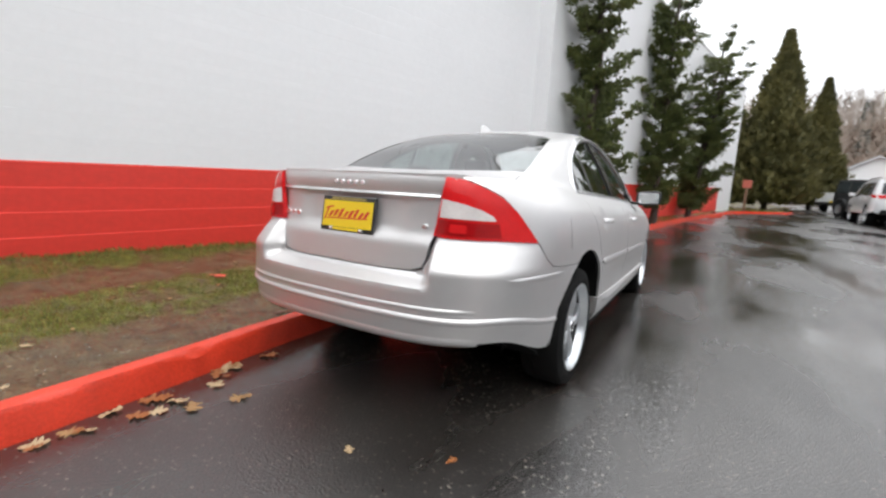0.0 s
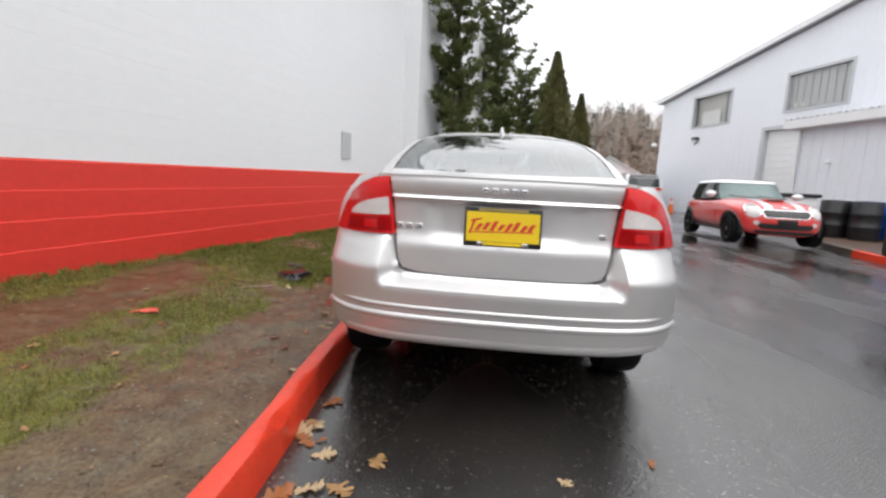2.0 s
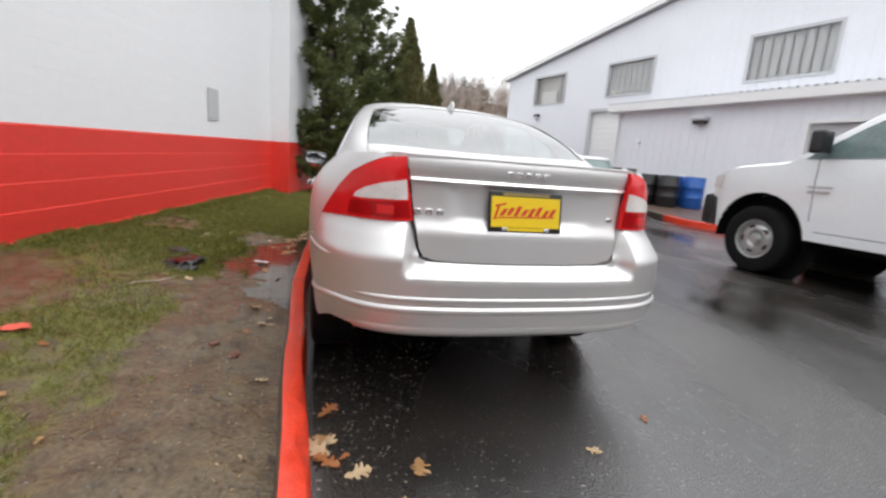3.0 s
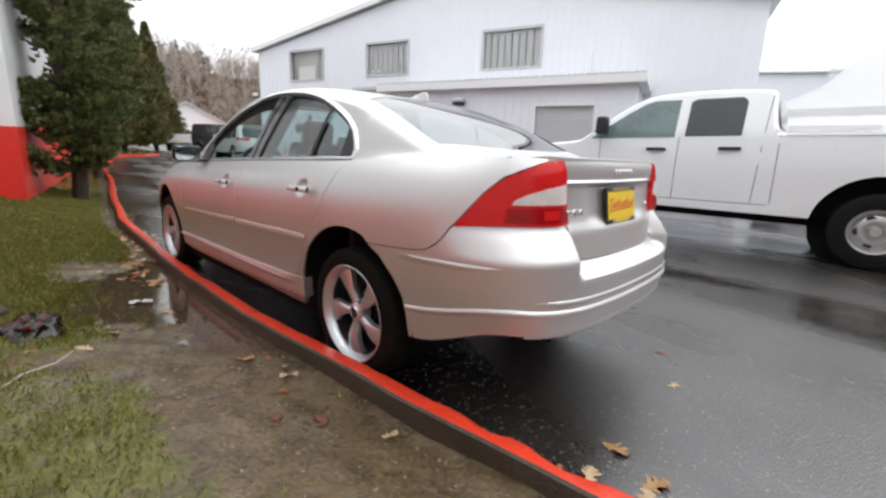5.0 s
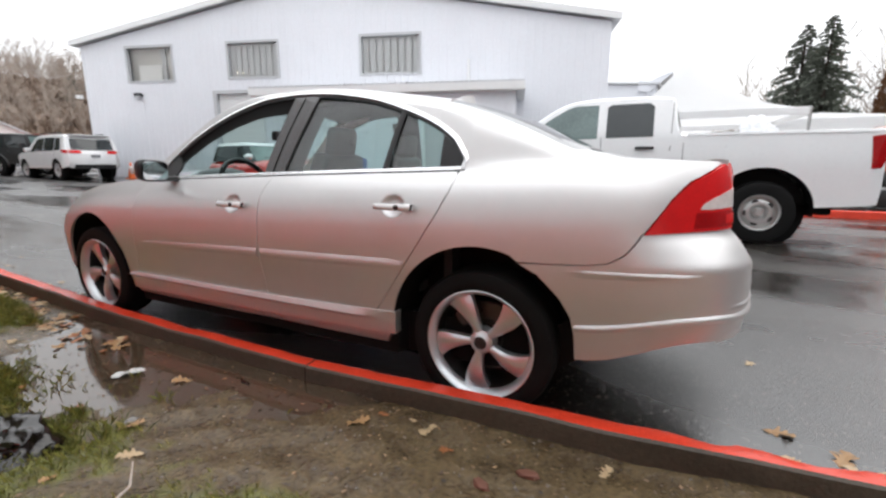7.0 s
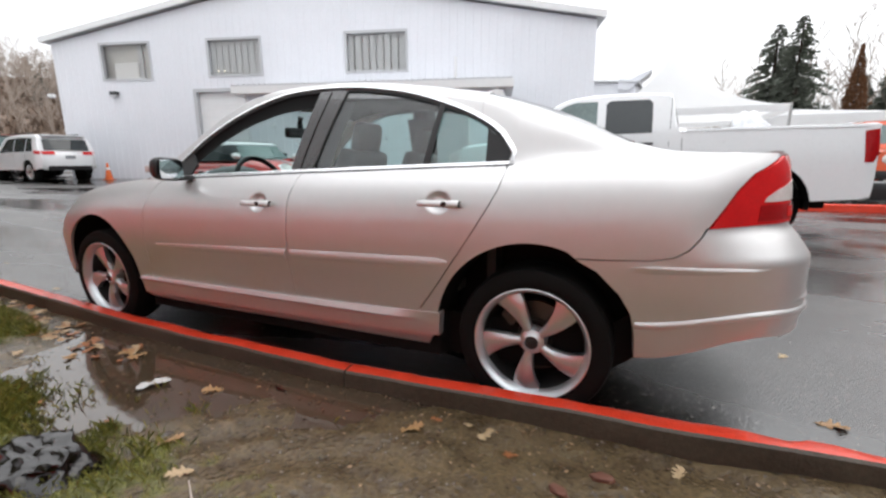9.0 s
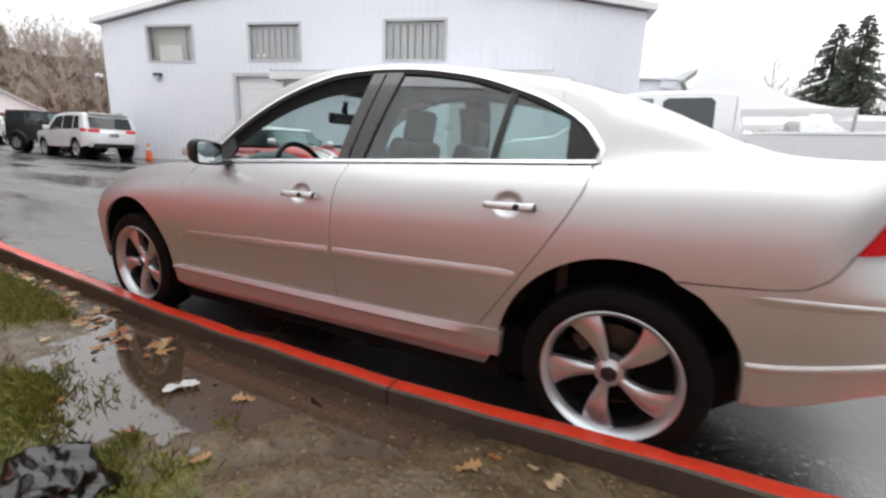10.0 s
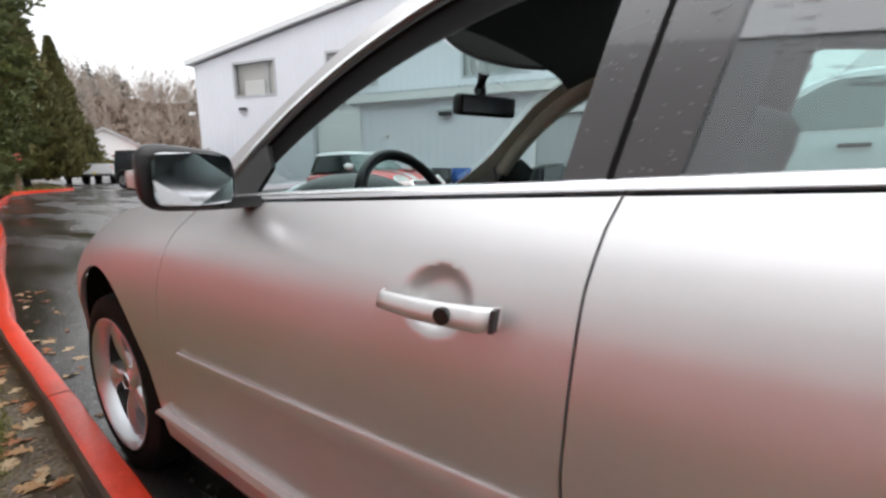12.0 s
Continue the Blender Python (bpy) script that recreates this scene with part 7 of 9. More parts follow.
    for i in (-1, 1):
        obj("wiper", *tube([(i * 0.3 - 0.25, 1.80, 0.985), (i * 0.3 + 0.05, 1.80, 0.995), (i * 0.3 + 0.3, 1.74, 1.02)], 0.009, 5), M_BLACK, car)


def build_suv():
    sil = [(-0.90, 0.45), (-0.97, 0.62), (-0.95, 0.95), (-0.88, 1.12), (-0.72, 1.52), (-0.6, 1.70), (-0.35, 1.76), (0.8, 1.79), (1.7, 1.74), (2.0, 1.62), (2.45, 1.24), (2.62, 1.16), (3.2, 1.10), (3.6, 1.02), (3.75, 0.85), (3.77, 0.45)]
    s = dict(hw=0.96, belt=1.10, roof=1.76, tum=0.17, round=0.07, sil=sil, wheels=[(0, 0.44), (2.915, 0.44)], wr=0.385, rim=0.26, paint=M_WHITE_PAINT, rear_round=0.4, front_round=0.5, bow=0.2,
             side_parts=[("rear_quarter_pane", [(-0.45, 1.14), (0.05, 1.13), (0.05, 1.62), (-0.30, 1.60)], M_TINT, 0.004), ("rear_door_pane", [(0.12, 1.13), (0.98, 1.12), (0.98, 1.64), (0.12, 1.63)], M_TINT, 0.004), ("front_door_pane", [(1.05, 1.12), (2.15, 1.11), (1.85, 1.42), (1.62, 1.60), (1.05, 1.64)], M_TINT, 0.004), ("tail_lamp", [(-0.86, 1.02), (-0.55, 1.06), (-0.55, 1.16), (-0.84, 1.14)], M_RED_LENS, 0.01)],
             handles=[(0.25, 1.02, 0.2), (1.2, 1.01, 0.2)], handle_mat=M_WHITE_PAINT, seams=[(1.02, 0.5, 1.02, 1.11), (0.1, 0.75, 0.1, 1.12)], mirror=(1.95, 1.10, 0.2, 0.16, M_WHITE_PAINT),
             cross_parts=[("rear_pane", (-0.88, 1.17, -0.70, 1.58), -0.86, 0.86, M_TINT, 0.006), ("tail_lamp", (-0.955, 1.02, -0.90, 1.13), -0.99, -0.55, M_RED_LENS, 0.02), ("tail_lamp", (-0.955, 1.02, -0.90, 1.13), 0.55, 0.99, M_RED_LENS, 0.02), ("number_plate", (-0.965, 0.86, -0.95, 0.98), -0.2, 0.2, M_GREY_PAINT, 0.02), ("lower_valance", (-0.92, 0.44, -0.975, 0.60), -0.85, 0.85, M_BLACK, 0.02), ("windscreen", (2.0, 1.62, 2.45, 1.25), -0.9, 0.9, M_TINT, 0.005), ("grille", (3.74, 0.80, 3.66, 0.98), -0.6, 0.6, M_BLACK, 0.02)],
             boxes=[("roof_spoiler", (-0.68, 0.68, -0.78, -0.5, 1.70, 1.75), M_WHITE_PAINT, 0.02), ("roof_bar", (-0.72, -0.68, -0.2, 1.6, 1.79, 1.83), M_BLACK, 0.01), ("roof_bar", (0.68, 0.72, -0.2, 1.6, 1.79, 1.83), M_BLACK, 0.01)])
    vehicle("suv", rz(7.5, 20.4, -3), "white sport utility vehicle seen from behind, parked by the warehouse", s)


def build_offroader(name, m, label, paint, front_lamps=True):
    sil = [(-0.62, 0.50), (-0.66, 0.75), (-0.65, 1.15), (-0.62, 1.20), (-0.56, 1.78), (-0.45, 1.84), (0.6, 1.85), (1.35, 1.80), (1.46, 1.74), (1.72, 1.22), (1.82, 1.17), (2.9, 1.10), (3.0, 1.02), (3.02, 0.6), (3.0, 0.50)]
    s = dict(hw=0.86, belt=1.16, roof=1.84, tum=0.10, round=0.04, sil=sil, wheels=[(0, 0.46), (2.42, 0.46)], wr=0.40, rim=0.23, paint=paint, rear_round=0.1, front_round=0.3, bow=0.03, tuck=-0.06, flare=M_BLACK, rim_mat=M_GREY_PAINT,
             side_parts=[("rear_side_pane", [(-0.48, 1.22), (0.32, 1.22), (0.32, 1.72), (-0.42, 1.72)], M_TINT, 0.004), ("front_door_pane", [(0.45, 1.22), (1.55, 1.22), (1.36, 1.68), (0.45, 1.72)], M_TINT, 0.004)],
             handles=[(0.6, 1.05, 0.15)], seams=[(0.38, 0.55, 0.38, 1.2), (1.60, 0.6, 1.62, 1.18)], mirror=(1.45, 1.2, 0.2, 0.2, M_BLACK),
             cross_parts=[("windscreen", (1.48, 1.70, 1.70, 1.27), -0.9, 0.9, M_TINT_PALE, 0.005), ("grille", (3.02, 0.72, 3.01, 1.0), -0.42, 0.42, M_BLACK, 0.012)] + [("grille_bar", (3.02, 0.70, 3.01, 1.02), -0.40 + i * 0.13, -0.34 + i * 0.13, paint, 0.02) for i in range(7)],
             boxes=[("front_bumper", (-0.85, 0.85, 2.98, 3.2, 0.50, 0.68), M_BLACK, 0.04), ("rear_bumper", (-0.8, 0.8, -0.82, -0.62, 0.5, 0.66), M_BLACK, 0.04)])
    car = vehicle(name, m, label, s)
    for side in (-1, 1):
        vs, fs = lathe([(0.04, 0.0), (0.03, 0.08), (0.0, 0.1)], 20, "y")
        obj("headlamp", [(side * 0.56 + v[0], 2.99 + v[1], 0.92 + v[2]) for v in vs], fs, M_CLEAR_LENS, car, "round headlamp", 50)
    return car


def build_far_pickup():
    sil = [(-0.98, 0.5), (-1.0, 0.7), (-0.98, 1.18), (-0.8, 1.2), (0.85, 1.2), (0.92, 1.25), (1.0, 1.62), (1.15, 1.70), (1.9, 1.70), (2.1, 1.62), (2.55, 1.22), (3.3, 1.12), (3.75, 1.02), (3.85, 0.8), (3.85, 0.5)]
    s = dict(hw=0.90, belt=1.15, roof=1.70, tum=0.14, round=0.05, sil=sil, wheels=[(0, 0.43), (3.0, 0.43)], wr=0.36, rim=0.21, paint=M_WHITE_PAINT, rear_round=0.1, front_round=0.4,
             side_parts=[("door_pane", [(1.2, 1.2), (2.4, 1.18), (2.0, 1.55), (1.2, 1.60)], M_TINT, 0.004), ("tail_lamp", [(-0.96, 0.85), (-0.85, 0.85), (-0.85, 1.12), (-0.96, 1.12)], M_RED_LENS, 0.005)],
             cross_parts=[("cab_rear_pane", (0.93, 1.28, 1.02, 1.60), -0.8, 0.8, M_TINT, 0.005), ("tailgate", (-0.995, 0.72, -0.985, 1.15), -0.85, 0.85, M_WHITE_PAINT, 0.015), ("number_plate", (-1.1, 0.56, -1.1, 0.68), -0.18, 0.18, M_YELLOW, 0.06), ("windscreen", (2.08, 1.6, 2.5, 1.26), -0.9, 0.9, M_TINT, 0.005)],
             boxes=[("rear_bumper", (-0.88, 0.88, -1.12, -0.95, 0.45, 0.6), M_BLACK, 0.03)], seams=[(0.95, 0.5, 0.95, 1.2)], handles=[(1.35, 1.05, 0.18)])
    vehicle("small_pickup", rz(8.55, 35.2, -28), "white older pickup truck parked under the dark hedge trees", s, "truck")


def build_row_cars():
    sil = [(-0.95, 0.35), (-1.02, 0.6), (-0.98, 0.95), (-0.6, 1.02), (-0.1, 1.38), (0.4, 1.46), (1.0, 1.46), (1.5, 1.40), (2.15, 1.02), (2.9, 0.92), (3.5, 0.78), (3.6, 0.5), (3.58, 0.3)]
    for i, (x, y, t, paint, k) in enumerate(((14.0, -0.75, 90, M_GREY_PAINT, 1.26), (14.2, -2.62, 90, M_BLACK_PAINT, 1.27), (14.0, -4.48, 90, M_GREY_PAINT, 1.25))):
        s = dict(hw=0.90, belt=0.95 * k, roof=1.46 * k, tum=0.2, round=0.06, sil=[(a, b * k) for a, b in sil], wheels=[(0, 0.38), (2.75, 0.38)], wr=0.33, rim=0.22, paint=paint, rear_round=0.3, front_round=0.5, bow=0.2,
                 side_parts=[("rear_door_pane", [(-0.1, 1.0 * k), (0.75, 0.99 * k), (0.75, 1.36 * k), (0.2, 1.33 * k)], M_TINT, 0.004), ("front_door_pane", [(0.82, 0.99 * k), (1.9, 0.98 * k), (1.5, 1.28 * k), (0.82, 1.37 * k)], M_TINT, 0.004)],
                 cross_parts=[("windscreen", (1.52, 1.385 * k, 2.12, 1.035 * k), -0.92, 0.92, M_TINT_PALE, 0.006), ("rear_pane", (-0.55, 1.06 * k, -0.12, 1.36 * k), -0.85, 0.85, M_TINT, 0.006)], seams=[(0.78, 0.45, 0.78, 1.0)], mirror=(1.75, 0.96 * k, 0.18, 0.13, paint))
        vehicle("parked_car", rz(x, y, t), ("silver-grey", "black", "dark grey")[i] + " car parked under the white tent", s)


build_truck()
build_mini()
build_suv()
build_offroader("offroad_car", rz(7.75, 26.6, 200), "black boxy off-road car with a soft top", M_BLACK_PAINT)
build_far_pickup()
build_row_cars()
build_offroader("offroad_car", rz(12.6, -6.2, 82), "orange boxy off-road car behind the red kerb", M_ORANGE_PAINT)


# ---- right-hand kerbs and the island before the annex ----
def sweep_kerb(name, path, label, paint_to):
    """A kerb along a plan path; stones painted red up to stone number paint_to."""
    kerb = tagged(new(name), label, "kerb", kind="structure")
    pts = smooth_line(path, 8)
    acc, run = [[]], 0.0
    for a, b in zip(pts, pts[1:]):
        acc[-1].append(a)
        run += math.dist(a, b)
        if run > 1.8:
            acc[-1].append(b)
            acc.append([])
            run = 0
    acc[-1].append(pts[-1])
    for k, st in enumerate(acc):
        if len(st) < 2:
            continue
        vs, fs, m = [], [], 6
        for i, p in enumerate(st):
            a, b = st[max(i - 1, 0)], st[min(i + 1, len(st) - 1)]
            t = Vector((b[0] - a[0], b[1] - a[1])).normalized()
            nx, ny = t.y, -t.x
            rzv = road_z(*p)
            for u, h in ((-0.06, -0.1), (-0.06, 0.13), (-0.05, 0.14), (0.05, 0.14), (0.065, 0.125), (0.075, -0.1)):
                vs.append((p[0] + nx * u, p[1] + ny * u, rzv + h))
        for i in range(len(st) - 1):
            for q in range(m - 1):
                fs.append((i * m + q, (i + 1) * m + q, (i + 1) * m + q + 1, i * m + q + 1))
        fs += [tuple(range(m)), tuple(range((len(st) - 1) * m, len(st) * m))[::-1]]
        obj("kerb_stone", vs, fs, M_KERB_RED if k < paint_to else M_CONCRETE, kerb, smooth=40)


M_MULCH = mat("wet_brown_paving", (0.12, 0.075, 0.055), 0.4, var=0.4, scale=3, bump=0.3)


def build_islands():
    path = [(9.3, 4.3), (7.6, 4.6), (6.9, 5.3), (6.98, 6.3), (7.25, 7.4), (7.75, 8.5), (8.3, 10.2), (8.5, 12.5)]
    sweep_kerb("kerb_annex", path[::-1][::-1], "concrete kerb with a red-painted end before the annex", 2)
    top = smooth_line(path, 6) + [(10.4, 12.9), (12.6, 4.2)]
    vs = [(x, y, road_z(x, y) + 0.125) for x, y in top]
    tagged(obj("pavement", vs, [tuple(range(len(vs)))], M_MULCH), "wet brown paved strip before the annex", "pavement", kind="structure")
    sweep_kerb("kerb_east", [(8.1, -3.0), (8.2, -4.5), (8.5, -7), (8.8, -10), (9, -16)], "red-painted kerb behind the pickup truck", 99)
    # red line kerb that runs on behind the truck's wheels
    vs = []
    pts = [(8.2, -2.9), (8.3, -4.5), (8.6, -7), (8.9, -10), (9.1, -16), (30, -16), (30, -2.9)]
    vs = [(x, y, road_z(x, y) + 0.12) for x, y in pts]
    tagged(obj("pavement_east", vs, [tuple(range(len(vs)))], M_ASPHALT), "wet raised parking strip", "pavement", kind="structure")


build_islands()

# ---- drums and bins by the annex ----
M_BLUE_DRUM = mat("blue_plastic", (0.02, 0.11, 0.42), 0.35, var=0.2)


def drum(x, y, material, label, h=0.9, r=0.29):
    z = road_z(x, y) + 0.125
    d = thing("drum", pose(x, y, z), label, "barrel", "drums by the annex")
    prof = [(0, 0.0), (0, r * 0.94), (0.03, r), (h * 0.30, r), (h * 0.32, r * 1.04), (h * 0.35, r * 1.04), (h * 0.37, r), (h * 0.63, r), (h * 0.65, r * 1.04), (h * 0.68, r * 1.04), (h * 0.70, r), (h * 0.97, r), (h, r * 0.95), (h - 0.015, r * 0.9), (h - 0.02, 0.0)]
    obj("shell", *lathe(prof, 28, "z"), material, d, "", 40)
    for sx in (-0.15, 0.15):
        vs, fs = lathe([(h + 0.005, 0.0), (h + 0.005, 0.03), (h - 0.02, 0.032)], 12, "z")
        obj("bung", [(v[0] + sx, v[1], v[2]) for v in vs], fs, M_BLACK, d)


drum(8.42, 8.95, M_BLACK, "black ribbed plastic drum on the wet paving")
drum(8.72, 8.42, M_BLACK, "black ribbed plastic drum on the wet paving")
drum(9.12, 8.72, M_BLUE_DRUM, "blue ribbed plastic drum on the wet paving")
drum(9.40, 8.18, M_BLUE_DRUM, "blue ribbed plastic drum on the wet paving")


def build_bin():
    z = road_z(8.6, 10.6) + 0.125
    b = thing("waste_bin", pose(8.6, 10.7, z, 0, 0, -16), "white plastic bin with a black lid", "bin")
    part("tub", box_bm(-0.42, 0.42, -0.35, 0.35, 0.0, 0.92, 0.05, 2), M_TRIM, b, smooth=40)
    part("lid", box_bm(-0.48, 0.48, -0.4, 0.4, 0.92, 1.02, 0.03, 2), M_BLACK, b, "black lid", 40)


build_bin()


def build_cone():
    c = thing("traffic_cone", pose(8.9, 19.8, road_z(8.9, 19.8)), "orange traffic cone by the warehouse corner", "cone")
    m = mat("orange_plastic", (0.8, 0.16, 0.03), 0.5)
    part("base", box_bm(-0.18, 0.18, -0.18, 0.18, 0, 0.03, 0.01, 1), m, c)
    obj("cone_body", *lathe([(0.03, 0.14), (0.68, 0.03), (0.7, 0.0)], 20, "z"), m, c, "", 50)
    obj("white_band", *lathe([(0.40, 0.082), (0.52, 0.062)], 20, "z"), M_TRIM, c, "white band", 50)


build_cone()


# ---- tent, far buildings ----
def build_tent():
    M_VINYL = mat("white_tent_vinyl", (0.93, 0.93, 0.93), 0.5, var=0.03)
    vn, vl = M_VINYL.node_tree.nodes, M_VINYL.node_tree.links
    thin, both = vn.new("ShaderNodeBsdfTranslucent"), vn.new("ShaderNodeMixShader")
    thin.inputs[0].default_value = (0.97, 0.97, 0.97, 1)
    both.inputs[0].default_value = 0.5
    vl.new(vn["Principled BSDF"].outputs[0], both.inputs[1])
    vl.new(thin.outputs[0], both.inputs[2])
    vl.new(both.outputs[0], vn["Material Output"].inputs[0])
    cx, cy, g = 17.0, -1.55, road_z(17, -3)
    t = thing("tent", pose(cx, cy, g, 0, 0, 0), "white peaked event tent over parked cars", "tent")
    h, e, p = 3.0, 2.5, 5.05
    vs, fs, n = [], [], 24
    for k in range(13):
        r = k / 12
        for i in range(n):
            a = 2 * math.pi * i / n + math.pi / 4
            q = 1 / max(abs(math.cos(a)), abs(math.sin(a)))
            rr = 1 + (q - 1) * sm(0.1, 0.9, r)
            x, y = h * r * rr * math.cos(a), h * r * rr * math.sin(a)
            z = e + (p - e) * (1 - r) ** 1.75
            vs.append((x, y, z))
    for k in range(12):
        for i in range(n):
            fs.append((k * n + i, k * n + (i + 1) % n, (k + 1) * n + (i + 1) % n, (k + 1) * n + i))
    obj("canopy", vs, fs, M_VINYL, t, "", 60)
    for sx, sy, ex, ey in ((-1, -1, 1, -1), (1, -1, 1, 1), (1, 1, -1, 1), (-1, 1, -1, -1)):
        vv, vf = [], []
        for i in range(21):
            x0, y0 = h * (sx + (ex - sx) * i / 20), h * (sy + (ey - sy) * i / 20)
            vv += [(x0, y0, e + 0.02), (x0, y0, e - 0.2 - 0.02 * (i % 2))]
        vf = [(2 * i, 2 * i + 2, 2 * i + 3, 2 * i + 1) for i in range(20)]
        obj("valance", vv, vf, M_VINYL, t)
    for sx in (-1, 1):
        for sy in (-1, 1):
            obj("pole", *tube([(sx * h * 0.99, sy * h * 0.99, 0), (sx * h * 0.99, sy * h * 0.99, e)], 0.04), M_STEEL, t, smooth=40)
    obj("finial", *tube([(0, 0, p - 0.3), (0, 0, p + 0.35)], [0.05, 0.015]), M_VINYL, t, smooth=40)
    # low flat awning beside it
    a = thing("awning", pose(21.5, -6.6, g, 0, 0, -4), "low white awning beside the tent", "tent")
    vs = [(-2.6, -2.5, 2.55), (2.6, -2.5, 2.55), (2.6, 2.5, 2.55), (-2.6, 2.5, 2.55), (0, 0, 3.0)]
    obj("canopy", vs, [(0, 1, 4), (1, 2, 4), (2, 3, 4), (3, 0, 4)], M_VINYL, a)
    for (x0, y0), (x1, y1) in (((-2.6, -2.5), (2.6, -2.5)), ((2.6, -2.5), (2.6, 2.5)), ((2.6, 2.5), (-2.6, 2.5)), ((-2.6, 2.5), (-2.6, -2.5))):
        obj("valance", [(x0, y0, 2.56), (x1, y1, 2.56), (x1, y1, 2.2), (x0, y0, 2.2)], [(0, 1, 2, 3)], M_VINYL, a)
    for sx in (-1, 1):
        for sy in (-1, 1):
            obj("pole", *tube([(sx * 2.55, sy * 2.45, 0), (sx * 2.55, sy * 2.45, 2.5)], 0.04), M_STEEL, a, smooth=40)


build_tent()


def gable_house(name, m, w, d, h, rise, wallm, roofm, label, windows=0):
    g = thing(name, m, label, "building")
    vs = [(-w / 2, 0, -1), (w / 2, 0, -1), (w / 2, 0, h), (0, 0, h + rise), (-w / 2, 0, h), (-w / 2, d, -1), (w / 2, d, -1), (w / 2, d, h), (0, d, h + rise), (-w / 2, d, h)]
    obj("wall", vs, [(0, 1, 2, 3, 4), (5, 9, 8, 7, 6), (0, 4, 9, 5), (1, 6, 7, 2)], wallm, g)
    o = 0.35
    k = rise / (w / 2)
    rv = []
    for y in (-o, d + o):
        for x, z in ((-w / 2 - o, h - k * o), (0, h + rise), (w / 2 + o, h - k * o)):
            rv += [(x, y, z + 0.02), (x, y, z + 0.16)]
    obj("roof", rv, [(1, 3, 9, 7), (3, 5, 11, 9), (0, 6, 8, 2), (2, 8, 10, 4), (0, 2, 3, 1), (2, 4, 5, 3), (0, 1, 7, 6), (4, 10, 11, 5), (6, 7, 9, 8), (8, 9, 11, 10)], roofm, g)
    for i in range(windows):
        x = -w / 2 + w * (i + 0.7) / (windows + 0.4)
        win = new("window")
        win.parent = g
        box("window_frame", x - 0.5, x + 0.5, -0.05, 0.02, 0.9, 2.1, M_TRIM, win)
        box("pane", x - 0.43, x + 0.43, -0.07, -0.045, 0.97, 2.03, M_TINT, win)
    return g


M_BROWN_ROOF = mat("red_brown_roof", (0.30, 0.10, 0.07), 0.6, var=0.25)
gable_house("white_house", pose(13.6, 50, road_z(13, 45), 0, 0, -20), 7.0, 9, 2.6, 1.9, M_TRIM, M_ROOF, "small white gabled house beyond the parked cars")
gable_house("long_shed", pose(17.5, 46, road_z(17, 44) - 0.3, 0, 0, -18), 8.5, 6, 2.2, 0.5, M_GREY_PAINT, M_BROWN_ROOF, "long low shed with a red-brown roof")
gable_house("far_hall", pose(46, 9.5, 0.4, 0, 0, -95), 19, 20, 8.0, 0.9, M_METAL_WALL, M_ROOF, "pale far hall behind the warehouse")


def build_canopy():
    """A thin entrance roof that sweeps up at its outer end."""
    c = thing("entrance_canopy", pose(45.0, 0.0, 0.4), "pale upswept entrance canopy of the far hall", "building")
    top = [(1.6, 8.5), (0.6, 8.35), (-0.2, 8.75), (-1.3, 9.1)]
    vs = [(x, y, z - d) for x in (0.0, 3.0) for d in (0.0, 1.0) for y, z in top]
    vs = [(x, y, z if i % 8 < 4 else z + 0.85 * sm(0.6, -1.3, y)) for i, (x, y, z) in enumerate(vs)]
    fs = []
    for i in range(3):
        fs += [(i, i + 1, i + 5, i + 4), (i + 8, i + 12, i + 13, i + 9), (i, i + 8, i + 9, i + 1), (i + 4, i + 5, i + 13, i + 12)]
    fs += [(0, 4, 12, 8), (3, 11, 15, 7)]
    obj("canopy_roof", vs, fs, M_METAL_WALL, c)
    for x in (0.3, 2.7):
        obj("canopy_post", *tube([(x, 0.8, -1.0), (x, 0.8, 7.6)], 0.15), M_METAL_WALL, c, smooth=40)


build_canopy()

# ---- trees ----
M_BARK = mat("conifer_bark", (0.07, 0.05, 0.04), 0.8, var=0.4, bump=0.5)
M_JUNIPER = mat("juniper_green", (0.185, 0.215, 0.06), 0.6, var=0.6, scale=2.2, col2=(0.028, 0.042, 0.014))
M_CYPRESS = mat("cypress_green", (0.20, 0.175, 0.055), 0.65, var=0.6, scale=0.9, col2=(0.035, 0.042, 0.016))
# far firs: green lightened to put distance haze into the colour
M_FIR = mat("hazed_fir_green", (0.18, 0.20, 0.16), 0.7, var=0.5, scale=1.5)
# twigs and bank: distance haze is painted into these pale base colours
M_TWIG = mat("haze_pale_twigs", (0.54, 0.46, 0.40), 0.85, var=0.3, scale=0.3)
M_BANK = mat("haze_pale_bank", (0.38, 0.285, 0.225), 0.9, var=0.3, scale=0.12, bump=0.5, bscale=2)
M_DEAD = mat("rust_brown_foliage", (0.24, 0.11, 0.05), 0.8, var=0.4, scale=2)


def tuft(vs, fs, p, d, size, rng, blades=7, flat=0.5):
    """A spray of short pointed leaves about the direction d."""
    d = d.normalized()
    a = d.orthogonal().normalized()
    b = d.cross(a)
    for _ in range(blades):
        t = rng.uniform(0, 2 * math.pi)
        sp_ = rng.uniform(0.15, 1.0) * flat * 1.6
        q = (d + (a * math.cos(t) + b * math.sin(t)) * sp_).normalized()
        s_ = q.cross(Vector((rng.uniform(-1, 1), rng.uniform(-1, 1), rng.uniform(-1, 1)))).normalized()
        ln, w = size * rng.uniform(0.6, 1.15), size * rng.uniform(0.12, 0.22)
        n = len(vs)
        vs += [p, p + q * ln * 0.5 + s_ * w, p + q * ln, p + q * ln * 0.5 - s_ * w]
        fs.append((n, n + 1, n + 2, n + 3))


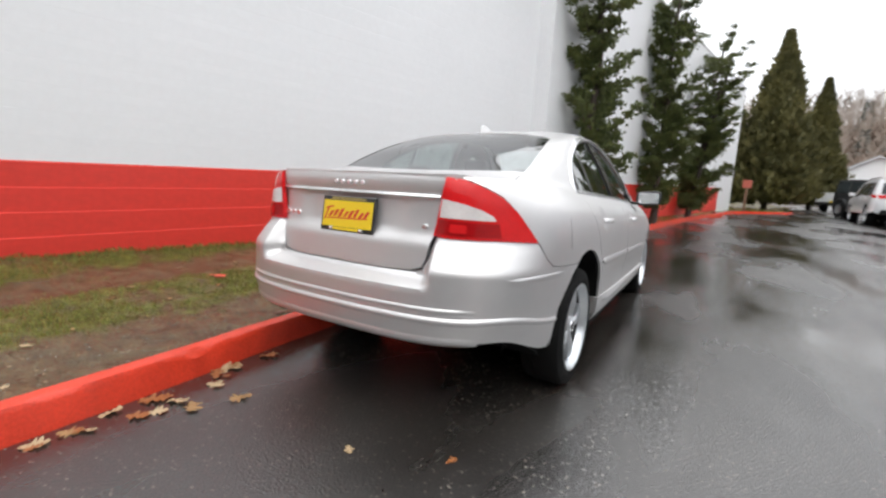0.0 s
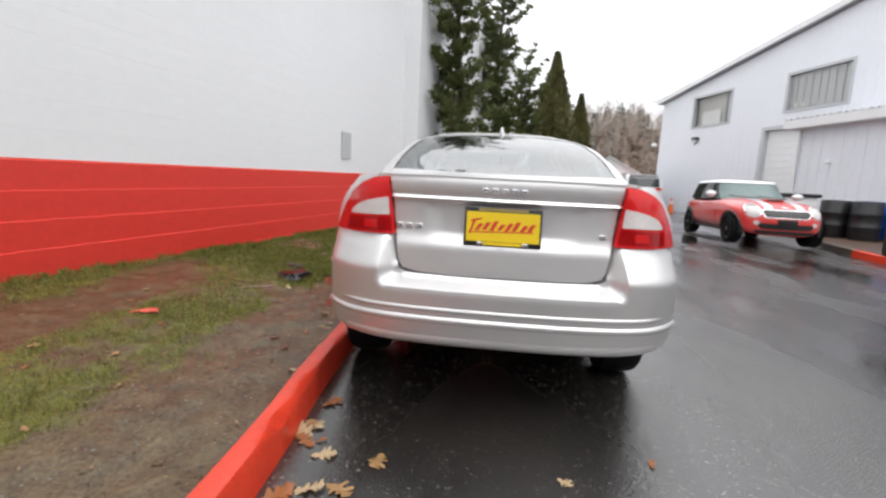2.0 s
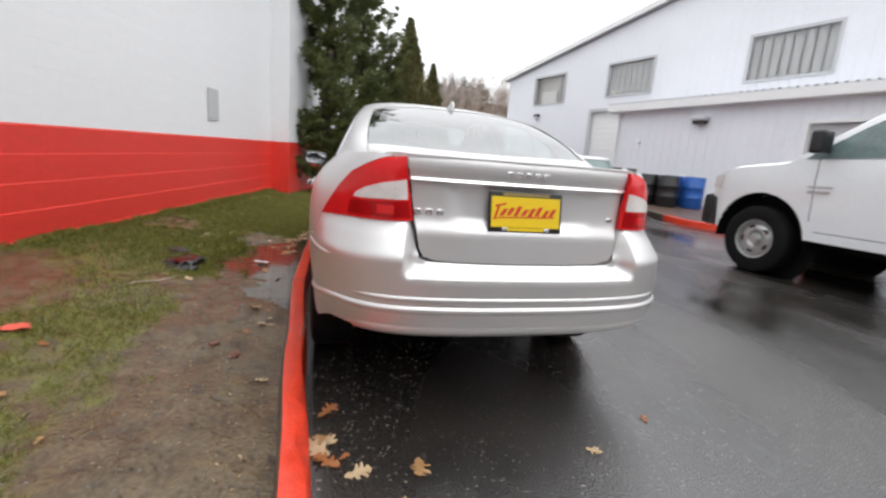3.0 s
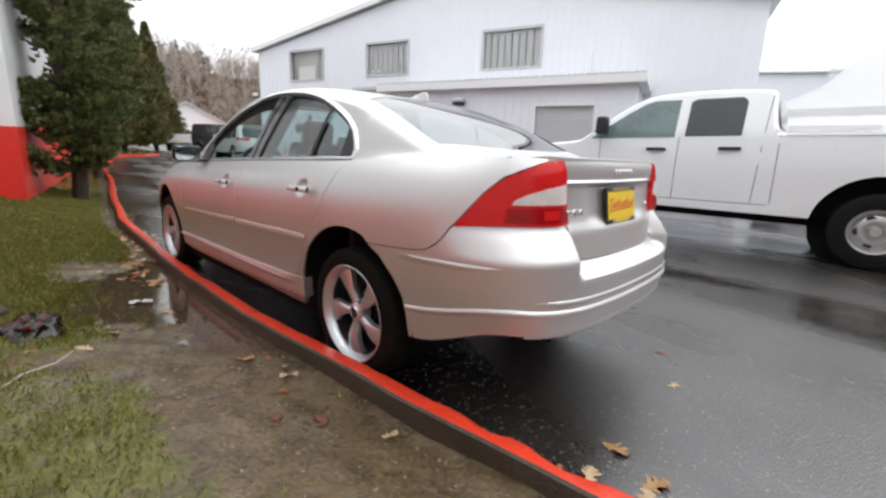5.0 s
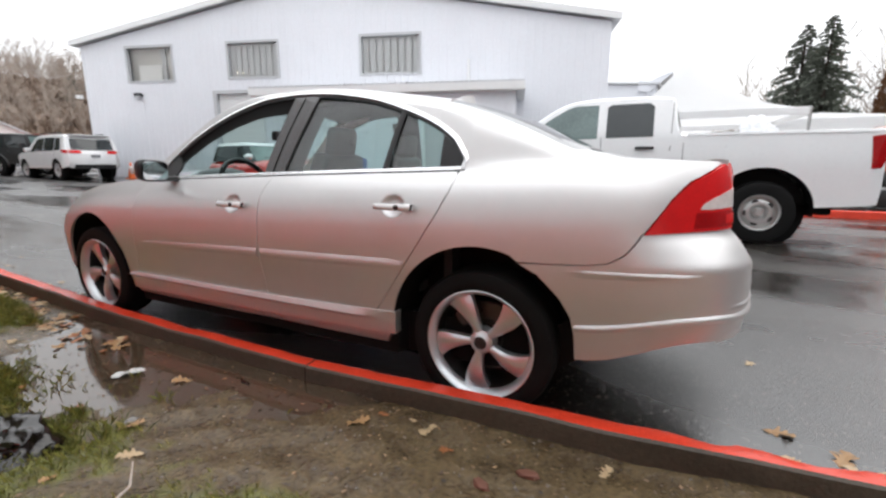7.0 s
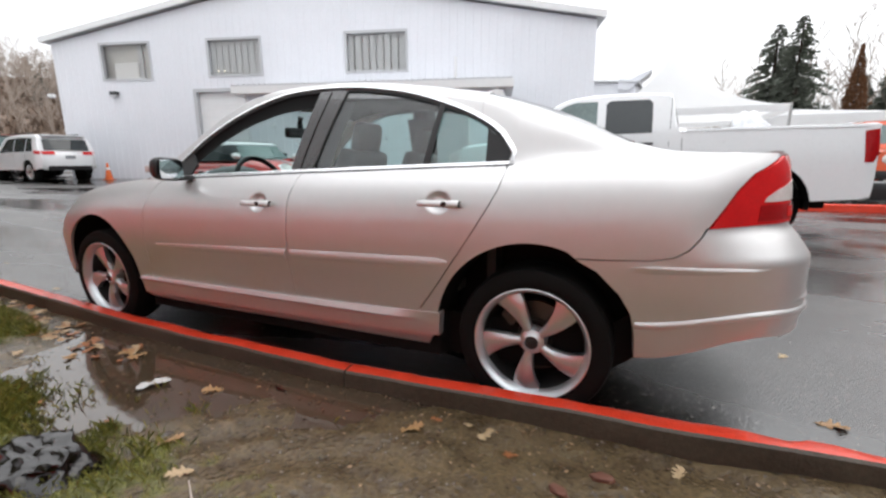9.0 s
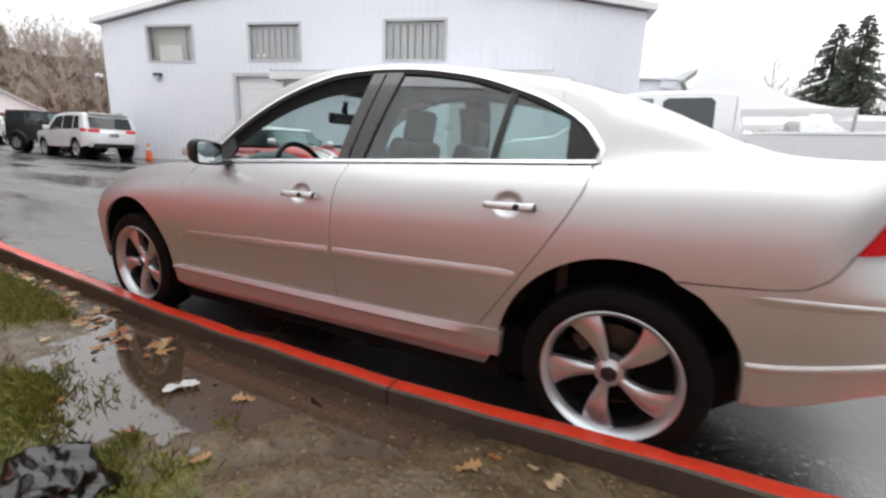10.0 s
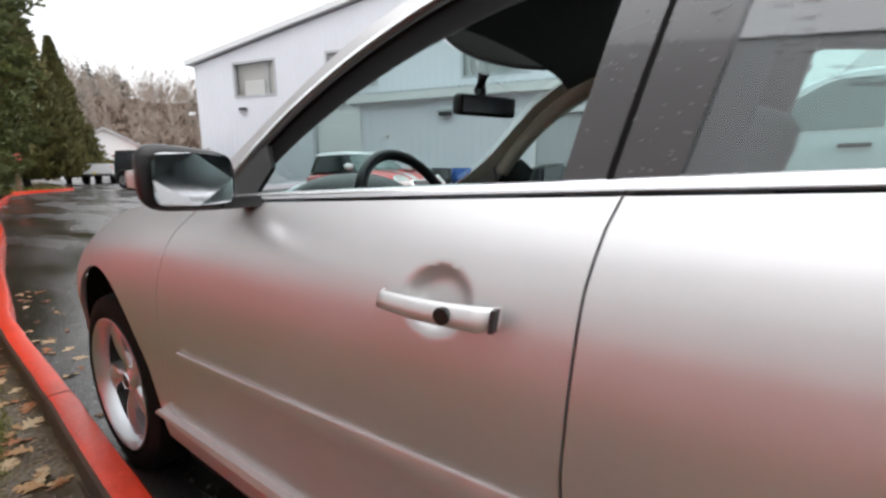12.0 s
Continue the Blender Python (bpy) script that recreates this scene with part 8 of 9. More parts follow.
def juniper(x, y, h, spread_r, label, seed, stems=1, lean=(0, 0)):
    """An upright ragged juniper: twisting stems, limbs that sweep up, and clumps of sprays with gaps between."""
    rng = random.Random(seed)
    g = lawn_z(x, y) - 0.05
    t = thing("juniper_tree", pose(x, y, g), label, "tree", "junipers by the wall")
    vs, fs = [], []
    tips = []
    for k in range(stems):
        top = Vector((lean[0] + rng.uniform(-0.3, 0.3) * (stems > 1), lean[1] + rng.uniform(-0.4, 0.4) * (stems > 1), h * (1 - 0.12 * k)))
        mid = [Vector((0.05 * math.sin(i * 1.7 + k), 0.05 * math.cos(i * 2.1 + k), 0)) + top * (i / 9) for i in range(10)]
        tv, tf = tube(mid, [0.10 * (1 - i / 10.5) * (1 if stems == 1 else 0.75) + 0.012 for i in range(10)], 8)
        n = len(vs)
        vs += tv
        fs += [tuple(i + n for i in f) for f in tf]
        limbs = int(h * 12.5 / max(1, stems * 0.75))
        for i in range(limbs):
            u = (i + rng.random()) / limbs
            base = top * (0.07 + 0.9 * u)
            a = rng.uniform(0, 2 * math.pi)
            prof = math.sin(math.pi * min(1, 0.25 + 0.75 * (1 - u) ** 0.9)) if u > 0.3 else 0.55 + u * 1.4
            ln = spread_r * max(0.15, prof) * rng.uniform(0.45, 1.15)
            if rng.random() < 0.12:
                ln *= 1.35
            d = Vector((math.cos(a), math.sin(a), rng.uniform(0.1, 0.6)))
            pts = [base + d * ln * q + Vector((0, 0, 0.3 * ln * q * q)) for q in (0, 0.35, 0.7, 1.0)]
            tv, tf = tube(pts, [0.022, 0.016, 0.010, 0.005], 5)
            n = len(vs)
            vs += tv
            fs += [tuple(i2 + n for i2 in f) for f in tf]
            for q in (0.3, 0.55, 0.8, 1.0):
                c = base + d * ln * q + Vector((0, 0, 0.3 * ln * q * q))
                tips.append((c, d + Vector((0, 0, 0.5)), 0.30 * (1.05 - 0.35 * u) * rng.uniform(0.7, 1.2) * (1.1 - 0.3 * q)))
        tips.append((top, Vector((0, 0, 1)), 0.25))
    obj("trunk", vs, fs, M_BARK, t, "", 60)
    lv, lf = [], []
    for c, d, r in tips:
        for _ in range(44):
            o = Vector((rng.gauss(0, 1), rng.gauss(0, 1), rng.gauss(0, 0.42))) * r * 0.36
            tuft(lv, lf, c + o, d + o * 2.2 + Vector((0, 0, 0.1)), r * 0.33, rng, 7, 0.7)
    obj("crown", lv, lf, M_JUNIPER, t)
    return t


def cypress(x, y, h, r, label, seed, z=None, count=9000, material=None, name="cypress_tree"):
    """A dense spire of fine sprays over a dark core, with an uneven outline."""
    rng = random.Random(seed)
    g = road_z(x, y) + 0.1 if z is None else z
    t = thing(name, pose(x, y, g), label, "tree", "hedge trees at the lot's end")
    obj("trunk", *tube([(0, 0, -0.2), (0, 0, h * 0.5), (0, 0, h * 0.95)], [0.16, 0.10, 0.02], 8), M_BARK, t, "", 60)
    lv, lf = [], []
    for _ in range(count):
        u = rng.random() ** 0.8
        a = rng.uniform(0, 2 * math.pi)
        lump = 1 + 0.34 * noise.noise(Vector((math.cos(a) * 2.4, math.sin(a) * 2.4, u * h * 0.8 + seed))) + 0.26 * noise.noise(Vector((math.cos(a) * 5.5, math.sin(a) * 5.5, u * h * 2.0 + seed)))
        rad = r * lump * (min(1, u * 7 + 0.55) * (1 - u) ** 1.0 + 0.01)
        k = 1 - rng.random() ** 2 * 0.6
        if rng.random() < 0.2:
            k *= rng.uniform(1.05, 1.35)
        p = Vector((rad * k * math.cos(a), rad * k * math.sin(a), 0.1 + u * h + rng.uniform(0, 0.3)))
        tuft(lv, lf, p, Vector((math.cos(a) * 0.55, math.sin(a) * 0.55, 1.2)), 0.30 * r ** 0.5 * rng.uniform(0.6, 1.3) * (1.1 - 0.5 * u), rng, 7, 0.45)
    obj("crown", lv, lf, material or M_CYPRESS, t)
    return t


juniper(-0.92, 7.3, 6.7, 0.95, "dark green juniper tree close to the painted wall", 3)
juniper(0.02, 11.9, 6.9, 0.80, "slender ragged juniper tree by the wall", 8)
juniper(0.72, 16.2, 6.2, 1.05, "many-stemmed ragged juniper leaning to the road", 11, stems=3, lean=(0.5, 0.2))
cypress(4.35, 31.3, 10.0, 2.35, "broad dark green cypress hedge tree", 21)
cypress(7.25, 36.3, 8.1, 1.65, "dark green pointed cypress hedge tree", 22)
cypress(2.0, 31.0, 7.0, 2.0, "dark green pointed cypress hedge tree", 23, count=3000)


def build_hill():
    # a long wooded bank far behind the lot
    vs, fs, nx, ny = [], [], 70, 10
    for j in range(ny):
        for i in range(nx):
            a = radians(-60 + 190 * i / (nx - 1))
            d = 88 + 10 * j
            x, y = 2 + d * math.sin(a), 4 + d * math.cos(a)
            hh = 17.5 + 4.0 * noise.noise(Vector((a * 3, 0, 2))) - 11 * sm(0.75, 1.2, a)
            z = 0.6 + hh * sm(0, 4, j) + 1.0 * noise.noise(Vector((x * 0.05, y * 0.05, 0)))
            vs.append((x, y, z - (2.5 if j == 0 else 0)))
    fs = [(j * nx + i, j * nx + i + 1, (j + 1) * nx + i + 1, (j + 1) * nx + i) for j in range(ny - 1) for i in range(nx - 1)]
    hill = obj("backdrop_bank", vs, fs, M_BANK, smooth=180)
    tagged(hill, "brown winter hillside behind the lot", "hill", kind="structure")
    rng = random.Random(5)
    # bare broadleaf wood
    bv, bf = [], []

    def twig(p, q, w0, w1):
        d = (q - p)
        s_ = d.cross(Vector((-p.y, p.x, 0.3))).normalized() if d.length else Vector((1, 0, 0))
        s2 = d.cross(s_).normalized()
        for s3 in (s_, s2):
            n = len(bv)
            bv.extend([p - s3 * w0, p + s3 * w0, q + s3 * w1, q - s3 * w1])
            bf.append((n, n + 1, n + 2, n + 3))

    def bare(x, y, z, h):
        top = Vector((x + rng.uniform(-0.4, 0.4), y, z + h))
        b = Vector((x, y, z - 0.5))
        twig(b, top, 0.06, 0.015)
        for i in range(15):
            u = rng.uniform(0.25, 0.98)
            p = b.lerp(top, u)
            a = rng.uniform(0, 2 * math.pi)
            ln = h * 0.30 * (1.15 - u) + 0.5
            q = p + Vector((math.cos(a) * ln * 0.8, math.sin(a) * ln * 0.8, ln))
            twig(p, q, 0.035, 0.012)
            for _ in range(4):
                pp = p.lerp(q, rng.uniform(0.3, 1))
                a2 = rng.uniform(0, 2 * math.pi)
                twig(pp, pp + Vector((math.cos(a2) * 0.6, math.sin(a2) * 0.6, 0.9)) * rng.uniform(0.5, 1.2), 0.02, 0.008)
    for _ in range(950):
        a = radians(rng.uniform(-12, 52))
        d = rng.uniform(100, 140)
        j = (d - 88) / 10
        hh = 17.5 + 4.0 * noise.noise(Vector((a * 3, 0, 2))) - 11 * sm(0.75, 1.2, a)
        bare(2 + d * math.sin(a), 4 + d * math.cos(a), 0.6 + hh * sm(0, 4, j), rng.uniform(4, 9.5))
    for _ in range(120):
        a = radians(rng.uniform(96, 128))
        d = rng.uniform(60, 120)
        bare(-2 + d * math.sin(a), d * math.cos(a), 0.0, rng.uniform(9, 15))
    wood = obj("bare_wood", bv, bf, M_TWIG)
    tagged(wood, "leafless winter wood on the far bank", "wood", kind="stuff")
    # low brush that covers the bank itself, its russet paled to paint haze
    uv_, uf_ = [], []
    for _ in range(5200):
        a = radians(rng.uniform(-12, 56))
        d = 88 + 46 * rng.random() ** 1.3
        j = (d - 88) / 10
        hh = 17.5 + 4.0 * noise.noise(Vector((a * 3, 0, 2))) - 11 * sm(0.75, 1.2, a)
        tuft(uv_, uf_, Vector((2 + d * math.sin(a), 4 + d * math.cos(a), 0.2 + hh * sm(0, 4, j))), Vector((rng.uniform(-0.6, 0.6), -0.3, 1)), rng.uniform(1.2, 3.2), rng, 9, 0.6)
    tagged(obj("bank_brush", uv_, uf_, mat("haze_pale_brush", (0.38, 0.285, 0.225), 0.9, var=0.35, scale=0.15)), "russet winter brush on the far bank", "brush", kind="stuff")
    # conifers on the bank, greyed in base colour to stand for haze
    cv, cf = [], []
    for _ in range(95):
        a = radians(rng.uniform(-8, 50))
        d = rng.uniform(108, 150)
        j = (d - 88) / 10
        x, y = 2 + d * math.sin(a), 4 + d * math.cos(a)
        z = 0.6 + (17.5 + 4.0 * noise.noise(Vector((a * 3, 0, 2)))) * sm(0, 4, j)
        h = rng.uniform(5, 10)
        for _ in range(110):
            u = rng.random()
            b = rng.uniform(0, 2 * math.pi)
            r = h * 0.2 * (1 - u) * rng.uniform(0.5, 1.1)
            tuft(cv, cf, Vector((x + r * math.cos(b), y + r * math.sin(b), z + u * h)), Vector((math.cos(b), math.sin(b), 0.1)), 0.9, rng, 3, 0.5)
    tagged(obj("far_conifers", cv, cf, mat("haze_grey_conifers", (0.25, 0.25, 0.22), 0.9, var=0.3, scale=0.2)), "conifers on the far bank, haze put into their grey-green", "wood", kind="stuff")


build_hill()


def fir(x, y, h, r, seed, label, material=None, name="fir_tree"):
    rng = random.Random(seed)
    t = thing(name, pose(x, y, 0.2), label, "tree", "firs behind the tents")
    obj("trunk", *tube([(0, 0, -0.3), (0, 0, h * 0.5), (0, 0, h)], [0.32, 0.2, 0.03], 8), M_BARK, t, "", 60)
    lv, lf = [], []
    tiers = int(h * 3.2)
    for i in range(tiers):
        u = 0.08 + 0.92 * i / tiers
        for _ in range(8):
            a = rng.uniform(0, 2 * math.pi)
            ln = r * (1 - u) ** 0.9 * rng.uniform(0.3, 1.25) + 0.15
            for q in np.linspace(0.15, 1, 9):
                p = Vector((math.cos(a) * ln * q, math.sin(a) * ln * q, u * h - 0.25 * ln * q * q))
                tuft(lv, lf, p, Vector((math.cos(a), math.sin(a), -0.05)), 0.22 + 0.55 * (1 - u), rng, 5, 0.6)
    obj("crown", lv, lf, material or M_FIR, t)


fir(50, -13.7, 13.9, 4.3, 31, "tall dark fir behind the white tents")
fir(51.5, -12.2, 13.7, 4.8, 32, "tall dark fir behind the white tents")
cypress(50, -18.2, 10.4, 1.5, "rust-brown dying cypress beyond the tents", 33, z=0.2, count=1500, material=M_DEAD)
fir(60, -24.5, 11.0, 3.0, 34, "dark fir among bare trees")
fir(58, -21.5, 9.5, 2.6, 35, "dark fir among bare trees")


# ---- verge: rain pools, grass, leaves, small litter ----
def build_pools():
    m = mat("still_rain_water", (0.07, 0.048, 0.030), 0.06, var=0.3, scale=2, bump=0.05, bscale=14, spec=1.0)
    vs, fs = grid_sheet([-2.2 + 0.05 * i for i in range(25)], [0.0 + 0.1 * i for i in range(37)], lambda x, y: 0.062 - 0.05 * sm(3.1, 3.6, y) - 0.05 * (1 - sm(0.0, 0.6, y)))
    tagged(obj("water", vs, fs, m), "shallow rain pool on the muddy verge", "puddle", kind="structure")


def blade_mat():
    m = mat("grass_blades", (0.13, 0.17, 0.045), 0.5)
    n, l = m.node_tree.nodes, m.node_tree.links
    geo, ramp = n.new("ShaderNodeNewGeometry"), n.new("ShaderNodeValToRGB")
    ramp.color_ramp.elements[0].color, ramp.color_ramp.elements[1].color = (0.070, 0.084, 0.014, 1), (0.30, 0.26, 0.072, 1)
    e = ramp.color_ramp.elements.new(0.6)
    e.color = (0.17, 0.178, 0.030, 1)
    l.new(geo.outputs["Random Per Island"], ramp.inputs[0])
    l.new(ramp.outputs[0], n["Principled BSDF"].inputs["Base Color"])
    return m


def build_grass():
    rng = random.Random(77)
    vs, fs = [], []
    tries = 0
    while len(fs) < 125000 and tries < 520000:
        tries += 1
        y = rng.uniform(-2.6, 8.5) if rng.random() < 0.62 else rng.uniform(1.2, 5.0)
        k = kerb_x(y) - 0.06
        x = rng.uniform(-2.39 + (y - 4.06) * 0.2, k)
        t = turf_at(x, y)
        wx = x - (-2.39 + (y - 4.06) * 0.2)
        if rng.random() > sm(0.15, 0.8, t) + (0.8 if wx < 0.12 else 0):
            continue
        z = lawn_z(x, y)
        if z < 0.062 and rng.random() < 0.35:
            continue
        h = (0.028 if z < 0.07 and -2 < x < -1.2 and 0.5 < y < 3.4 else 0) + rng.uniform(0.007, 0.024) * (1.9 if wx < 0.12 else 1) * (0.7 + 0.6 * sm(0.2, 0.8, t))
        a, b = rng.uniform(0, 2 * math.pi), rng.uniform(0.2, 1.1)
        w = rng.uniform(0.0010, 0.0021)
        cx, sy = math.cos(a), math.sin(a)
        lean = h * b
        n = len(vs)
        vs += [(x - sy * w, y + cx * w, z - 0.004), (x + sy * w, y - cx * w, z - 0.004), (x + cx * lean * 0.45 + sy * w * 0.8, y + sy * lean * 0.45 - cx * w * 0.8, z + h * 0.7), (x + cx * lean, y + sy * lean, z + h)]
        fs.append((n, n + 1, n + 2, n + 3))
    tagged(obj("grass", vs, fs, blade_mat()), "short winter grass on the verge", "grass", kind="stuff")


M_LEAVES = [mat("tan_leaf", (0.42, 0.24, 0.10), 0.5, var=0.4, scale=20), mat("orange_brown_leaf", (0.36, 0.13, 0.04), 0.5, var=0.4, scale=20), mat("pale_leaf", (0.52, 0.38, 0.22), 0.5, var=0.3, scale=20)]
LEAF_MESH = []


def leaf_mesh(k):
    """A lobed oak leaf, slightly curled."""
    rng = random.Random(k)
    vs, fs = [], []
    n = 46
    lobes = [(0.20, 0.17), (0.42, 0.30), (0.64, 0.31), (0.82, 0.20)]
    for i in range(n + 1):
        u = i / n
        row = []
        for sg in (-1, 1):
            w = 0.004 if u < 0.08 else 0.11
            ext = 0.0
            for j, (c, a_) in enumerate(lobes):
                cc = c + 0.025 * sg * (j % 2) + 0.012 * math.sin(k * 3 + j * 2)
                w = max(w, a_ * (0.85 + 0.3 * ((k * 7 + j * 5 + (sg > 0) * 3) % 5) / 5) * math.exp(-((u - cc) / 0.074) ** 4))
            w *= min(1, (1 - u) * 9 + 0.02)
            row.append(w)
        mid = 0.035 * math.sin(u * 3 + k)
        for sg, w in zip((-1, 1), row):
            # lobes sweep towards the tip
            vs.append((u - 0.5 + 0.35 * w, sg * w, mid * 0.6 + w * (0.10 + 0.22 * math.sin(u * 9 + k + sg))))
        vs.append((u - 0.5, 0, mid * 0.6))
    for i in range(n):
        b_ = 3 * i
        fs += [(b_, b_ + 2, b_ + 5, b_ + 3), (b_ + 2, b_ + 1, b_ + 4, b_ + 5)]
    me = bpy.data.meshes.new("fallen_leaf")
    me.from_pydata(vs, [], fs)
    me.materials.append(M_LEAVES[k % 3])
    return me


LEAF_MESH = [leaf_mesh(k) for k in range(6)]


def leaf(x, y, size, turn, k, on_verge):
    z = max(lawn_z(x, y), 0.064 if -2.1 < x < -1.1 and 0.5 < y < 3.2 else 0) if on_verge else road_z(x, y)
    ob = new("fallen_leaf", LEAF_MESH[k % 6])
    ob.matrix_basis = pose(x, y, z + 0.005, 4 * ((k * 7) % 5 - 2), 3 * ((k * 5) % 5 - 2), turn) @ Matrix.Diagonal((size, size, size, 1))
    tagged(ob, ("tan", "orange-brown", "pale")[k % 3] + " fallen oak leaf, wet, lying on the " + ("muddy verge" if on_verge else "asphalt by the kerb"), "leaf", "fallen leaves")


def build_leaves():
    rng = random.Random(9)
    for x, y, s_ in ((-1.115, 0.095, 0.10), (-1.12, 0.30, 0.05), (-1.22, 0.36, 0.11), (-1.286, 1.324, 0.10), (-1.62, 1.14, 0.10), (-1.20, -0.02, 0.06), (-1.10, 0.18, 0.05), (-1.75, 0.9, 0.09), (-1.05, -0.55, 0.08), (-2.0, -0.3, 0.07), (-1.9, -0.75, 0.08)):
        leaf(x, y, s_, rng.uniform(0, 360), rng.randrange(6), True)
    for x, y, s_ in ((-0.72, -1.42, 0.16), (-0.62, -1.36, 0.12), (-0.78, -1.02, 0.15), (-0.75, -0.96, 0.10), (0.65, -1.0, 0.06), (-0.42, -1.16, 0.12), (0.28, -1.17, 0.07), (-0.52, -1.34, 0.13)):
        leaf(x, y, s_, rng.uniform(0, 360), rng.randrange(6), False)
    for _ in range(22):
        y = rng.uniform(-2.6, -0.55)
        leaf(kerb_x(y) + 0.09 + abs(rng.gauss(0, 0.08)), y, rng.uniform(0.05, 0.13), rng.uniform(0, 360), rng.randrange(6), False)
    for _ in range(44):
        y = rng.uniform(2.4, 4.6)
        leaf(kerb_x(y) - 0.08 - abs(rng.gauss(0, 0.16)), y, rng.uniform(0.05, 0.11), rng.uniform(0, 360), rng.randrange(6), True)
    for _ in range(40):
        y = rng.uniform(2.9, 6.2)
        leaf(kerb_x(y) + 0.10 + abs(rng.gauss(0, 0.10)), y, rng.uniform(0.04, 0.09), rng.uniform(0, 360), rng.randrange(6), False)
    for _ in range(30):
        y = rng.uniform(2.0, 3.3)
        leaf(kerb_x(y) - 0.10 - abs(rng.gauss(0, 0.12)), y, rng.uniform(0.06, 0.12), rng.uniform(0, 360), rng.randrange(6), True)
    for _ in range(26):
        y = rng.uniform(-2.2, 5)
        leaf(kerb_x(y) - rng.uniform(0.3, 1.7), y, rng.uniform(0.04, 0.08), rng.uniform(0, 360), rng.randrange(6), True)


def lump(name, x, y, sx, sy, sz, material, label, category, seed, sink=0.0, ragged=0.0):
    bm = bmesh.new()
    bmesh.ops.create_icosphere(bm, subdivisions=4 if ragged else 3, radius=1)
    for v in bm.verts:
        n = v.co.normalized()
        k = 1 + 0.35 * noise.noise(n * 1.7 + Vector((seed, 0, 0))) + 0.15 * noise.noise(n * 5 + Vector((0, seed, 0)))
        k -= ragged * abs(noise.noise(n * 3.1 + Vector((seed, seed, 0)))) + 0.5 * ragged * abs(noise.noise(n * 8 + Vector((0, 0, seed))))
        top = 0.55 + ragged * 0.5 * noise.noise(Vector((n.x * 4, n.y * 4, seed)))
        v.co = Vector((n.x * sx * k, n.y * sy * k, max(-0.2, min(n.z * k, top)) * sz))
    me = bpy.data.meshes.new(name)
    bm.to_mesh(me)
    bm.free()
    me.materials.append(material)
    me.polygons.foreach_set("use_smooth", [True] * len(me.polygons))
    ob = new(name, me)
    ob.matrix_basis = pose(x, y, lawn_z(x, y) + sz * 0.05 - sink, 0, 0, seed * 40)
    return tagged(ob, label, category)


def build_litter():
    M_WET = mat("wet_black_wood", (0.010, 0.007, 0.006), 0.08, var=0.5, scale=8, bump=0.25, bscale=30)
    M_CLOD = mat("dark_soil", (0.05, 0.03, 0.022), 0.5, var=0.5, scale=20, bump=0.8)
    lump("stump", -1.90, 1.36, 0.20, 0.13, 0.11, M_WET, "wet black rotten stump in the grass", "stump", 2, ragged=0.22)
    lump("soil_clod", -2.08, 1.72, 0.10, 0.06, 0.07, M_CLOD, "dark soil clod in the grass", "clod", 4)
    M_PAPER = mat("wet_paper", (0.62, 0.62, 0.60), 0.5, var=0.2, scale=20)
    M_REDP = mat("red_plastic", (0.75, 0.12, 0.08), 0.4)

    def scrap(name, x, y, w, d, material, label, turn):
        n, vs, fs = 6, [], []
        for j in range(n):
            for i in range(n):
                u, v = i / (n - 1) - 0.5, j / (n - 1) - 0.5
                vs.append((u * w * (1 - 0.3 * v), v * d * (1 + 0.2 * u), 0.012 + 0.014 * noise.noise(Vector((u * 5, v * 5, x * 9)))))
        fs = [(j * n + i, j * n + i + 1, (j + 1) * n + i + 1, (j + 1) * n + i) for j in range(n - 1) for i in range(n - 1)]
        ob = obj(name, vs, fs, material, smooth=180)
        ob.matrix_basis = pose(x, y, max(lawn_z(x, y), 0.064 if -2.1 < x < -1.1 and 0.5 < y < 3.2 else 0), 0, 0, turn)
        tagged(ob, label, "litter")
    scrap("plastic_scrap", -2.19, -0.18, 0.14, 0.07, M_REDP, "red plastic scrap lying in the grass", 20)
    scrap("paper_scrap", -1.36, 1.62, 0.12, 0.06, M_PAPER, "crumpled wet white paper scrap by the pool", -30)
    M_BRICKY = mat("red_brick_dust", (0.17, 0.065, 0.04), 0.6, var=0.4, scale=20)
    for i, (x, y) in enumerate(((-1.32, -0.2), (-1.2, -0.32))):
        lump("brick_shard", x, y, 0.035, 0.02, 0.02, M_BRICKY, "red-brown brick shard trodden into the mud", "shard", 6 + i)
    vs, fs = tube([(0, 0, 0.012), (0.10, 0.02, 0.02), (0.22, 0.0, 0.016), (0.34, 0.05, 0.012)], [0.004, 0.005, 0.004, 0.002], 6)
    st = obj("stick", vs, fs, M_TWIG)
    st.matrix_basis = pose(-2.05, 0.55, lawn_z(-2.0, 0.55), 0, 0, 35)
    tagged(st, "thin pale fallen stick in the grass", "stick")
    vs, fs = tube([(0, 0, 0.01), (0.05, 0.01, 0.014), (0.09, 0.0, 0.01)], [0.006, 0.008, 0.003], 6)
    st = obj("bark_piece", vs, fs, M_WET)
    st.matrix_basis = pose(-1.17, 1.02, lawn_z(-1.17, 1.02), 0, 0, 70)
    tagged(st, "small wet black bark piece on the mud", "bark")
    # gravel pressed into the mud
    rng = random.Random(4)
    pv, pf = [], []
    for _ in range(420):
        y = rng.uniform(-2.5, 3.2)
        d = abs(rng.gauss(0.35, 0.25)) + 0.06
        x = kerb_x(y) - d
        r = rng.uniform(0.003, 0.009)
        z = lawn_z(x, y)
        n = len(pv)
        for a in range(5):
            t = a * 1.2566 + rng.random()
            pv.append((x + r * math.cos(t), y + r * math.sin(t), z - 0.001))
        pv.append((x, y, z + r * 0.8))
        pf += [(n + a, n + (a + 1) % 5, n + 5) for a in range(5)]
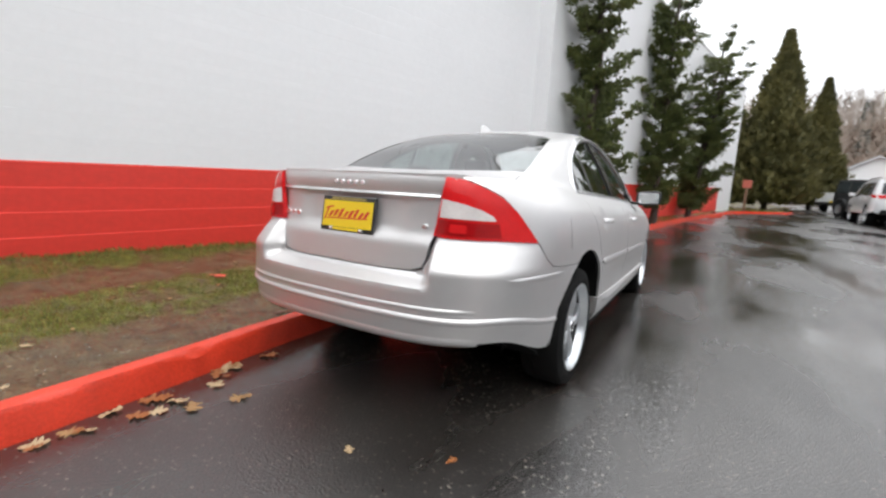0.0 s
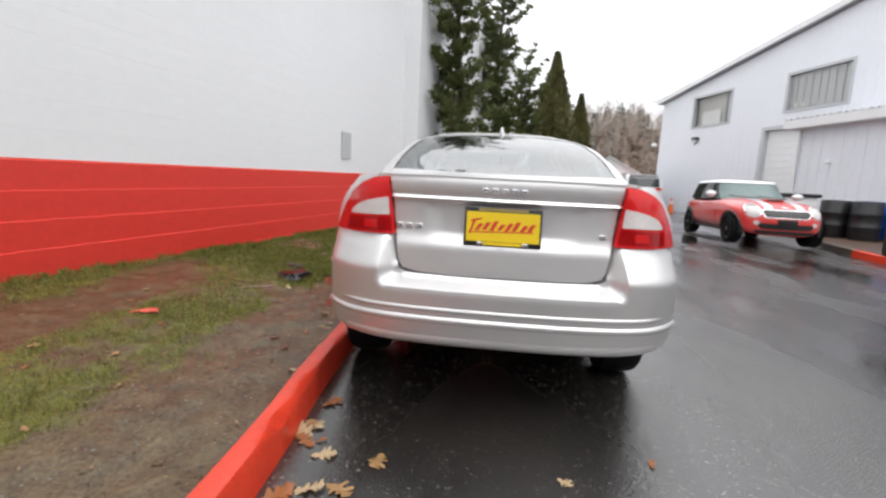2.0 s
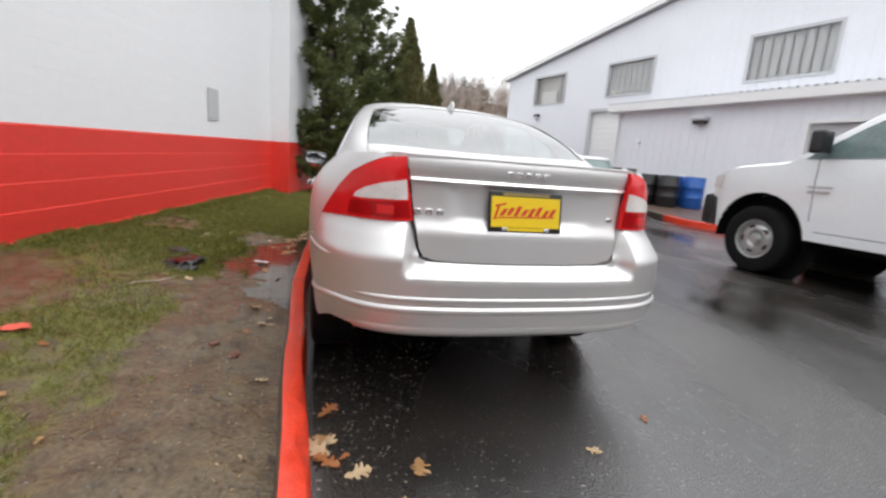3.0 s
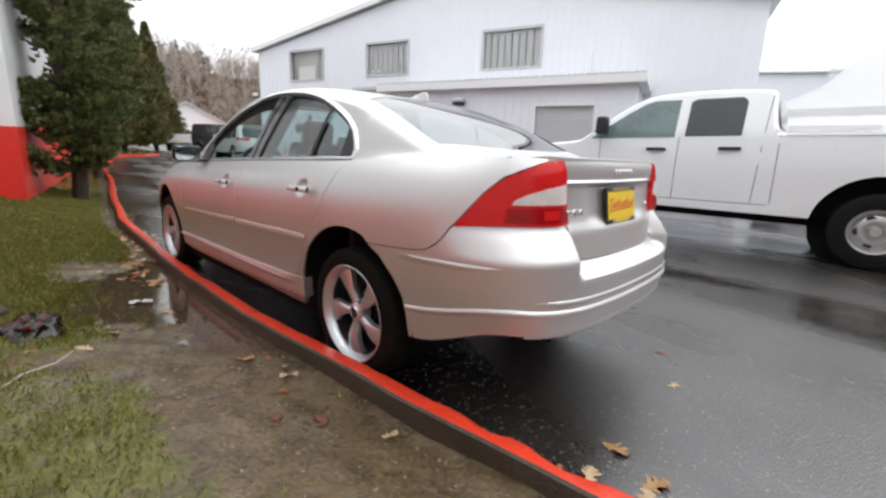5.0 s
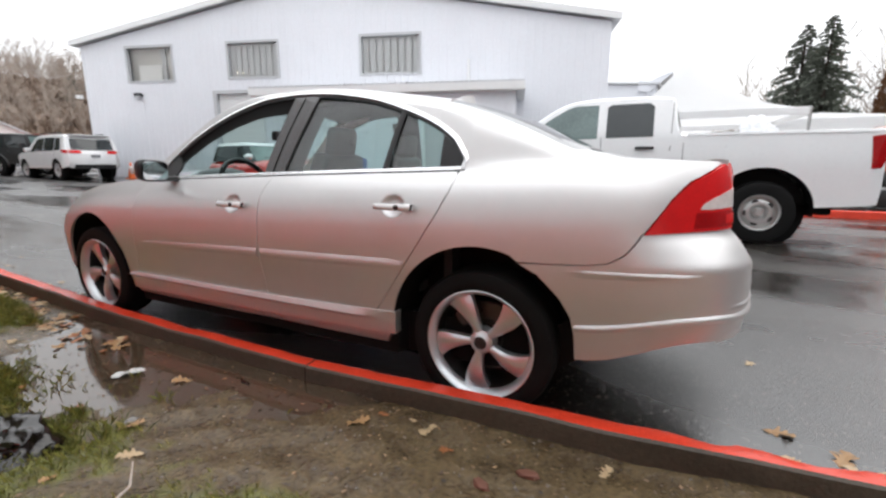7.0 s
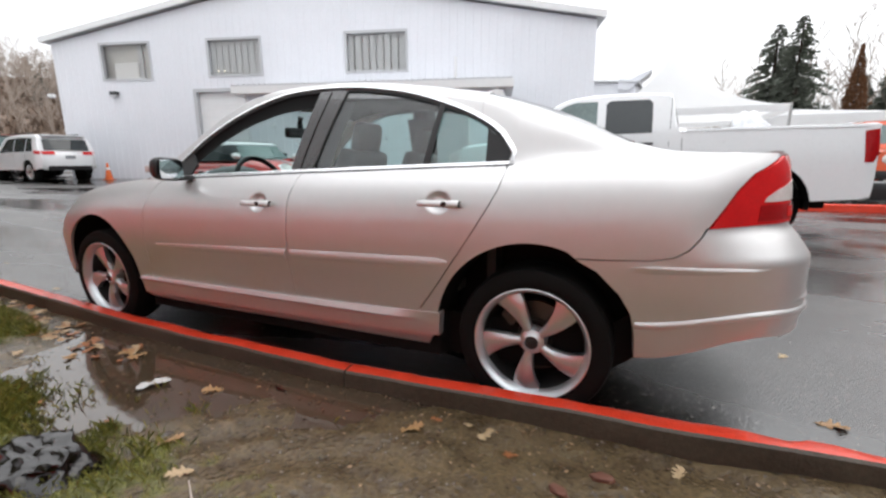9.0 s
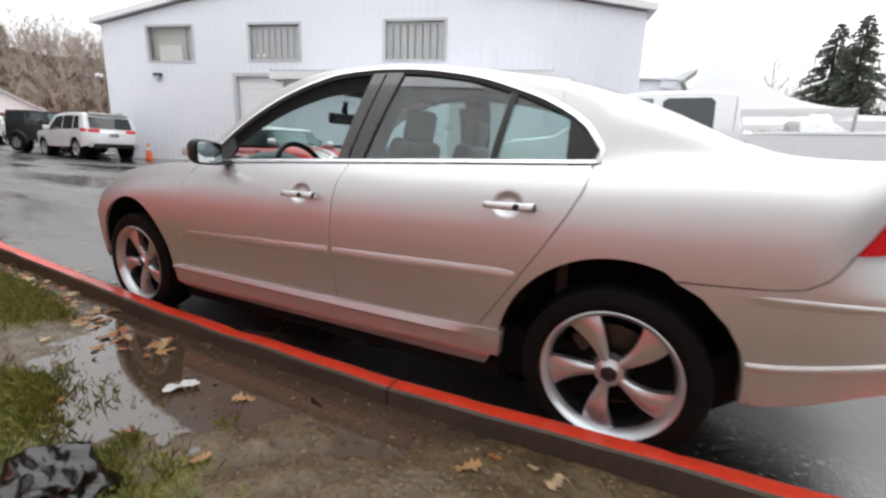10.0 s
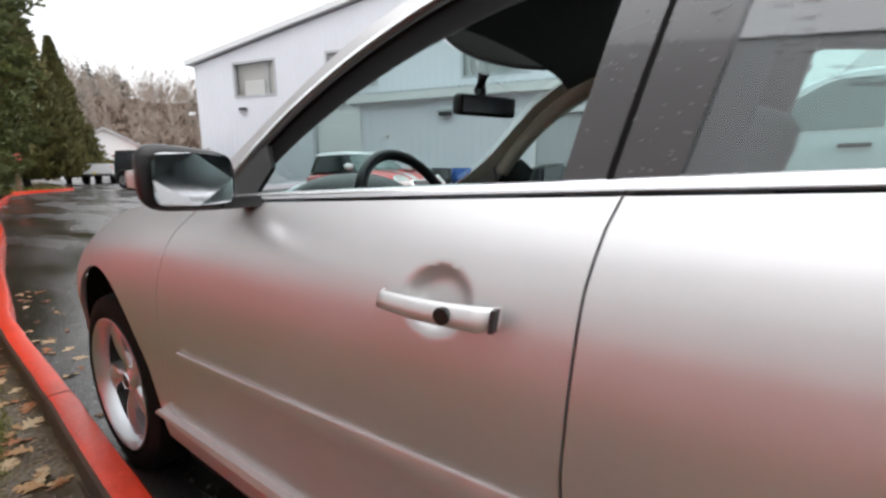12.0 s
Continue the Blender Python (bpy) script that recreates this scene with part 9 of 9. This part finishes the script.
    tagged(obj("gravel", pv, pf, mat("mixed_gravel", (0.22, 0.19, 0.16), 0.5, var=0.5, scale=60)), "small gravel pressed into the mud", "gravel", kind="stuff")


def build_debris():
    """Trodden leaf scraps, needles and bark crumbs over the mud, thickest along the kerb and round the pool."""
    rng = random.Random(15)
    vs, fs = [], []
    for _ in range(2600):
        y = rng.uniform(-2.4, 4.6)
        x = kerb_x(y) - 0.06 - (abs(rng.gauss(0, 0.30)) if rng.random() < 0.6 else rng.uniform(0, 1.3))
        r, a = rng.uniform(0.003, 0.012), rng.uniform(0, 2 * math.pi)
        w = r * rng.uniform(0.2, 0.7)
        z = max(lawn_z(x, y), 0.0625 if -2.1 < x < -1.03 and 0.4 < y < 3.2 else 0) + 0.002
        c, s_ = math.cos(a), math.sin(a)
        n = len(vs)
        vs += [(x - c * r, y - s_ * r, z), (x + s_ * w, y - c * w, z + rng.uniform(0.0, 0.004)), (x + c * r, y + s_ * r, z + rng.uniform(0.0, 0.006)), (x - s_ * w, y + c * w, z + 0.001)]
        fs.append((n, n + 1, n + 2, n + 3))
    m = mat("leaf_crumbs", (0.1, 0.06, 0.03), 0.5)
    n_, l_ = m.node_tree.nodes, m.node_tree.links
    geo, ramp = n_.new("ShaderNodeNewGeometry"), n_.new("ShaderNodeValToRGB")
    ramp.color_ramp.elements[0].color, ramp.color_ramp.elements[1].color = (0.012, 0.008, 0.006, 1), (0.34, 0.22, 0.12, 1)
    ramp.color_ramp.elements.new(0.6).color = (0.07, 0.04, 0.02, 1)
    l_.new(geo.outputs["Random Per Island"], ramp.inputs[0])
    l_.new(ramp.outputs[0], n_["Principled BSDF"].inputs["Base Color"])
    tagged(obj("debris", vs, fs, m), "trodden leaf scraps and bark crumbs on the wet mud", "debris", kind="stuff")


def build_post():
    p = thing("sign_post", pose(3.0, 25.6, road_z(3.0, 25.6) + 0.1), "short brown post with a small red sign", "sign")
    part("post", box_bm(-0.06, 0.06, -0.06, 0.06, 0, 1.5, 0.01, 1), mat("brown_timber", (0.22, 0.12, 0.07), 0.7, var=0.3), p)
    part("sign_plate", box_bm(-0.20, 0.20, -0.09, -0.065, 1.22, 1.62, 0.01, 1), mat("faded_red_sign", (0.5, 0.12, 0.08), 0.5), p, "faded red sign plate")


build_pools()
build_grass()
build_leaves()
build_litter()
build_debris()
build_post()
